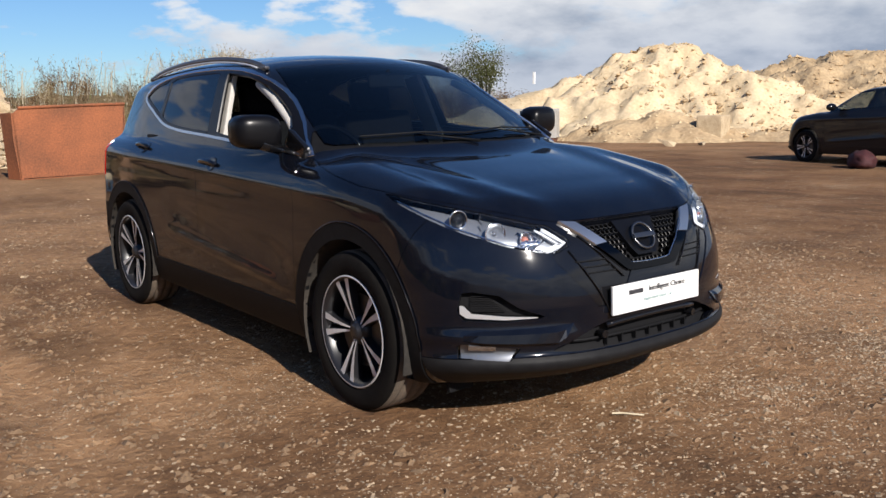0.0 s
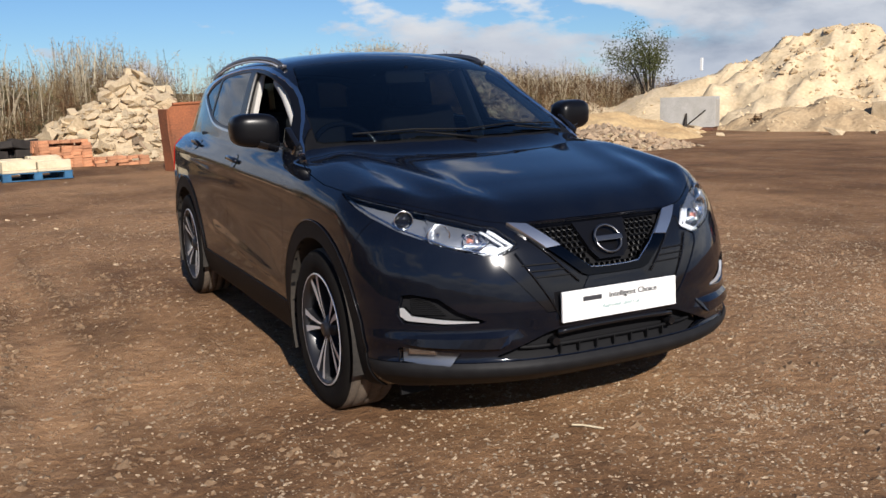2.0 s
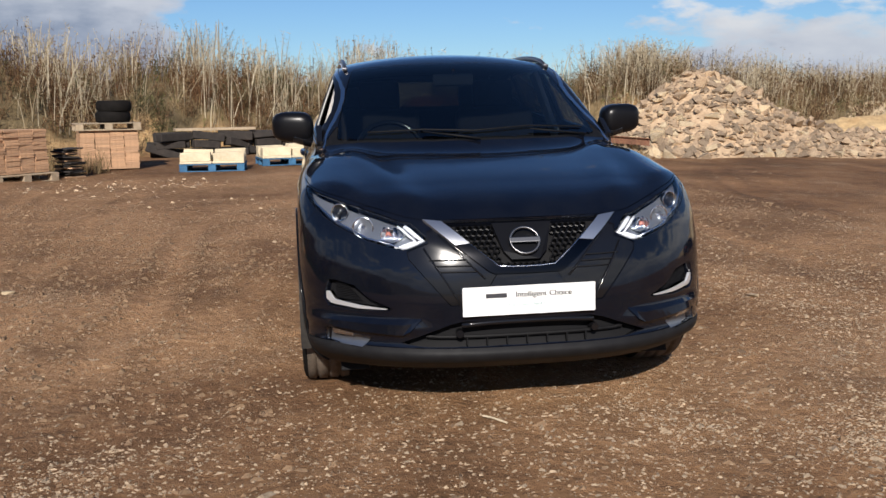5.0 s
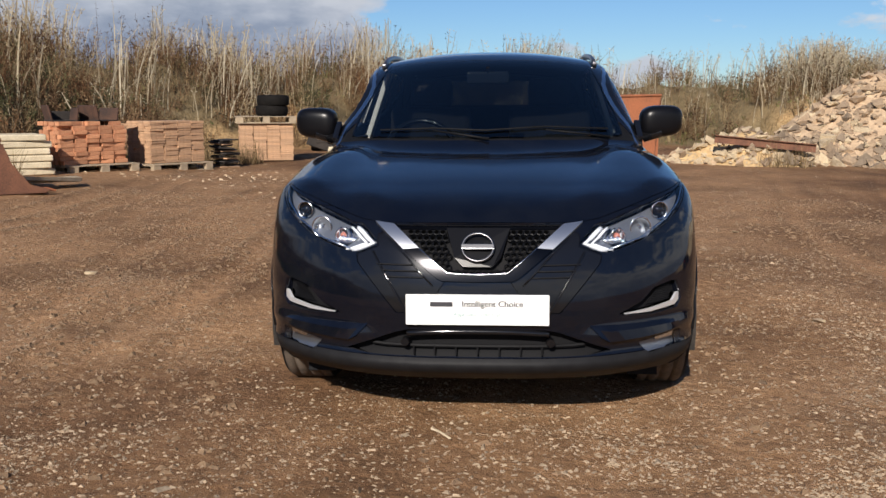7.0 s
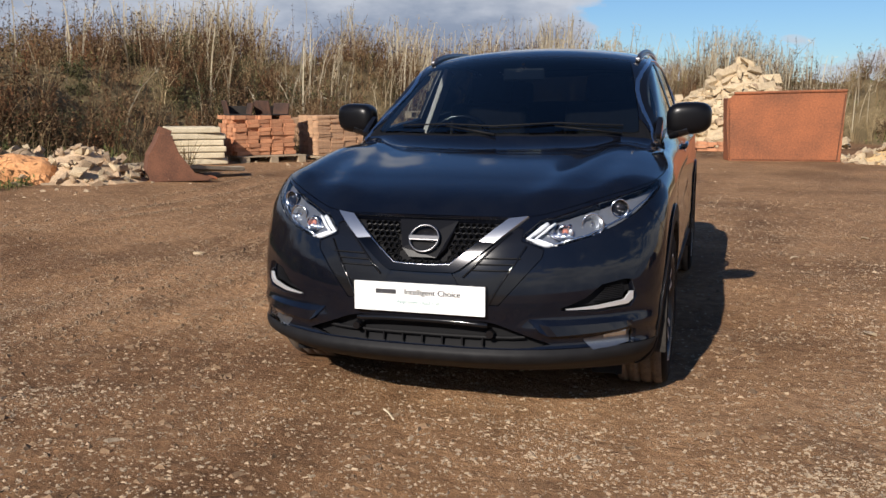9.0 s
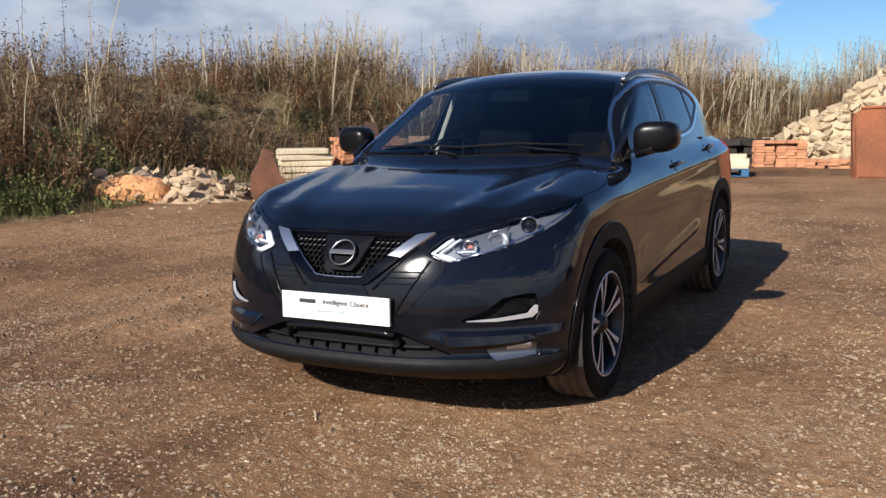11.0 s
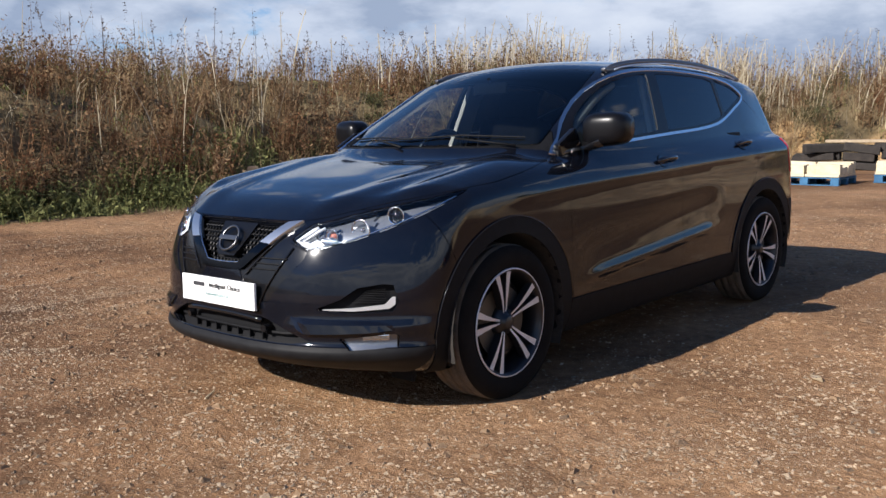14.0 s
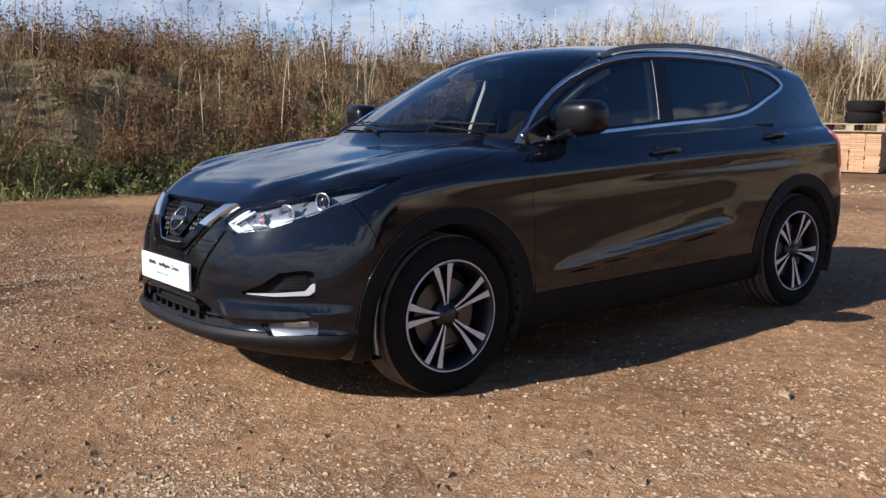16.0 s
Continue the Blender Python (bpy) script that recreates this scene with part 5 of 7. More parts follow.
def ground_material():
    m = mat("gravel_and_soil", (0.2, 0.14, 0.09), 0.95)
    nt, nd, ln, b = nodes_of(m)
    pos = nd.new("ShaderNodeNewGeometry").outputs["Position"]
    big, mid, fine, grit = (noise_node(nt, s, d, r, pos) for s, d, r in ((0.33, 5, 0.6), (1.9, 6, 0.65), (14, 6, 0.7), (70, 4, 0.7)))
    streak_map = nd.new("ShaderNodeMapping")
    streak_map.inputs["Rotation"].default_value = (0, 0, 0.06)
    streak_map.inputs["Scale"].default_value = (2.3, 0.35, 1.0)
    ln.new(pos, streak_map.inputs[0])
    streak = noise_node(nt, 1.3, 5, 0.6, streak_map.outputs[0])
    soil = ramp(nt, big.outputs["Fac"], (0.40, (0.095, 0.050, 0.023)), (0.5, (0.225, 0.133, 0.066)), (0.60, (0.42, 0.28, 0.153)))
    soil = mixed(nt, 0.45, soil, ramp(nt, mid.outputs["Fac"], (0.36, (0.060, 0.032, 0.015)), (0.50, (0.220, 0.130, 0.064)), (0.66, (0.38, 0.255, 0.143))))
    soil = mixed(nt, 0.38, soil, ramp(nt, streak.outputs["Fac"], (0.40, (0.090, 0.050, 0.023)), (0.6, (0.36, 0.235, 0.128))))
    soil = mixed(nt, 0.35, soil, ramp(nt, fine.outputs["Fac"], (0.33, (0.075, 0.042, 0.020)), (0.5, (0.22, 0.133, 0.066)), (0.70, (0.45, 0.32, 0.19))))
    # dry pale silt lies in drifts
    silt = nd.new("ShaderNodeAttribute")
    silt.attribute_name = "silt"
    soil = mixed(nt, silt.outputs["Fac"], soil, ramp(nt, fine.outputs["Fac"], (0.3, (0.24, 0.148, 0.078)), (0.5, (0.40, 0.268, 0.148)), (0.7, (0.52, 0.38, 0.235))))
    # trodden tracks are paler, the loose ridges beside them darker and damper
    track = nd.new("ShaderNodeAttribute")
    track.attribute_name = "track"
    soil = mixed(nt, 1.0, soil, ramp(nt, track.outputs["Fac"], (0.05, (0.66, 0.64, 0.62)), (0.5, (1, 1, 1)), (0.95, (1.2, 1.2, 1.2))), "MULTIPLY")
    # the yard is damper and darker in broad patches
    tone = noise_node(nt, 0.55, 4, 0.6, pos)
    soil = mixed(nt, 1.0, soil, ramp(nt, tone.outputs["Fac"], (0.36, (0.66, 0.63, 0.60)), (0.52, (1, 1, 1)), (0.66, (1.16, 1.17, 1.18))), "MULTIPLY")
    soil = mixed(nt, 1.0, soil, (0.785, 0.663, 0.59), "MULTIPLY")
    # chips of stone of three sizes, pale and dark, thick in some patches
    patch = noise_node(nt, 0.85, 5, 0.65, pos)
    chip_heights = []
    for scale, reach in ((34, 0.10), (62, 0.16), (110, 0.24)):
        v = add(nt, "ShaderNodeTexVoronoi", Scale=scale, Randomness=1.0)
        ln.new(pos, v.inputs["Vector"])
        sep = nd.new("ShaderNodeSeparateColor")
        ln.new(v.outputs["Color"], sep.inputs[0])
        total = v.outputs["Distance"]
        for sock, k in ((sep.outputs[0], 0.55), (patch.outputs["Fac"], -1.5)):
            ma = nd.new("ShaderNodeMath")
            ma.operation = "MULTIPLY_ADD"
            ln.new(sock, ma.inputs[0])
            ma.inputs[1].default_value = k
            ln.new(total, ma.inputs[2])
            total = ma.outputs[0]
        lift = nd.new("ShaderNodeMath")
        lift.inputs[1].default_value = 0.75
        ln.new(total, lift.inputs[0])
        chips = ramp(nt, lift.outputs[0], (reach, (1, 1, 1)), (reach + 0.07, (0, 0, 0)))
        tone = ramp(nt, sep.outputs[1], (0.1, (0.13, 0.083, 0.048)), (0.4, (0.29, 0.205, 0.125)), (0.75, (0.43, 0.325, 0.21)), (1.0, (0.60, 0.49, 0.35)))
        soil = mixed(nt, chips, soil, tone)
        chip_heights.append(chips)
    duff = ramp(nt, mid.outputs["Fac"], (0.3, (0.06, 0.045, 0.024)), (0.5, (0.16, 0.115, 0.06)), (0.68, (0.28, 0.21, 0.115)))
    duff = mixed(nt, 0.5, duff, ramp(nt, fine.outputs["Fac"], (0.3, (0.03, 0.026, 0.012)), (0.7, (0.22, 0.165, 0.085))))
    att = nd.new("ShaderNodeAttribute")
    att.attribute_name = "bank"
    bare = nd.new("ShaderNodeAttribute")
    bare.attribute_name = "bare"
    ochre = ramp(nt, fine.outputs["Fac"], (0.3, (0.26, 0.150, 0.065)), (0.5, (0.42, 0.27, 0.125)), (0.7, (0.56, 0.40, 0.21)))
    duff = mixed(nt, bare.outputs["Fac"], duff, ochre)
    ln.new(mixed(nt, att.outputs["Fac"], soil, duff), b.inputs["Base Color"])
    h = bumped(nt, mid.outputs["Fac"], 0.75, 0.06)
    h = bumped(nt, fine.outputs["Fac"], 0.9, 0.032, h)
    for chips, size in zip(chip_heights, (0.010, 0.007, 0.004)):
        h = bumped(nt, chips, 0.38, size, h)
    ln.new(bumped(nt, grit.outputs["Fac"], 0.32, 0.007, h), b.inputs["Normal"])
    b.inputs["Specular IOR Level"].default_value = 0.25
    return m


gme.materials.append(ground_material())
tagged(new("ground", gme), "brown stony dirt yard with a grassy bank round it", "ground", kind="structure")


# ---------- loose stones on the yard ----------
def many_stones(name, n, seed, material, place, sizes):
    """n little ridged chips of stone in one mesh."""
    rng = np.random.default_rng(seed)
    x, y = place(rng, n)
    r = sizes(rng, len(x))
    z = ground_z(x, y)
    base = np.array([(1, 0.7, -0.3), (-1, 0.7, -0.3), (-1, -0.7, -0.3), (1, -0.7, -0.3), (0.5, 0.05, 0.6), (-0.5, -0.05, 0.55)], float)
    v = base[None] * (1 + 0.5 * (rng.random((len(x), 6, 3)) - 0.5))
    v = v + 0.45 * (rng.random((len(x), 6, 3)) - 0.5)
    a = rng.random(len(x)) * 2 * np.pi
    ca, sa = np.cos(a)[:, None], np.sin(a)[:, None]
    stretch = 0.65 + 0.7 * rng.random((len(x), 3))
    stretch[:, 2] *= 0.75
    v = v * stretch[:, None] * r[:, None, None]
    v = np.stack([v[..., 0] * ca - v[..., 1] * sa, v[..., 0] * sa + v[..., 1] * ca, v[..., 2]], -1)
    v += np.stack([x, y, z + r * 0.12], -1)[:, None]
    tri = np.array([(0, 1, 5), (0, 5, 4), (1, 2, 5), (2, 3, 4), (2, 4, 5), (3, 0, 4)])
    f = (tri[None] + 6 * np.arange(len(x))[:, None, None]).reshape(-1, 3)
    me = bpy.data.meshes.new(name)
    me.from_pydata(v.reshape(-1, 3).tolist(), [], f.tolist())
    me.materials.append(material)
    return new(name, me)


def stone_place(rng, n):
    near = rng.random(n) < 0.62
    x = np.where(near, rng.normal(0.5, 2.3, n), rng.normal(0.3, 4.6, n))
    y = -3.6 + np.where(near, np.abs(rng.normal(0, 2.0, n)), np.abs(rng.normal(0, 6.0, n)))
    patch = wavy(x, y, 0.8, 6) + 0.7 * wavy(x, y, 2.3, 1)
    thin = 1 - 0.6 * smooth01((x - 1.7) / 0.8) * smooth01((1.0 - y) / 1.0)
    keep = (rng.random(n) < (0.20 + 0.80 * smooth01((patch + 0.05) / 0.9) ** 1.5) * thin) & (toe_distance(x, y)[0] < -0.1)
    keep &= ~((np.abs(np.abs(x) - 0.78) < 0.16) & ((np.abs(y) < 0.16) | (np.abs(y - WHEELBASE) < 0.16)))
    return x[keep], y[keep]


M_PEBBLE = grained("mixed_pebbles", (0.25, 0.172, 0.105), (0.58, 0.455, 0.315), 60, 0.9, 0.2, 300, vary=0.5)
tagged(many_stones("gravel", 270000, 3, M_PEBBLE, stone_place, lambda g, n: 0.003 + 0.0075 * g.random(n) ** 3), "pale and brown loose gravel scattered on dirt", "gravel", kind="stuff")
M_CLOD = grained("crumbled_soil", (0.09, 0.058, 0.034), (0.26, 0.172, 0.103), 30, 0.95, 0.4, 200, vary=0.5)


def clod_place(rng, n):
    """Crumbs of soil lie along the ridges between the tracks."""
    x, y = rng.uniform(-5.5, 4.5, n), -3.2 + 11 * rng.random(n) ** 1.5
    tone = rut_field(x, y)[1]
    patch = wavy(x, y, 0.7, 3) + 0.6 * wavy(x, y, 2.0, 5)
    keep = (rng.random(n) < 0.10 + 0.55 * smooth01(-tone * 1.6) + 0.35 * smooth01(patch)) & (toe_distance(x, y)[0] < -0.1)
    keep &= ~((np.abs(x) < 1.0) & (y > -0.8) & (y < 3.5))
    return x[keep], y[keep]


tagged(many_stones("soil_crumbs", 100000, 8, M_CLOD, clod_place, lambda g, n: 0.006 + 0.016 * g.random(n) ** 3), "brown crumbs of soil along the wheel tracks", "soil", kind="stuff")
tagged(many_stones("pebbles", 1300, 5, M_PEBBLE, stone_place, lambda g, n: 0.011 + 0.011 * g.random(n) ** 3), "small loose stones lying on the dirt", "stones", kind="stuff")


def edge_place(rng, n):
    """Rough stones strewn along the western and northern edge of the yard."""
    x, y = rng.uniform(-7.6, 9, n), rng.uniform(2.5, 17, n)
    d = toe_distance(x, y)[0]
    band = 0.5 * np.exp(-((y - 10.0) / 1.8) ** 2) * smooth01((1.5 - x) / 2) * smooth01(0.4 + wavy(x, y, 1.1, 9))
    keep = (d < 0) & (rng.random(n) < 0.002 + band + np.exp(-(d / 1.3) ** 2) * smooth01(0.3 + wavy(x, y, 0.9, 4)))
    return x[keep], y[keep]


tagged(many_stones("edge_stones", 26000, 15, M_PEBBLE, edge_place, lambda g, n: 0.009 + 0.026 * g.random(n) ** 4), "rough pale stones strewn along the yard's edge", "stones", kind="stuff")


# ---------- dry plants on the bank ----------
class Ribbons:
    """Gathers thin leaning strips and small leaves into one mesh."""

    def __init__(self):
        self.v, self.f, self.n = [], [], 0

    def strips(self, base, height, width, lean, azimuth, turn, taper=(1.0, 0.8, 0.45, 0.08)):
        m = len(base)
        k = len(taper)
        t = np.linspace(0, 1, k)
        out = np.zeros((m, k, 2, 3))
        dirx, diry = np.cos(azimuth), np.sin(azimuth)
        sx, sy = np.cos(turn), np.sin(turn)
        for i in range(k):
            bend = lean * height * t[i] ** 1.8
            c = base + np.stack([dirx * bend, diry * bend, height * t[i] * (1 - 0.25 * lean * t[i])], -1)
            w = 0.5 * width * taper[i]
            side = np.stack([sx * w, sy * w, 0 * w], -1)
            out[:, i, 0], out[:, i, 1] = c - side, c + side
        idx = self.n + np.arange(m * k * 2).reshape(m, k, 2)
        self.v.append(out.reshape(-1, 3))
        self.f.append(np.stack([idx[:, :-1, 0], idx[:, :-1, 1], idx[:, 1:, 1], idx[:, 1:, 0]], -1).reshape(-1, 4))
        self.n += m * k * 2
        return out.mean(2)

    def leaves(self, at, length, width, rng):
        m = len(at)
        a, e = rng.random(m) * 2 * np.pi, rng.normal(0.3, 0.6, m)
        d = np.stack([np.cos(a) * np.cos(e), np.sin(a) * np.cos(e), np.sin(e)], -1)
        s = np.cross(d, rng.normal(0, 1, (m, 3)))
        s /= np.linalg.norm(s, axis=1)[:, None] + 1e-9
        q = np.stack([at, at + d * (length * 0.5)[:, None] + s * (width * 0.5)[:, None], at + d * length[:, None], at + d * (length * 0.5)[:, None] - s * (width * 0.5)[:, None]], 1)
        idx = self.n + np.arange(m * 4).reshape(m, 4)
        self.v.append(q.reshape(-1, 3))
        self.f.append(idx)
        self.n += m * 4

    def mesh(self, name, material):
        v, f = np.concatenate(self.v), np.concatenate(self.f)
        me = bpy.data.meshes.new(name)
        me.vertices.add(len(v))
        me.vertices.foreach_set("co", v.reshape(-1).astype(np.float32))
        me.loops.add(f.size)
        me.loops.foreach_set("vertex_index", f.reshape(-1).astype(np.int32))
        me.polygons.add(len(f))
        me.polygons.foreach_set("loop_start", np.arange(0, f.size, 4, dtype=np.int32))
        me.update(calc_edges=True)
        me.materials.append(material)
        return new(name, me)


def plant_material(name, dark, light, rough=0.85, between=None):
    m = mat(name, light, rough)
    nt, nd, ln, b = nodes_of(m)
    geo = nd.new("ShaderNodeNewGeometry")
    n = noise_node(nt, 0.7, 3, 0.5, geo.outputs["Position"])
    blend = nd.new("ShaderNodeMath")
    blend.operation = "MULTIPLY_ADD"
    ln.new(geo.outputs["Random Per Island"], blend.inputs[0])
    blend.inputs[1].default_value = 0.42
    half = nd.new("ShaderNodeMath")
    half.operation = "MULTIPLY"
    half.inputs[1].default_value = 0.5
    ln.new(n.outputs["Fac"], half.inputs[0])
    ln.new(half.outputs[0], blend.inputs[2])
    stops = [(0.2, dark), (0.8, light)] if between is None else [(0.2, dark), (0.5, between), (0.8, light)]
    ln.new(ramp(nt, blend.outputs[0], *stops), b.inputs["Base Color"])
    # thin leaves let some light through
    tr = nd.new("ShaderNodeBsdfTranslucent")
    ln.new(b.inputs["Base Color"].links[0].from_socket, tr.inputs[0])
    mx = nd.new("ShaderNodeMixShader")
    mx.inputs[0].default_value = 0.3
    out = nd["Material Output"]
    ln.new(b.outputs[0], mx.inputs[1])
    ln.new(tr.outputs[0], mx.inputs[2])
    ln.new(mx.outputs[0], out.inputs[0])
    b.inputs["Specular IOR Level"].default_value = 0.15
    return m


M_STRAW = plant_material("straw_stalk", (0.30, 0.24, 0.15), (0.70, 0.62, 0.455))
M_BROWN = plant_material("brown_dead_weed", (0.062, 0.040, 0.023), (0.36, 0.255, 0.145), between=(0.18, 0.106, 0.056))
M_DRYGRASS = plant_material("dry_grass", (0.095, 0.065, 0.031), (0.37, 0.27, 0.145))
M_PLUME = plant_material("feathery_dry_grass", (0.20, 0.14, 0.07), (0.56, 0.45, 0.27))
M_DOCK = plant_material("red_brown_dock", (0.055, 0.028, 0.016), (0.27, 0.135, 0.065))
M_OLIVE = plant_material("olive_scrub", (0.036, 0.037, 0.018), (0.17, 0.16, 0.075))
M_SCRUB = plant_material("green_scrub_leaves", (0.055, 0.064, 0.024), (0.26, 0.265, 0.10))
M_SEED = plant_material("dark_seed_heads", (0.035, 0.024, 0.016), (0.17, 0.115, 0.07))
M_GREEN = plant_material("green_weed", (0.06, 0.072, 0.025), (0.33, 0.32, 0.125))
toe_pts = np.array(TOE, float)
toe_len = np.concatenate([[0], np.cumsum(np.hypot(*np.diff(toe_pts, axis=0).T))]) - 60.0


def bank_spot(s, d):
    """The place d metres behind the bank's foot, s along it."""
    x, y = np.interp(s, toe_len, toe_pts[:, 0]), np.interp(s, toe_len, toe_pts[:, 1])
    e = 0.8
    tx = np.interp(s + e, toe_len, toe_pts[:, 0]) - np.interp(s - e, toe_len, toe_pts[:, 0])
    ty = np.interp(s + e, toe_len, toe_pts[:, 1]) - np.interp(s - e, toe_len, toe_pts[:, 1])
    l = np.hypot(tx, ty) + 1e-9
    return x - ty / l * d, y + tx / l * d


def scatter(rng, n, d0, d1, s0=-8.0, s1=70.0, power=1.0, clump=0.0, seed=0):
    s = s0 + (s1 - s0) * rng.random(n)
    d = d0 + (d1 - d0) * rng.random(n) ** power
    x, y = bank_spot(s, d)
    if clump:
        keep = rng.random(n) < smooth01((wavy(x, y, 1.1, seed) + 0.75 * wavy(x, y, 2.9, seed + 2) + clump) / 1.2)
        x, y, s, d = x[keep], y[keep], s[keep], d[keep]
    real = toe_distance(x, y)[0] > d0 - 0.6
    x, y, s, d = x[real], y[real], s[real], d[real]
    return np.stack([x, y, ground_z(x, y) - 0.02], -1), s, d


rng = np.random.default_rng(11)
WIND = 0.6


def height_field(base, s, d):
    """Growth is lower on the western crest, and uneven everywhere."""
    west = 1 - smooth01((s - 9) / 6)
    return 1.12 * (1 - 0.13 * west * smooth01((d - 1.0) / 2.0)) * (1 - 0.15 * smooth01((s - 26) / 6)) * (1.0 + 0.20 * wavy(base[:, 0], base[:, 1], 0.9, 12) + 0.14 * wavy(base[:, 0], base[:, 1], 2.7, 4))


def along(mid, t):
    """Points a share t of the way up each strip."""
    k = mid.shape[1] - 1
    t = np.clip(t, 0, 0.999) * k
    i = t.astype(int)
    w = (t - i)[:, None]
    n = np.arange(len(mid))
    return mid[n, i] * (1 - w) + mid[n, i + 1] * w


# tall pale stalks, leaning and crossing, thickest on the northern crest
reeds = Ribbons()
base, s, d = scatter(rng, 9500, 0.7, 7.5, 9.0, 62.0, power=0.85, clump=0.35, seed=3)
keep = rng.random(len(s)) < 0.12 + 0.88 * smooth01((s - 11) / 5)
base, s, d = base[keep], s[keep], d[keep]
m = len(base)
tall = (0.84 + 0.70 * rng.random(m)) * height_field(base, s, d)
mid = reeds.strips(base, tall, 0.016 + 0.024 * rng.random(m) ** 2, np.abs(rng.normal(0.18, 0.22, m)), rng.normal(WIND, 1.5, m), rng.random(m) * 0.8 + 0.2, (1, 0.9, 0.7, 0.35))
for k in range(8):
    reeds.leaves(along(mid, 1 - 0.22 * rng.random(m)) + rng.normal(0, 0.02, (m, 3)), 0.04 + 0.09 * rng.random(m), 0.008 + 0.014 * rng.random(m), rng)
for k in range(2):
    reeds.leaves(along(mid, 0.3 + 0.5 * rng.random(m)), 0.10 + 0.20 * rng.random(m), 0.006 + 0.008 * rng.random(m), rng)
# a few grey dead stalks stand out of the western weeds
base, s, d = scatter(rng, 150, 0.5, 5.0, -8.0, 12.0)
m = len(base)
mid = reeds.strips(base, (0.8 + 0.7 * rng.random(m)) * height_field(base, s, d), 0.008 + 0.010 * rng.random(m), np.abs(rng.normal(0.25, 0.25, m)), rng.random(m) * 6.28, rng.random(m) * 3.14, (1, 0.9, 0.7, 0.3))
for k in range(3):
    reeds.strips(along(mid, 0.35 + 0.5 * rng.random(m)), 0.15 + 0.25 * rng.random(m), 0.005 + 0.004 * rng.random(m), 0.6 + 0.8 * rng.random(m), rng.random(m) * 6.28, rng.random(m) * 3.14, (1, 0.7, 0.3))
base, s, d = scatter(rng, 1500, 0.3, 7.0, 13.0, 62.0, power=1.0, clump=0.3, seed=6)
m = len(base)
reeds.strips(base + np.array([0, 0, 0.1]), 0.35 + 0.6 * rng.random(m), 0.008 + 0.010 * rng.random(m), 1.0 + 0.9 * rng.random(m), rng.random(m) * 6.28, rng.random(m) * 3.14, (1, 0.8, 0.5, 0.2))
tagged(reeds.mesh("dry_reeds", M_STRAW), "tall pale dry stalks standing on the bank", "reeds", kind="stuff")

# feathery dry grass in spreading tufts
plumes = Ribbons()
cbase, cs, cd = scatter(rng, 900, 0.2, 7.0, -8, 55, power=1.0, clump=0.5, seed=14)
keep = rng.random(len(cs)) < 0.35 + 0.65 * smooth01((cs - 9) / 4)
cbase, cs, cd = cbase[keep], cs[keep], cd[keep]
n = 26
own = np.repeat(np.arange(len(cbase)), n)
m = len(own)
a = rng.random(m) * 6.28
size = (0.55 + 0.6 * rng.random(len(cbase)))[own] * height_field(cbase, cs, cd)[own]
foot = cbase[own] + np.stack([np.cos(a), np.sin(a), 0 * a], -1) * (0.10 * rng.random(m))[:, None]
mid = plumes.strips(foot, size * (0.6 + 0.5 * rng.random(m)), 0.006 + 0.006 * rng.random(m), 0.15 + 0.55 * rng.random(m) ** 1.5, a + rng.normal(0, 0.5, m), rng.random(m) * 3.14, (1, 0.8, 0.5, 0.15))
for k in range(2):
    plumes.leaves(along(mid, 1 - 0.3 * rng.random(m)), 0.05 + 0.08 * rng.random(m), 0.008 + 0.010 * rng.random(m), rng)
tagged(plumes.mesh("grass_tufts", M_PLUME), "spreading tufts of feathery dry grass on the bank", "grass", kind="stuff")


def leafy_clumps(name, label, material, count, s0, s1, d0, d1, seed, stems, tall0, tall1, wide, leaf, per, clump=0.5):
    """Rounded bushy clumps: stems fan out from one foot, with small leaves and seed heads all the way up."""
    rb = Ribbons()
    cb, cs, cd = scatter(rng, count, d0, d1, s0, s1, power=1.0, clump=clump, seed=seed)
    own = np.repeat(np.arange(len(cb)), stems)
    m = len(own)
    a = rng.random(m) * 6.28
    size = (tall0 + (tall1 - tall0) * rng.random(len(cb)))[own] * height_field(cb, cs, cd)[own]
    foot = cb[own] + np.stack([np.cos(a), np.sin(a), 0 * a], -1) * (wide * 0.45 * rng.random(m) ** 0.7)[:, None]
    mid = rb.strips(foot, size * (0.45 + 0.6 * rng.random(m)), 0.007 + 0.006 * rng.random(m), 0.10 + 0.60 * rng.random(m) ** 1.6, a + rng.normal(0, 0.6, m), rng.random(m) * 3.14, (1, 0.9, 0.7, 0.3))
    for k in range(per):
        p = along(mid, 0.12 + 0.88 * rng.random(m) ** 0.8) + rng.normal(0, 0.03, (m, 3))
        rb.leaves(p, leaf * (0.5 + rng.random(m)), leaf * (0.22 + 0.35 * rng.random(m)), rng)
    tagged(rb.mesh(name, material), label, "weeds", kind="stuff")


leafy_clumps("dead_weeds", "brown dead leafy weeds covering the bank", M_BROWN, 1900, -8, 64, 0.1, 7.0, 9, 17, 0.55, 1.2, 0.42, 0.066, 8, 0.9)
leafy_clumps("red_brown_weeds", "reddish brown seeding dock plants on the bank", M_DOCK, 700, -8, 26, 0.1, 5.0, 21, 14, 0.5, 1.05, 0.30, 0.048, 15, 0.2)
leafy_clumps("olive_weeds", "dull olive green scrub on the bank", M_OLIVE, 760, -8, 50, 0.2, 5.5, 33, 15, 0.4, 0.9, 0.50, 0.060, 14, 0.15)
leafy_clumps("green_scrub", "leafy green scrub at the foot of the bank", M_SCRUB, 120, -8, 5.0, -0.2, 0.9, 41, 15, 0.22, 0.48, 0.55, 0.060, 16, 0.4)
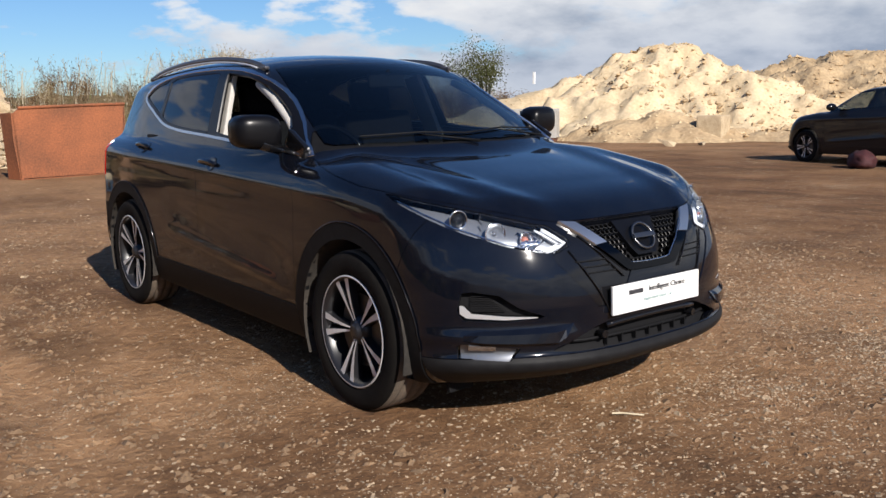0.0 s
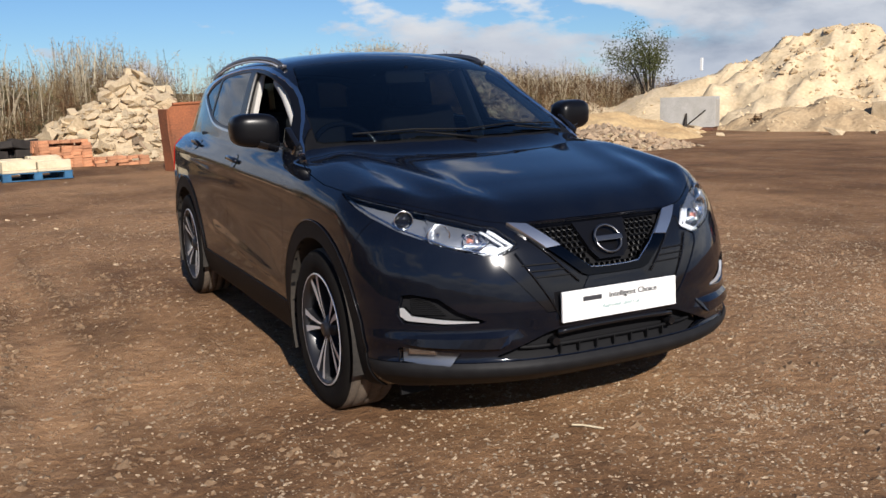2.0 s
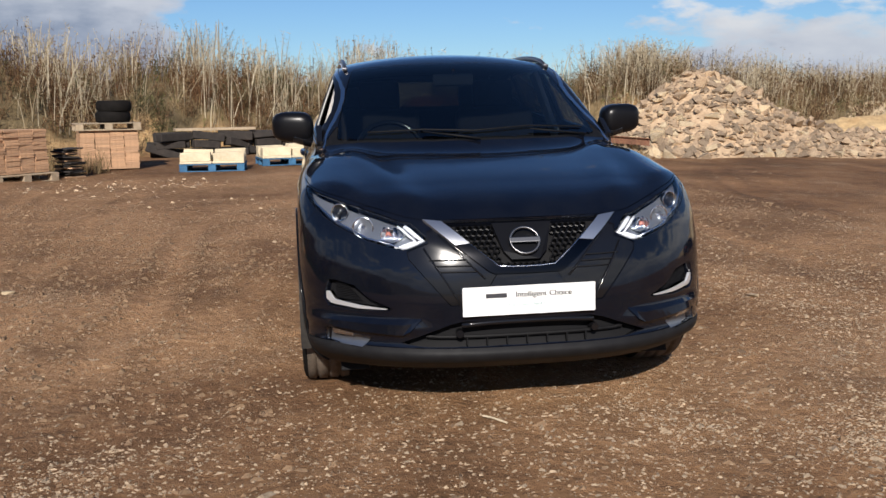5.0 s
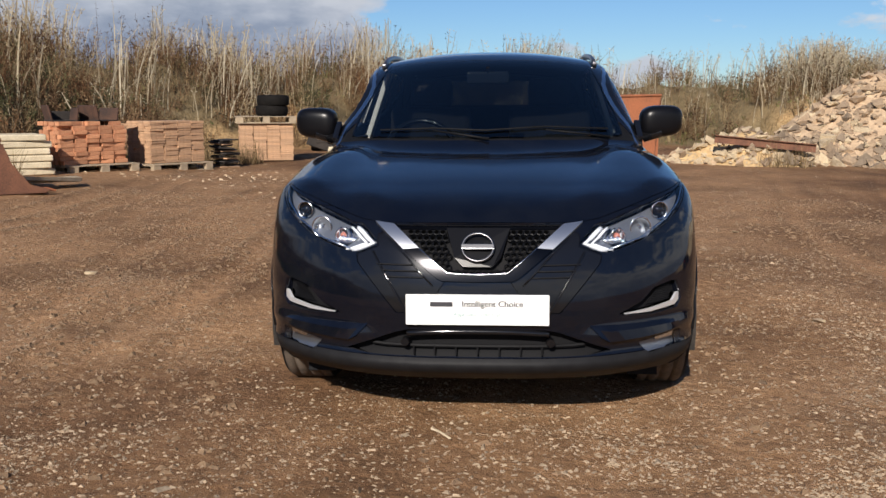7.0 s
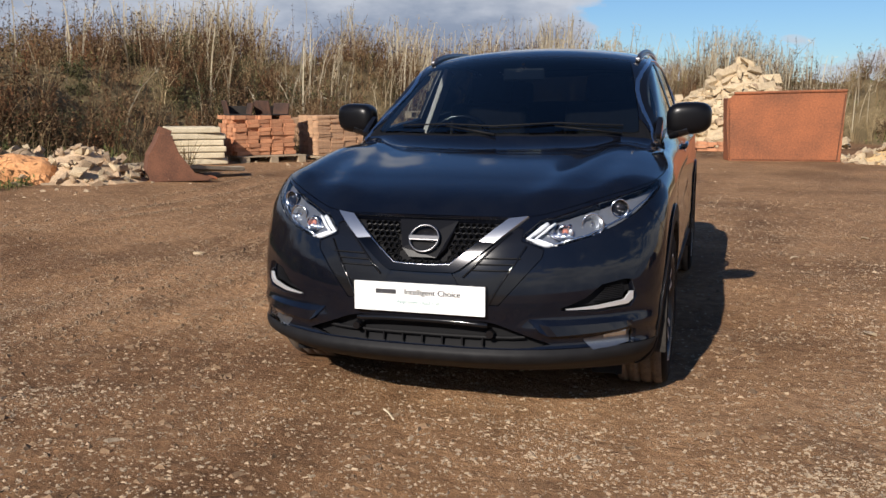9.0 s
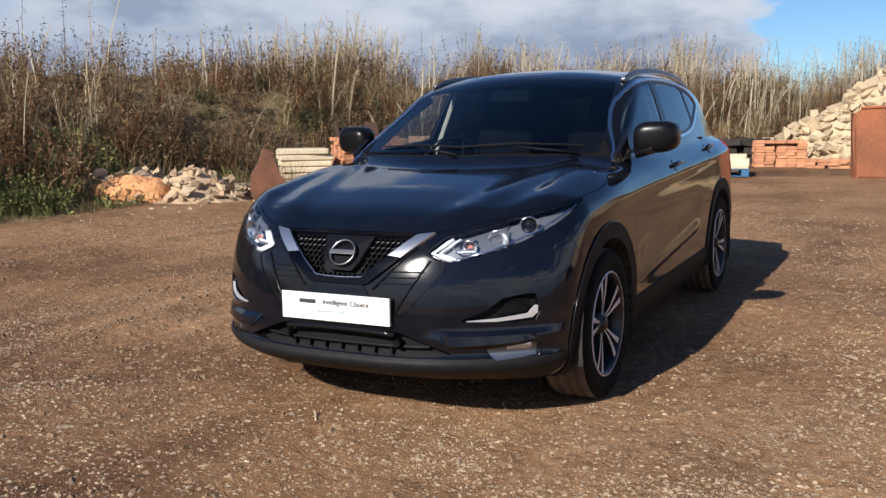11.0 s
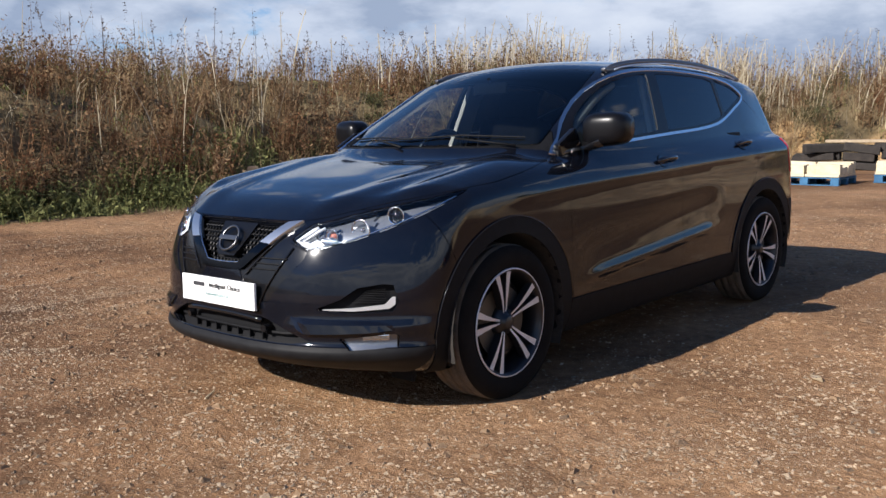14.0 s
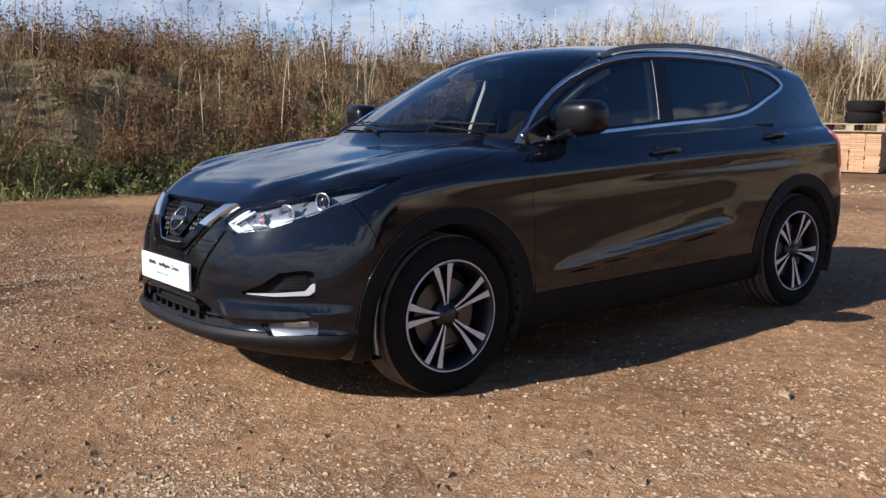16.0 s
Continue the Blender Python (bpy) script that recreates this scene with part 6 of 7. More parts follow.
leafy_clumps("far_weeds", "brown weeds on the far bank behind the sand", M_BROWN, 320, 44, 84, 0.0, 6.0, 51, 14, 0.7, 1.3, 0.6, 0.11, 7, 0.9)
# single dark seed stalks against the sky
spires = Ribbons()
base, s, d = scatter(rng, 2600, 1.5, 7.0, -8, 62, power=1.0, clump=0.3, seed=17)
m = len(base)
mid = spires.strips(base, (0.75 + 0.7 * rng.random(m)) * height_field(base, s, d), 0.007 + 0.006 * rng.random(m), np.abs(rng.normal(0.08, 0.12, m)), rng.random(m) * 6.28, rng.random(m) * 3.14, (1, 0.9, 0.8, 0.5))
for k in range(14):
    spires.leaves(along(mid, 1 - 0.38 * rng.random(m)) + rng.normal(0, 0.018, (m, 3)), 0.03 + 0.05 * rng.random(m), 0.012 + 0.016 * rng.random(m), rng)
tagged(spires.mesh("seed_stalks", M_SEED), "dark seed stalks standing up from the bank", "weeds", kind="stuff")
# dry grass between them
grass = Ribbons()
base, s, d = scatter(rng, 48000, -0.2, 9.0, power=0.9, clump=0.9, seed=5)
m = len(base)
grass.strips(base, (0.20 + 0.55 * rng.random(m) ** 1.5) * height_field(base, s, d), 0.008 + 0.010 * rng.random(m), np.abs(rng.normal(0.45, 0.3, m)), rng.normal(WIND, 1.8, m), rng.random(m) * 3.14, (1, 0.7, 0.15))
for cx, cy, r, n in ((-5.75, 13.55, 0.55, 420), (-5.0, 13.25, 0.4, 220), (-6.5, 12.7, 0.6, 420), (-7.0, 7.5, 0.6, 320), (-6.6, 11.0, 0.5, 200), (5.4, 13.6, 0.5, 160)):
    a, rr = rng.random(n) * 6.28, r * np.sqrt(rng.random(n))
    x, y = cx + rr * np.cos(a), cy + rr * np.sin(a)
    grass.strips(np.stack([x, y, ground_z(x, y) - 0.01], -1), 0.15 + 0.45 * rng.random(n) ** 1.4, 0.007 + 0.009 * rng.random(n), np.abs(rng.normal(0.35, 0.3, n)), rng.random(n) * 6.28, rng.random(n) * 3.14, (1, 0.7, 0.15))
tagged(grass.mesh("dry_grass", M_DRYGRASS), "matted dry yellow grass on the bank", "grass", kind="stuff")
# green growth along the foot
green = Ribbons()
base, s, d = scatter(rng, 6500, -0.6, 1.3, -8, 8, 1.0, clump=0.45, seed=1)
base2, s2, d2 = scatter(rng, 2600, 0.0, 7.0, 0, 60, 1.0, clump=0.0, seed=8)
base = np.concatenate([base, base2])
m = len(base)
tall = (0.07 + 0.34 * rng.random(m) ** 1.9) * (0.95 + 0.45 * wavy(base[:, 0], base[:, 1], 1.9, 3))
mid = green.strips(base, tall, 0.010 + 0.008 * rng.random(m), np.abs(rng.normal(0.3, 0.2, m)), rng.random(m) * 6.28, rng.random(m) * 3.14, (1, 0.8, 0.3))
blade, sb, db = scatter(rng, 9000, -0.7, 1.4, -8, 8, 1.0, clump=0.5, seed=2)
nb = len(blade)
green.strips(blade, 0.06 + 0.22 * rng.random(nb) ** 1.5, 0.006 + 0.006 * rng.random(nb), np.abs(rng.normal(0.5, 0.3, nb)), rng.random(nb) * 6.28, rng.random(nb) * 3.14, (1, 0.7, 0.15))
for k in range(5):
    w = rng.random(m)[:, None]
    p = np.where(rng.random(m)[:, None] < 0.5, mid[:, 0] * (1 - w) + mid[:, 1] * w, mid[:, 1] * (1 - w) + mid[:, 2] * w)
    green.leaves(p, 0.04 + 0.07 * rng.random(m), 0.018 + 0.024 * rng.random(m), rng)
tagged(green.mesh("green_weeds", M_GREEN), "low green weeds along the foot of the bank", "weeds", kind="stuff")


# ---------- stone, sand and stacks along the edge of the yard ----------
M_CREAM = grained("cream_stone", (0.37, 0.28, 0.17), (0.60, 0.49, 0.335), 5, 0.9, 0.4, 40, distance=0.03, vary=0.3)
M_RUBBLE = grained("pinkish_rubble", (0.28, 0.195, 0.125), (0.52, 0.40, 0.275), 5, 0.9, 0.4, 40, distance=0.03, vary=0.55)
M_SAND = grained("pale_sand", (0.48, 0.36, 0.21), (0.66, 0.53, 0.345), 0.9, 0.95, 0.5, 9, distance=0.08)
M_OCHRE = grained("ochre_sand", (0.38, 0.24, 0.11), (0.60, 0.43, 0.22), 1.2, 0.95, 0.5, 9, distance=0.08)
M_EARTH = grained("stony_earth", (0.29, 0.20, 0.11), (0.54, 0.40, 0.235), 1.6, 0.95, 0.7, 9, distance=0.15)
M_RUST = grained("rusty_steel", (0.12, 0.050, 0.026), (0.38, 0.125, 0.048), 1.1, 0.75, 0.25, 30, metal=0.1, distance=0.01)
M_RUSTDARK = grained("dark_rust", (0.07, 0.03, 0.018), (0.20, 0.085, 0.045), 4, 0.8, 0.4, 40, distance=0.01)
M_BRICK = grained("orange_brick", (0.40, 0.17, 0.085), (0.62, 0.31, 0.17), 9, 0.9, 0.3, 90, distance=0.005, vary=0.45)
M_TILE = grained("tan_clay_tile", (0.36, 0.21, 0.12), (0.56, 0.36, 0.22), 9, 0.9, 0.3, 90, distance=0.005, vary=0.35)
M_BLUE = grained("blue_pallet_paint", (0.012, 0.062, 0.14), (0.04, 0.15, 0.28), 6, 0.7, 0.3, 60, distance=0.004)
M_WOOD = grained("weathered_wood", (0.26, 0.20, 0.13), (0.46, 0.37, 0.26), 8, 0.85, 0.3, 70, distance=0.004, vary=0.3)
M_PALEWOOD = grained("pale_slab_stone", (0.50, 0.42, 0.28), (0.70, 0.61, 0.44), 6, 0.85, 0.3, 60, distance=0.006, vary=0.25)
M_CHAR = grained("dark_timber", (0.012, 0.010, 0.009), (0.042, 0.034, 0.029), 6, 0.85, 0.4, 50, distance=0.01, vary=0.4)
M_CHARRUST = grained("sooty_rust", (0.018, 0.012, 0.010), (0.085, 0.040, 0.024), 7, 0.85, 0.4, 50, distance=0.01)
M_GREYSTEEL = grained("grey_galvanised_steel", (0.36, 0.35, 0.32), (0.52, 0.51, 0.48), 2.5, 0.6, 0.15, 40, metal=0.3, distance=0.006)
M_ORANGE = grained("ochre_stone", (0.50, 0.21, 0.075), (0.72, 0.37, 0.165), 6, 0.9, 0.5, 40, distance=0.02)
M_WHITE = grained("white_paint", (0.70, 0.70, 0.68), (0.82, 0.82, 0.80), 8, 0.6, 0.1, 60, distance=0.003)


def gz(x, y):
    return float(ground_z(np.array([x]), np.array([y]))[0])


def rock_mesh(name, seed, material, flat=0.6, points=13):
    g = random.Random(seed)
    bm = bmesh.new()
    for _ in range(points):
        v = Vector((g.uniform(-1, 1), g.uniform(-1, 1), g.uniform(-1, 1)))
        v = Vector([math.copysign(abs(c) ** 0.6, c) for c in v])
        bm.verts.new((v.x * g.uniform(0.85, 1.1), v.y * 0.75 * g.uniform(0.85, 1.1), v.z * flat * g.uniform(0.85, 1.1)))
    hull = bmesh.ops.convex_hull(bm, input=list(bm.verts))
    bmesh.ops.delete(bm, geom=list({v for v in hull["geom_interior"] + hull["geom_unused"] if isinstance(v, bmesh.types.BMVert)}), context="VERTS")
    me = bpy.data.meshes.new(name)
    bm.to_mesh(me)
    bm.free()
    me.materials.append(material)
    return me


ROCKS = {m: [rock_mesh("rock", 100 + k, m, 0.45 + 0.06 * (k % 4)) for k in range(7)] for m in (M_CREAM, M_RUBBLE)}


def heap(name, label, category, x, y, rx, ry, turn, h, material, seed, rough=0.08, power=1.25, cells=44, kind="", gully=0.0):
    """A mound on the ground: its height falls off from the middle."""
    g = random.Random(seed)
    ph = [g.uniform(0, 6) for _ in range(4)]
    u = np.linspace(-1.25, 1.25, cells)
    U, V = np.meshgrid(u, u, indexing="ij")
    r = np.hypot(U, V) * (1 + 0.10 * np.sin(3 * np.arctan2(V, U) + ph[0]) + 0.06 * np.sin(5 * np.arctan2(V, U) + ph[1]))
    c, s = math.cos(radians(turn)), math.sin(radians(turn))
    X, Y = x + c * U * rx - s * V * ry, y + s * U * rx + c * V * ry
    top = h * np.clip(1 - r, 0, 1) ** power
    top = top * (1 + rough * wavy(X, Y, 1.9, ph[2])) + rough * 0.5 * h * wavy(X, Y, 4.5, ph[3]) * smooth01((1.15 - r) / 0.5) * 0.5
    if gully:
        # rain has cut it into ribs and left a broken crest
        rib = np.array([noise.ridged_multi_fractal(Vector((3.2 * a / max(rr, 0.25), 3.2 * b / max(rr, 0.25), 1.1 * rr + seed)), 0.9, 2.1, 4, 1.0, 2.0) for a, b, rr in zip(U.ravel(), V.ravel(), r.ravel())]).reshape(r.shape)
        lump = np.array([noise.fractal(Vector((a * rx * 0.8, b * ry * 0.8, seed)), 0.8, 2.1, 5) for a, b in zip(U.ravel(), V.ravel())]).reshape(r.shape)
        top = top + gully * h * ((rib - rib.mean()) * 0.10 + lump * 0.16) * smooth01((1.05 - r) / 0.3)
        top = np.minimum(top, 0.9 * h + 0.4 * (top - 0.9 * h))
    Z = ground_z(X, Y) + np.where(r < 1.1, np.maximum(top, 0.0), 0) - 0.04 - 0.3 * smooth01((r - 1.0) / 0.2)
    idx = np.arange(cells * cells).reshape(cells, cells)
    me = bpy.data.meshes.new(name)
    me.from_pydata(np.stack([X, Y, Z], -1).reshape(-1, 3).tolist(), [], np.stack([idx[:-1, :-1], idx[1:, :-1], idx[1:, 1:], idx[:-1, 1:]], -1).reshape(-1, 4).tolist())
    me.shade_smooth()
    me.materials.append(material)
    ob = tagged(new(name, me), label, category, kind=kind)

    def z_at(a, b):
        i, j = (int(np.clip(round((w + 1.25) / 2.5 * (cells - 1)), 0, cells - 1)) for w in (a, b))
        return X[i, j], Y[i, j], Z[i, j]
    return ob, z_at


def rocks_on(owner, z_at, count, size, material, seed, where=lambda a, b: True, spread_r=1.05):
    g = random.Random(seed)
    made = 0
    while made < count:
        a, b = g.uniform(-1.15, 1.15), g.uniform(-1.15, 1.15)
        if math.hypot(a, b) > spread_r or not where(a, b):
            continue
        x, y, z = z_at(a, b)
        k = size[0] + (size[1] - size[0]) * g.random() ** 2
        ob = new("stone", g.choice(ROCKS[material]))
        ob.parent = owner
        ob.matrix_basis = Matrix.LocRotScale((x + g.uniform(-0.1, 0.1), y + g.uniform(-0.1, 0.1), z + k * g.uniform(0.0, 0.4)), Euler((g.gauss(0, 0.45), g.gauss(0, 0.45), g.uniform(0, 6.3))), (k, k * g.uniform(0.7, 1.1), k * g.uniform(0.7, 1.2)))
        made += 1


def pile(name, label, x, y, rx, ry, turn, h, layers, seed, earth=M_RUBBLE, power=1.1):
    ob, z_at = heap(name, label, "rubble", x, y, rx, ry, turn, h, earth, seed, 0.10, power, 36)
    for k, (count, size, material, where) in enumerate(layers):
        rocks_on(ob, z_at, count, size, material, seed * 7 + k, where)
    return ob


everywhere = lambda a, b: True
pile("stone_mound", "pile of large pale cream building stones", 1.3, 20.6, 2.7, 2.2, 8, 2.15,
     [(330, (0.11, 0.29), M_CREAM, lambda a, b: a + 0.6 * b < 0.55), (170, (0.08, 0.19), M_RUBBLE, lambda a, b: a - b > 0.35)], 4, M_CREAM)
pile("rubble_mound", "tall heap of broken pinkish brick and stone rubble", 8.2, 16.3, 3.1, 2.8, -20, 2.05,
     [(330, (0.08, 0.20), M_RUBBLE, everywhere), (170, (0.07, 0.22), M_CREAM, everywhere)], 6)
pile("rubble_mound", "low spread of broken pinkish stone rubble", 10.7, 13.7, 2.6, 1.3, -12, 0.6,
     [(240, (0.04, 0.12), M_RUBBLE, everywhere), (90, (0.04, 0.14), M_CREAM, everywhere)], 7)
pile("rubble_mound", "low bank of pale stones and earth beside rusty steel", 5.0, 14.9, 1.7, 1.3, -15, 0.75,
     [(170, (0.05, 0.17), M_CREAM, everywhere), (140, (0.05, 0.14), M_RUBBLE, everywhere)], 8, M_OCHRE)
pile("stone_mound", "small heap of rough pink stone blocks at the bank's foot", -6.9, 5.85, 1.0, 0.75, 60, 0.5,
     [(90, (0.06, 0.13), M_RUBBLE, everywhere), (60, (0.05, 0.12), M_CREAM, everywhere)], 9)
pile("stone_mound", "rough stones heaped behind an orange boulder", -7.6, 5.6, 0.8, 0.65, 70, 0.45,
     [(60, (0.06, 0.13), M_RUBBLE, everywhere), (40, (0.05, 0.13), M_CREAM, everywhere)], 10)
bm = bmesh.new()
bmesh.ops.create_icosphere(bm, subdivisions=4, radius=1.0)
for v in bm.verts:
    p = v.co.normalized()
    v.co = Vector((p.x * 0.62, p.y * 0.30, max(p.z, -0.3) * 0.33)) * (1 + 0.16 * noise.noise(p * 1.9) + 0.07 * noise.noise(p * 5.0))
boulder = finish("boulder", bm, M_ORANGE)
boulder.matrix_world = pose(-7.35, 5.15, gz(-7.35, 5.15) + 0.03, 0, 4, 35) @ Matrix.Diagonal((0.95, 0.95, 1.0, 1))
tagged(boulder, "ochre orange boulder at the foot of the bank", "boulder")

# sand and earth heaps far across the yard
sand, sand_z = heap("sand_mound", "high heap of pale yellow sand", "sand heap", 25.6, 19.6, 7.4, 5.8, 125, 3.7, M_SAND, 12, 0.06, 1.0, 120, gully=0.7)
heap("sand_mound", "long low apron of pale sand", "sand heap", 22.6, 23.0, 6.2, 3.8, 125, 2.1, M_SAND, 13, 0.10, 1.1, 44)
heap("earth_mound", "long high heap of stony yellow earth", "earth heap", 36.5, 17.5, 12.5, 6.5, 118, 3.6, M_EARTH, 14, 0.08, 0.8, 120, gully=0.8)
heap("earth_mound", "low grey brown heap of stony earth", "earth heap", 21.2, 16.2, 3.4, 1.7, 125, 1.05, M_EARTH, 15, 0.16, 0.9, 60, gully=1.0)
heap("earth_mound", "low stony earth heap at the yard's edge", "earth heap", 24.4, 12.4, 3.2, 1.5, 118, 0.7, M_EARTH, 16, 0.16, 0.9, 40)
heap("sand_mound", "sandy slope behind broken rubble", "sand heap", 13.4, 17.6, 4.6, 2.2, 8, 0.85, M_OCHRE, 17, 0.12, 0.9, 60, gully=1.0)


def clods(name, label, cx, cy, reach, n, seed, sizes, material):
    """Lumps strewn over the heaps round a place, as one mesh laid on whatever is there."""
    rng = np.random.default_rng(seed)
    bpy.context.view_layer.update()
    dg = bpy.context.evaluated_depsgraph_get()
    pos = []
    for _ in range(n):
        a, r = rng.uniform(0, 6.283), reach * math.sqrt(rng.random())
        hit, p, nor, _i, ob, _m = scene.ray_cast(dg, Vector((cx + r * math.cos(a), cy + r * math.sin(a), 12)), Vector((0, 0, -1)))
        if hit and "mound" in ob.name:
            pos.append(p)
    pos = np.array(pos)
    m = len(pos)
    base = np.array([(1, 0, 0), (0, 1, 0), (-1, 0, 0), (0, -1, 0), (0.1, 0.1, 0.8), (0, 0, -0.6)], float)
    rad = sizes[0] + (sizes[1] - sizes[0]) * rng.random(m) ** 3
    v = (base[None] + 0.75 * (rng.random((m, 6, 3)) - 0.5)) * rad[:, None, None] + pos[:, None]
    tri = np.array([(0, 1, 4), (1, 2, 4), (2, 3, 4), (3, 0, 4), (1, 0, 5), (2, 1, 5), (3, 2, 5), (0, 3, 5)])
    me = bpy.data.meshes.new(name)
    me.from_pydata(v.reshape(-1, 3).tolist(), [], (tri[None] + 6 * np.arange(m)[:, None, None]).reshape(-1, 3).tolist())
    me.materials.append(material)
    tagged(new(name, me), label, "stones", kind="stuff")


clods("rubble", "broken brick and stone covering the tall rubble heap", 8.2, 16.3, 3.7, 5200, 21, (0.035, 0.17), M_RUBBLE)
clods("rubble", "small broken stone on the low rubble spread", 10.7, 13.7, 2.9, 3200, 22, (0.025, 0.12), M_RUBBLE)
clods("rubble", "small pale stones on the bank beside rusty steel", 5.0, 14.9, 2.0, 2000, 23, (0.025, 0.12), M_CREAM)
clods("rubble", "pale stone pieces between the building stones", 1.3, 20.6, 2.9, 2600, 24, (0.04, 0.20), M_CREAM)
clods("clods", "clods and small stones strewn on the earth heap", 36, 17.5, 14, 10000, 5, (0.03, 0.15), M_EARTH)
clods("clods", "clods strewn over the sand heaps", 23.5, 18.5, 8.5, 4200, 6, (0.015, 0.085), M_SAND)
g = random.Random(31)
for k in range(14):
    a = g.uniform(0, 6.28)
    r = g.uniform(0.9, 1.3)
    x, y = 20.5 + 4.5 * math.cos(a) * r, 16.0 + 3.0 * math.sin(a) * r
    ob = new("stone_block", g.choice(ROCKS[M_CREAM]))
    s = g.uniform(0.12, 0.34)
    ob.matrix_world = Matrix.LocRotScale((x, y, gz(x, y) + s * 0.25), Euler((g.gauss(0, 0.3), g.gauss(0, 0.3), g.uniform(0, 6))), (s, s, s))
    tagged(ob, "loose pale stone block lying by the sand", "stone", "blocks by the sand")


def plate_box(parent, name, size, m, material, bevel=0.006, label=""):
    bm = bmesh.new()
    box(bm, size, m, bevel, 1)
    return part(name, bm, material, parent, label)


# rusty steel skip standing on its base, open behind
skip = tagged(new("steel_skip"), "open rusty orange steel skip on the dirt", "skip")
skip.matrix_world = pose(2.17, 14.65, gz(2.17, 14.65) - 0.02, 0, 0, 11)
L, H, D, T = 2.18, 1.34, 0.5, 0.035
bm = bmesh.new()
outline = [(-L / 2 + 0.06, 0.0), (L / 2 - 0.035, 0.0), (L / 2, H + 0.03), (0.0, H), (-L / 2 + 0.12, H - 0.04), (-L / 2 - 0.02, H - 0.16), (-L / 2 - 0.02, 0.75)]
ff = [bm.verts.new((x, 0, z)) for x, z in outline]
fb = [bm.verts.new((x, T, z)) for x, z in outline]
bm.faces.new(ff)
bm.faces.new(fb[::-1])
for k in range(len(ff)):
    bm.faces.new((ff[k], fb[k], fb[(k + 1) % len(ff)], ff[(k + 1) % len(ff)]))
bmesh.ops.recalc_face_normals(bm, faces=bm.faces)
part("front_plate", bm, M_RUST, skip)
plate_box(skip, "end_plate", (T, D, H - 0.05), pose(L / 2 - 0.06, D / 2, H / 2, 0, 4, 0), M_RUSTDARK)
plate_box(skip, "end_plate", (T, D, H - 0.14), pose(-L / 2 + 0.04, D / 2, H / 2 - 0.05, 0, -3, 0), M_RUST)
plate_box(skip, "base_plate", (L - 0.2, D, T), pose(0, D / 2, 0.04), M_RUSTDARK)
plate_box(skip, "back_plate", (L - 0.1, T, H - 0.3), pose(0, D, (H - 0.3) / 2 + 0.03), M_RUSTDARK)
bm = bmesh.new()
tube(bm, [(-L / 2 + 0.1, -0.005, H - 0.03), (0, -0.005, H + 0.005), (L / 2, -0.005, H + 0.035)], 0.028, 8)
part("rim_bar", bm, M_RUST, skip)

# grey steel tipping bin on timbers
bin_ = tagged(new("tipping_bin"), "grey steel tipping bin resting on timbers", "bin")
bin_.matrix_world = pose(18.4, 19.3, gz(18.4, 19.3), 0, 0, -52) @ Matrix.Diagonal((0.80, 0.80, 0.92, 1))
for name, size, m in (("side", (2.15, 0.05, 1.05), pose(0, -0.55, 0.66, 3, 0, 0)), ("side", (2.15, 0.05, 1.05), pose(0, 0.55, 0.66, -3, 0, 0)),
                      ("end", (0.05, 1.1, 1.05), pose(-1.06, 0, 0.66)), ("end", (0.05, 1.1, 0.95), pose(1.06, 0, 0.62)), ("floor", (2.1, 1.1, 0.05), pose(0, 0, 0.16))):
    plate_box(bin_, name, size, m, M_GREYSTEEL)
bm = bmesh.new()
tube(bm, [(-0.05, -0.60, 0.18), (0.72, -0.62, 0.72)], 0.025, 6)
part("strut", bm, M_CHAR, bin_)
bm = bmesh.new()
tube(bm, [(-0.08, -0.61, 0.16), (-0.02, -0.62, 0.62)], 0.05, 6, radii=[0.09, 0.03])
part("hinge", bm, M_CHAR, bin_)
for x in (-0.8, 0.75):
    plate_box(bin_, "bearer", (0.5, 1.3, 0.12), pose(x, 0, 0.06), M_RUSTDARK)


def pallet(x, y, turn, material, label, z=None, category="pallet", group=""):
    ob = tagged(new("pallet"), label, category, group)
    ob.matrix_world = pose(x, y, gz(x, y) if z is None else z, 0, 0, turn)
    for by in (-0.45, 0.0, 0.45):
        for bx in (-0.52, 0.0, 0.52):
            plate_box(ob, "block", (0.14, 0.10, 0.09), pose(bx, by, 0.062), material, 0.004)
        plate_box(ob, "bottom_board", (1.2, 0.10, 0.018), pose(0, by, 0.009), material, 0.003)
    for bx in (-0.52, 0.0, 0.52):
        plate_box(ob, "bearer", (0.14, 1.0, 0.018), pose(bx, 0, 0.116), material, 0.003)
    for k in range(7):
        plate_box(ob, "board", (1.2, 0.11, 0.018), pose(0, -0.445 + 0.148 * k, 0.134), material, 0.003)
    return ob


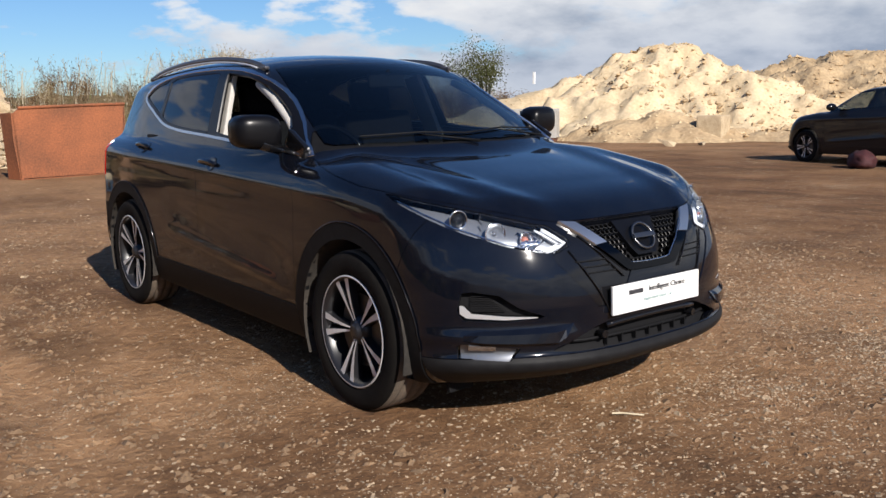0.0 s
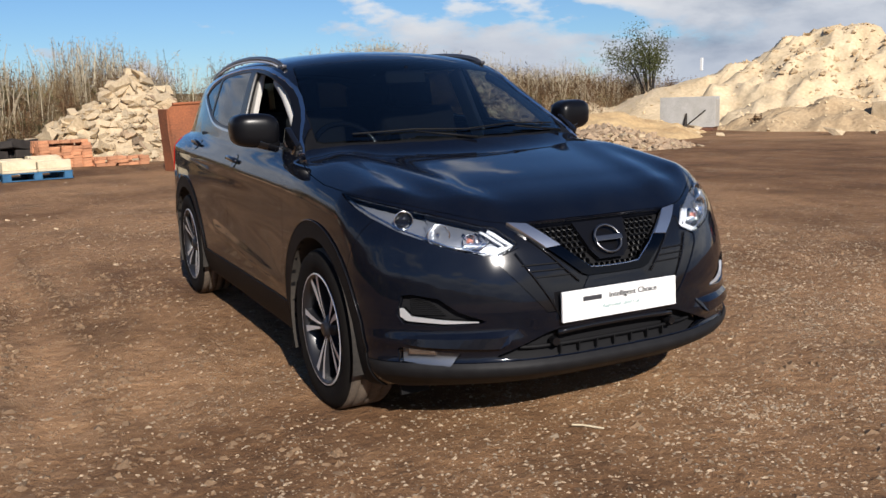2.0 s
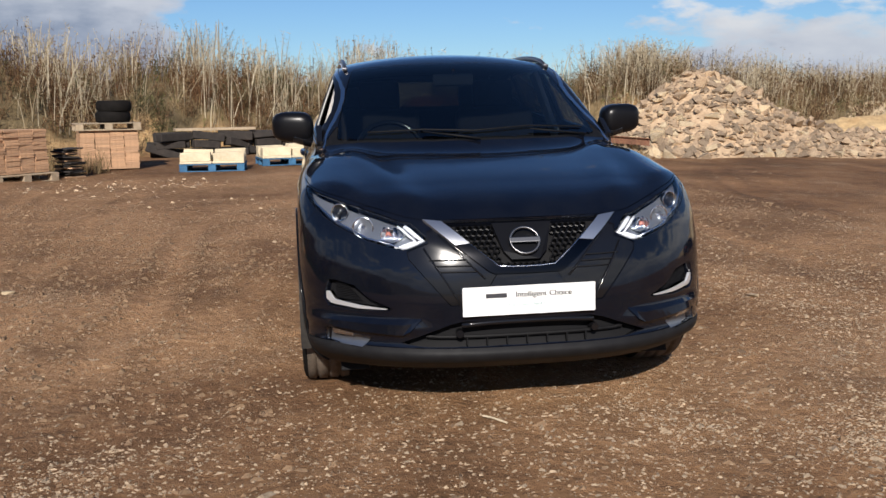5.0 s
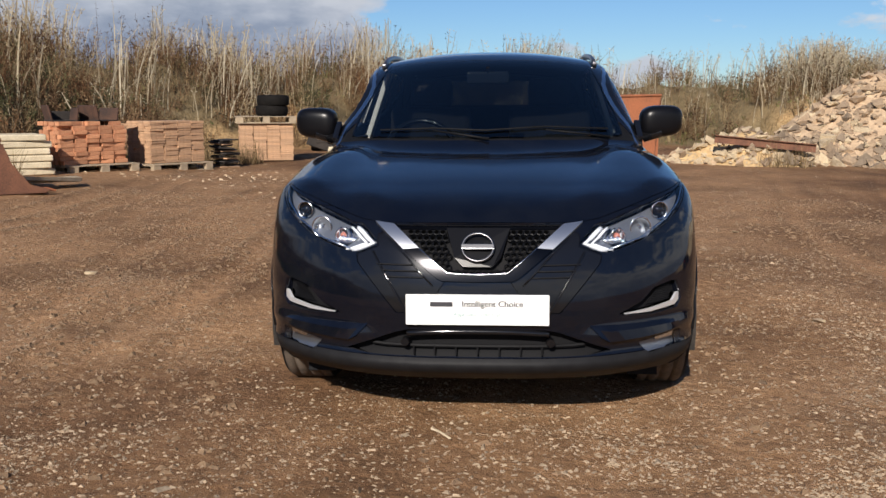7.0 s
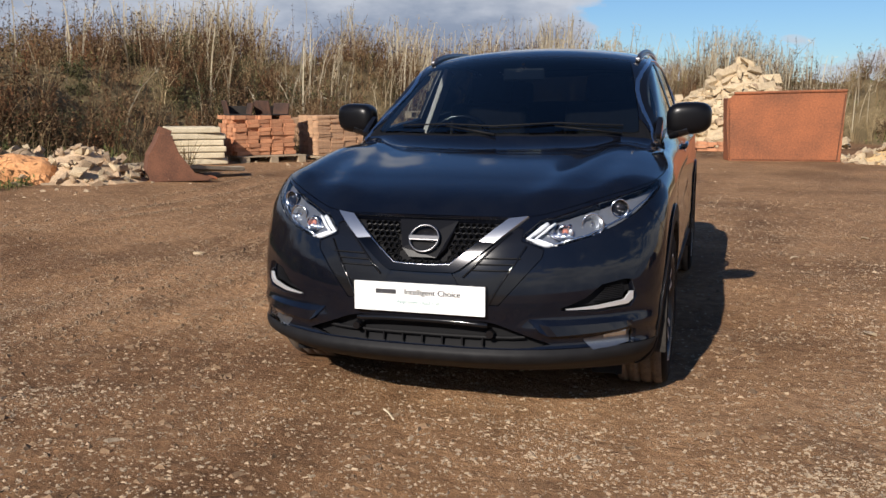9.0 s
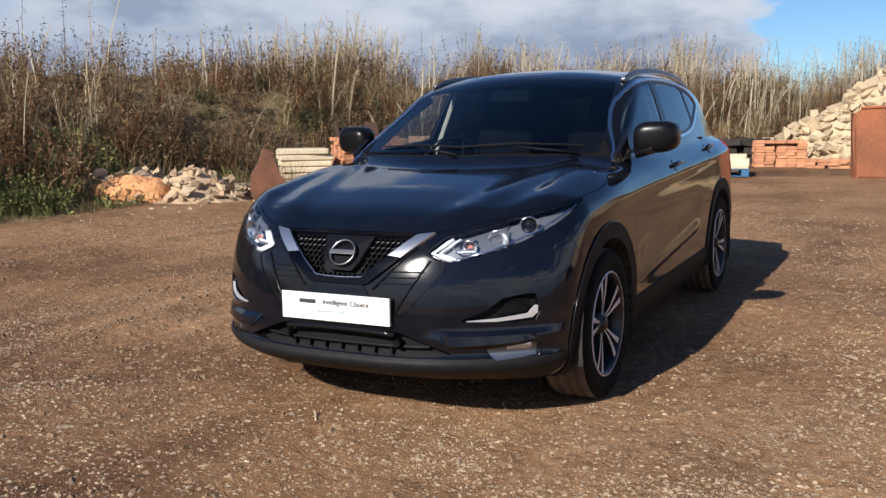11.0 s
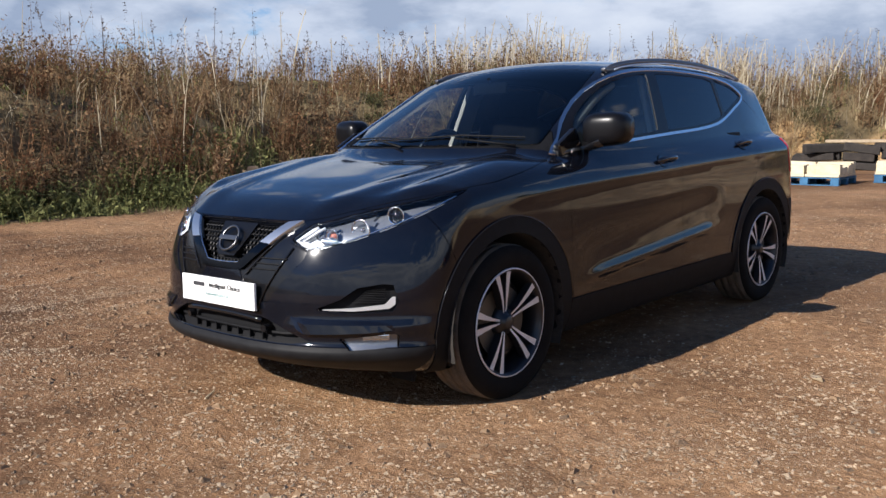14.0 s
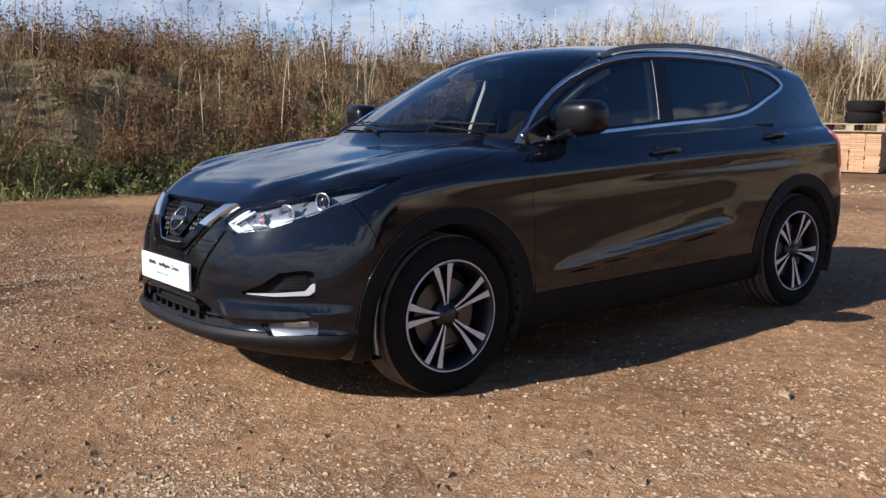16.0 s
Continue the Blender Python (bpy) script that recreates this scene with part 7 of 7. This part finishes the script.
def slab_load(px, py, turn, z, seed, wide=0.575):
    """Two blocks of pale slabs side by side on a flat layer."""
    g = random.Random(seed)
    base = tagged(new("slab_layer"), "flat layer of pale stone slabs on a blue pallet", "slabs")
    base.matrix_world = pose(px, py, z, 0, 0, turn)
    for k in range(2):
        for j in range(2):
            plate_box(base, "slab", (0.58, 0.48, 0.045), pose(-0.295 + 0.59 * k, -0.24 + 0.49 * j, 0.023 + 0.002 * k), M_PALEWOOD, 0.008)
    for k in range(2):
        load = tagged(new("stone_slabs"), "stack of pale sawn stone slabs with a ragged top", "slabs", "slab stacks")
        load.matrix_world = pose(px, py, z + 0.048, 0, 0, turn) @ pose(-0.30 + 0.60 * k, 0, 0)
        for j in range(6):
            bm = bmesh.new()
            top = 0.15 + g.uniform(-0.03, 0.05)
            box(bm, (wide * g.uniform(0.92, 1.0), 0.13, top), pose(g.uniform(-0.015, 0.015), -0.37 + 0.148 * j, top / 2), 0.012)
            for v in bm.verts:
                if v.co.z > 0.07:
                    v.co.z += 0.02 * math.sin(v.co.x * 9 + j)
            part("slab", bm, M_PALEWOOD, load)


BLUE_LABEL = "blue painted wooden pallet on the dirt"
for x, y, turn, seed in ((-2.74, 13.55, 1.5, 3), (-1.38, 14.65, 12, 5)):
    pallet(x, y, turn, M_BLUE, BLUE_LABEL, group="blue pallets")
    slab_load(x, y, turn, gz(x, y) + 0.146, seed)

# dark charred timbers behind the pallets
g = random.Random(8)
for k in range(5):
    x, y = -4.2 + 0.72 * k, 17.9 + 0.28 * k
    stack = tagged(new("timber_stack"), "stack of dark charred timber baulks", "timber", "charred timber")
    stack.matrix_world = pose(x, y, gz(x, y), 0, 0, g.uniform(10, 30))
    for j in range(3):
        for i in range(2):
            plate_box(stack, "baulk", (0.85 * g.uniform(0.7, 1.15), 0.22 * g.uniform(0.8, 1.2), 0.18 * g.uniform(0.8, 1.15)), pose(g.uniform(-0.12, 0.12), -0.14 + 0.26 * i, 0.10 + 0.19 * j, g.gauss(0, 3), g.gauss(0, 5), g.gauss(0, 12)), M_CHAR, 0.015)
board = finish("plank", box(bmesh.new(), (1.9, 0.35, 0.06), Matrix(), 0.01), M_WOOD)
board.matrix_world = pose(-3.2, 18.3, gz(-3.2, 18.3) + 0.64, 0, 0, 16)
tagged(board, "weathered grey board lying on charred timber", "plank")

def brick_pack(x, y, turn, label, nx, ny, nz, material, size=(0.215, 0.1025, 0.065), seed=1, jitter=0.006, missing=0.0, z0=0.0, group="brick packs"):
    """Courses of bricks laid dry; only those that show on the outside are built."""
    g = random.Random(seed)
    bm = bmesh.new()
    box(bm, size, Matrix(), 0.004, 1)
    me = bpy.data.meshes.new("brick")
    bm.to_mesh(me)
    bm.free()
    me.materials.append(material)
    ob = tagged(new("brick_pack"), label, "bricks", group)
    ob.matrix_world = pose(x, y, gz(x, y) + z0, 0, 0, turn)
    for k in range(nz):
        for i in range(nx):
            for j in range(ny):
                if 0 < i < nx - 1 and 0 < j < ny - 1 and k < nz - 1:
                    continue
                if k >= nz - 2 and g.random() < missing:
                    continue
                b = new("brick", me)
                b.parent = ob
                b.matrix_basis = pose((i - (nx - 1) / 2) * (size[0] + 0.006) + g.gauss(0, jitter), (j - (ny - 1) / 2) * (size[1] + 0.006) + g.gauss(0, jitter), size[2] * (k + 0.5) + 0.001 * k, 0, 0, g.gauss(0, jitter * 250))
    return ob


brick_pack(-6.6, 9.9, 55, "pack of orange clay bricks stacked dry", 5, 6, 10, M_BRICK, seed=2, jitter=0.012, missing=0.35, z0=0.10)
pallet(-6.55, 9.95, 55, M_WOOD, "grey weathered pallet under orange bricks", gz(-6.55, 9.95) - 0.05, group="weathered pallets")
brick_pack(-5.75, 11.2, 55, "pack of thin tan clay tiles stacked flat", 4, 4, 17, M_TILE, (0.26, 0.17, 0.04), 3, 0.008, z0=0.10)
pallet(-5.75, 11.2, 55, M_WOOD, "grey weathered pallet under clay tiles", gz(-5.75, 11.2) - 0.05, group="weathered pallets")
brick_pack(-4.85, 14.35, 18, "pack of tan clay tiles with tyres on top", 4, 5, 19, M_TILE, (0.26, 0.17, 0.038), 4, 0.006, z0=0.02)
top_z = gz(-4.85, 14.35) + 0.02 + 19 * 0.039
pallet(-4.85, 14.35, 18, M_WOOD, "grey weathered pallet lying on a pack of tiles", top_z, group="weathered pallets")
brick_pack(-7.5, 13.3, 40, "low pack of brown clay tiles among weeds", 4, 4, 14, M_TILE, (0.26, 0.17, 0.04), 6, 0.010)
brick_pack(-0.6, 17.9, 12, "pack of orange bricks beside dark timber", 5, 6, 9, M_BRICK, seed=7, jitter=0.012, missing=0.3)
brick_pack(0.55, 17.6, 5, "loose low pack of orange bricks", 5, 6, 3, M_BRICK, seed=9, jitter=0.02, missing=0.5)
for k, (x, y, turn) in enumerate(((-6.85, 9.72, 40), (-6.42, 10.12, 66))):
    crate = tagged(new("steel_cradle"), "small rusty steel cradle lying on a brick pack", "cradle", "rusty cradles")
    crate.matrix_world = pose(x, y, gz(-6.6, 9.9) + 0.10 + 0.66, 0, 0, turn)
    plate_box(crate, "side", (0.03, 0.42, 0.26), pose(-0.20, 0, 0.12, 0, -12, 0), M_CHARRUST)
    plate_box(crate, "side", (0.03, 0.42, 0.22), pose(0.20, 0, 0.10, 0, 10, 0), M_CHARRUST)
    plate_box(crate, "floor", (0.42, 0.42, 0.02), pose(0, 0, 0.01), M_CHAR)
    plate_box(crate, "back", (0.40, 0.02, 0.15), pose(0, 0.20, 0.08), M_CHAR)
for k in range(2):
    bm = bmesh.new()
    lathe(bm, [(0.20, -0.10), (0.24, -0.11), (0.30, -0.105), (0.325, -0.07), (0.33, 0), (0.325, 0.07), (0.30, 0.105), (0.24, 0.11), (0.20, 0.10), (0.19, 0), (0.20, -0.10)], 36, pose(0, 0, 0, 0, 90, 0))
    t = finish("tyre", bm, M_RUBBER, smooth=True)
    t.matrix_world = pose(-4.72 + 0.03 * k, 14.4, top_z + 0.145 + 0.11 + 0.205 * k, 1.5 * k, 0, 0)
    tagged(t, "old black car tyre lying flat on a pallet", "tyre", "stacked tyres")

# pale stone slabs, and the digger bucket in front of them
slabs = tagged(new("slab_stack"), "stack of long pale stone slabs on edge of yard", "slabs")
slabs.matrix_world = pose(-7.12, 8.7, gz(-7.12, 8.7), 0, 0, 40) @ Matrix.Diagonal((0.82, 0.9, 0.95, 1))
g = random.Random(15)
for k in range(6):
    for j in range(2):
        plate_box(slabs, "slab", (1.05 * g.uniform(0.93, 1.04), 0.40, 0.095), pose(g.gauss(0, 0.05), -0.21 + 0.42 * j + g.gauss(0, 0.012), 0.055 + 0.105 * k, 0, 0, g.gauss(0, 3.0)), M_PALEWOOD, 0.015)
bucket = tagged(new("digger_bucket"), "rusty brown steel digger bucket on the ground", "bucket")
bucket.matrix_world = pose(-5.98, 6.5, gz(-5.98, 6.5), 0, 0, 40) @ Matrix.Diagonal((0.76, 0.76, 0.86, 1))
prof = [(-0.42, 0.0), (0.50, 0.0), (0.62, 0.04), (0.30, 0.12), (0.05, 0.42), (-0.05, 0.66), (-0.26, 0.70), (-0.32, 0.55), (-0.44, 0.38), (-0.48, 0.15)]
for w in (-0.36, 0.36):
    bm = bmesh.new()
    a = [bm.verts.new((x, w - 0.015, z)) for x, z in prof]
    b = [bm.verts.new((x, w + 0.015, z)) for x, z in prof]
    bm.faces.new(a)
    bm.faces.new(b[::-1])
    for k in range(len(a)):
        bm.faces.new((a[k], b[k], b[(k + 1) % len(a)], a[(k + 1) % len(a)]))
    bmesh.ops.recalc_face_normals(bm, faces=bm.faces)
    part("side_plate", bm, M_RUSTDARK, bucket)
bm = bmesh.new()
back = [(0.55, 0.02), (-0.42, 0.02), (-0.47, 0.16), (-0.43, 0.38), (-0.31, 0.56), (-0.25, 0.69), (-0.05, 0.66)]
lo = [bm.verts.new((x, -0.36, z)) for x, z in back]
hi = [bm.verts.new((x, 0.36, z)) for x, z in back]
for k in range(len(back) - 1):
    bm.faces.new((lo[k], hi[k], hi[k + 1], lo[k + 1]))
shell = part("shell", bm, M_RUSTDARK, bucket)
shell.modifiers.new("thick", "SOLIDIFY").thickness = 0.03
for w in (-0.2, 0.2):
    bm = bmesh.new()
    box(bm, (0.20, 0.03, 0.16), pose(-0.16, w, 0.72, 0, 20, 0), 0.01)
    part("lug", bm, M_RUSTDARK, bucket)
for k in range(4):
    bm = bmesh.new()
    box(bm, (0.14, 0.06, 0.03), pose(0.62, -0.30 + 0.2 * k, 0.03, 0, 6, 0), 0.008)
    part("tooth", bm, M_RUST, bucket)
g = random.Random(21)
for k in range(9):
    x, y = -7.9 + 0.28 * k + g.uniform(-0.1, 0.1), 6.2 + 0.1 * k + g.uniform(-0.3, 0.3)
    ob = finish("plank", box(bmesh.new(), (g.uniform(0.5, 1.3), 0.14, 0.05), Matrix(), 0.006), M_WOOD if k % 3 else M_CHAR)
    ob.matrix_world = pose(x, y, gz(x, y) + 0.06 + 0.04 * (k % 3), g.uniform(-8, 8), g.uniform(-6, 6), g.uniform(20, 80))
    tagged(ob, "old weathered plank lying among weeds", "plank", "scrap planks")

# broken slates beside the tiles, a rusty beam in the rubble, a concrete block by the sand
slates = tagged(new("slate_stack"), "untidy stack of dark broken roof slates", "slates")
slates.matrix_world = pose(-5.05, 12.2, gz(-5.05, 12.2), 0, 0, 58)
g = random.Random(27)
for k in range(15):
    plate_box(slates, "slate", (0.42 * g.uniform(0.7, 1.1), 0.30 * g.uniform(0.8, 1.1), 0.022), pose(g.gauss(0, 0.04), g.gauss(0, 0.03), 0.014 + 0.034 * k, g.gauss(0, 2), g.gauss(0, 2), g.gauss(0, 14)), M_CHAR if k % 4 else M_TILE, 0.003)
beam = tagged(new("steel_beam"), "rusty steel beam lying across stone rubble", "beam")
beam.matrix_world = pose(5.15, 14.1, gz(5.15, 14.1) + 0.42, 0, 5, -9)
for name, size, z in (("flange", (1.9, 0.12, 0.014), 0.07), ("flange", (1.9, 0.12, 0.014), -0.07), ("web", (1.9, 0.012, 0.13), 0.0)):
    plate_box(beam, name, size, pose(0, 0, z), M_RUSTDARK, 0.002)
block = finish("concrete_block", box(bmesh.new(), (1.05, 0.8, 0.85), pose(0, 0, 0.40), 0.06), M_CREAM)
block.matrix_world = pose(21.9, 14.6, gz(21.9, 14.6), 0, 0, 20)
tagged(block, "pale concrete block at the foot of the sand", "block")

# post and bush on the far bank
bm = bmesh.new()
box(bm, (0.11, 0.11, 0.62), pose(0, 0, 0.28), 0.01)
post = finish("post", bm, M_WHITE)
post.matrix_world = pose(29.5, 30.9, 2.5, 0, 2, 20)
tagged(post, "white painted marker post on the far bank", "post")


def bush(x, y, height, width, seed, label, leafcount=2600, material=None, z=None):
    g = np.random.default_rng(seed)
    ob = tagged(new("bush"), label, "bush")
    ob.matrix_world = pose(x, y, gz(x, y) - 0.05 if z is None else z)
    bm = bmesh.new()
    tips = []
    for k in range(11):
        a, r = g.uniform(0, 6.28), g.uniform(0.2, 1.0)
        top = Vector((math.cos(a) * r * width / 2, math.sin(a) * r * width / 2, height * g.uniform(0.55, 1.0) * (1.05 - 0.4 * r)))
        pts = [Vector((0.08 * math.cos(a), 0.08 * math.sin(a), 0)), top * 0.45 + Vector((0, 0, 0.12 * height)), top]
        tube(bm, pts, 0.03, 5, radii=[0.045, 0.028, 0.008])
        tips += [pts[1].lerp(pts[2], t) for t in np.linspace(0.05, 1, 7)]
    part("trunk", bm, M_CHAR, ob)
    rb = Ribbons()
    at = np.array(tips)[g.integers(0, len(tips), leafcount)] + g.normal(0, 0.12 * width / 2, (leafcount, 3))
    rb.leaves(at, 0.07 + 0.09 * g.random(leafcount), 0.03 + 0.035 * g.random(leafcount), g)
    crown = rb.mesh("crown", material or M_BUSH)
    crown.parent = ob
    return ob


M_BUSH = plant_material("dark_green_leaves", (0.035, 0.042, 0.016), (0.17, 0.175, 0.065))
bush(26.8, 31.4, 5.45 - gz(26.8, 31.4), 4.9, 2, "dark green thorn bush on the far bank", 5200)
for k, (x, y, h, w) in enumerate(((22.3, 16.0, 0.9, 0.8), (28.3, 16.6, 0.5, 0.7), (24.3, 13.2, 0.45, 0.8), (33.5, 22.0, 0.8, 1.0), (19.6, 17.6, 0.5, 0.6), (35.0, 14.5, 0.6, 1.0))):
    bush(x, y, h, w, 40 + k, "small dry shrub growing by the sand", 260, M_BROWN)

# odd bits lying on the yard
straw = finish("stick", tube(bmesh.new(), [(-0.062, 0, 0.006), (-0.02, 0.003, 0.008), (0.062, -0.004, 0.007)], 0.004, 6), M_PALEWOOD)
straw.matrix_world = pose(-0.137, -0.853, gz(-0.137, -0.853) + 0.001, 0, 0, -50)
tagged(straw, "short pale stick lying on the gravel", "stick")
for x, y, k, turn in ((1.63, 3.41, 0.055, 20), (2.31, 4.72, 0.05, 70), (1.83, 0.95, 0.04, 120), (-2.9, 2.2, 0.05, 15)):
    ob = new("flat_stone", ROCKS[M_CREAM][int(turn) % 7])
    ob.matrix_world = Matrix.LocRotScale((x, y, gz(x, y) + 0.008), Euler((0.05, 0.08, radians(turn))), (k, k, k * 0.5))
    tagged(ob, "flat pale stone lying on the dirt", "stone", "flat stones")


# ---------- dark hatchback parked across the yard ----------
M_FARPAINT = mat("dark_grey_paint", (0.010, 0.011, 0.015), 0.35)
M_FARPAINT.node_tree.nodes["Principled BSDF"].inputs["Coat Weight"].default_value = 0.5
M_FARPAINT.node_tree.nodes["Principled BSDF"].inputs["Specular IOR Level"].default_value = 0.1
M_BLACKRIM = mat("black_wheel_paint", (0.02, 0.02, 0.022), 0.3)
far_car = tagged(new("car"), "dark grey hatchback with black wheels across the yard", "car")
for name, idents, material in (("bonnet", (BONNET, COWL), M_FARPAINT), ("front_bumper", (BUMPER, MESHV, VCHROME, FACET, DRLTRIM), M_FARPAINT), ("roof", (ROOF,), M_FARPAINT),
                               ("tailgate", (TAIL, RBUMPER), M_FARPAINT), ("windscreen", (SCREEN,), M_GLASS), ("rear_window", (RWINDOW,), M_PRIVACY),
                               ("grille", (GRILLE, LOWGRILLE, FOGPOCKET, FOG, LIP), M_DARK), ("underbody", (UNDER,), M_DARK)):
    kept = body_faces.get(HOLE, [])
    body_faces[HOLE] = [f for i in idents for f in body_faces.get(i, ())]
    panel(name, HOLE, material, far_car, gap=0.001, depth=0.01, rim=name not in ("grille", "underbody"))
    body_faces[HOLE] = kept
for s in (1, -1):
    for name, idents, material in (("front_wing", (WING,), M_FARPAINT), ("front_door", (FDOOR,), M_FARPAINT), ("rear_door", (RDOOR,), M_FARPAINT), ("rear_quarter", (QUARTER,), M_FARPAINT),
                                   ("sill", (SILL,), M_FARPAINT), ("headlamp", (LAMP,), M_HOUSING), ("tail_lamp", (TAILLAMP,), M_RED), ("door_glass", (FGLASS,), M_GLASS), ("door_glass", (RGLASS, QGLASS), M_PRIVACY),
                                   ("pillar_cover", (PILLAR, CHROME), M_GLOSS)):
        kept = body_faces.get(HOLE, [])
        body_faces[HOLE] = [f for i in idents for f in body_faces.get(i, ())]
        panel(name, HOLE, material, far_car, side=s, gap=0.001, depth=0.01)
        body_faces[HOLE] = kept
    for lo, hi in ((-1, 1.3), (1.3, 4)):
        kept = body_faces[ARCH]
        body_faces[ARCH] = [f for f in kept if lo < f.calc_center_median().y < hi]
        panel("wheel_arch", ARCH, M_FARPAINT, far_car, side=s, gap=0.001, depth=0.01)
        body_faces[ARCH] = kept
    bm = bmesh.new()
    bmesh.ops.create_uvsphere(bm, u_segments=16, v_segments=10, radius=1.0, matrix=Matrix.Translation((s * 0.95, 0.72, 1.13)) @ Matrix.Diagonal((0.12, 0.07, 0.075, 1)))
    part("mirror", bm, M_GLOSS, far_car, smooth=True)
for y in (0, WHEELBASE):
    part("wheel_housing", box(bmesh.new(), (1.30, 0.9, 0.45), Matrix.Translation((0, y, 0.52)), 0.06), M_DARK, far_car)
part("dashboard", box(bmesh.new(), (1.3, 0.4, 0.3), Matrix.Translation((0, 0.62, 0.85)), 0.05), M_DASH, far_car)
part("seat_back", box(bmesh.new(), (1.3, 0.2, 0.6), Matrix.Translation((0, 1.65, 0.85)) @ pose(0, 0, 0, -14, 0, 0), 0.05), M_DASH, far_car)
far_wheel = copy_thing(wheel, pose(0.79, 0, HUB_Z, 24, 0, 0))
far_wheel.parent = far_car
for o in far_wheel.children:
    o.data = o.data.copy()
    for k, sl in enumerate(o.data.materials):
        if sl == M_ALLOY and o.name.startswith("rim"):
            o.data.materials[k] = M_BLACKRIM
for sx, y in ((1, WHEELBASE), (-1, 0), (-1, WHEELBASE)):
    w = copy_thing(far_wheel, pose(sx * 0.79, y, HUB_Z, 30 * y, 0, 0 if sx > 0 else 180))
    w.parent = far_car
far_car.matrix_world = pose(15.49, 6.89, gz(15.5, 6.0) - 0.01, 0, 0, 164.3)
bm = bmesh.new()
bmesh.ops.create_icosphere(bm, subdivisions=3, radius=1.0)
for v in bm.verts:
    p = v.co.normalized()
    v.co = Vector((p.x * 0.36, p.y * 0.24, max(p.z, -0.7) * 0.20)) * (1 + 0.25 * noise.noise(p * 2.3) + 0.08 * noise.noise(p * 6.1))
bag = finish("bag", bm, M_REDBAG, smooth=True)
bag.matrix_world = pose(13.55, 5.35, gz(13.5, 5.3) + 0.13, 0, 0, 40)
tagged(bag, "dark red sack lying on the dirt", "sack")
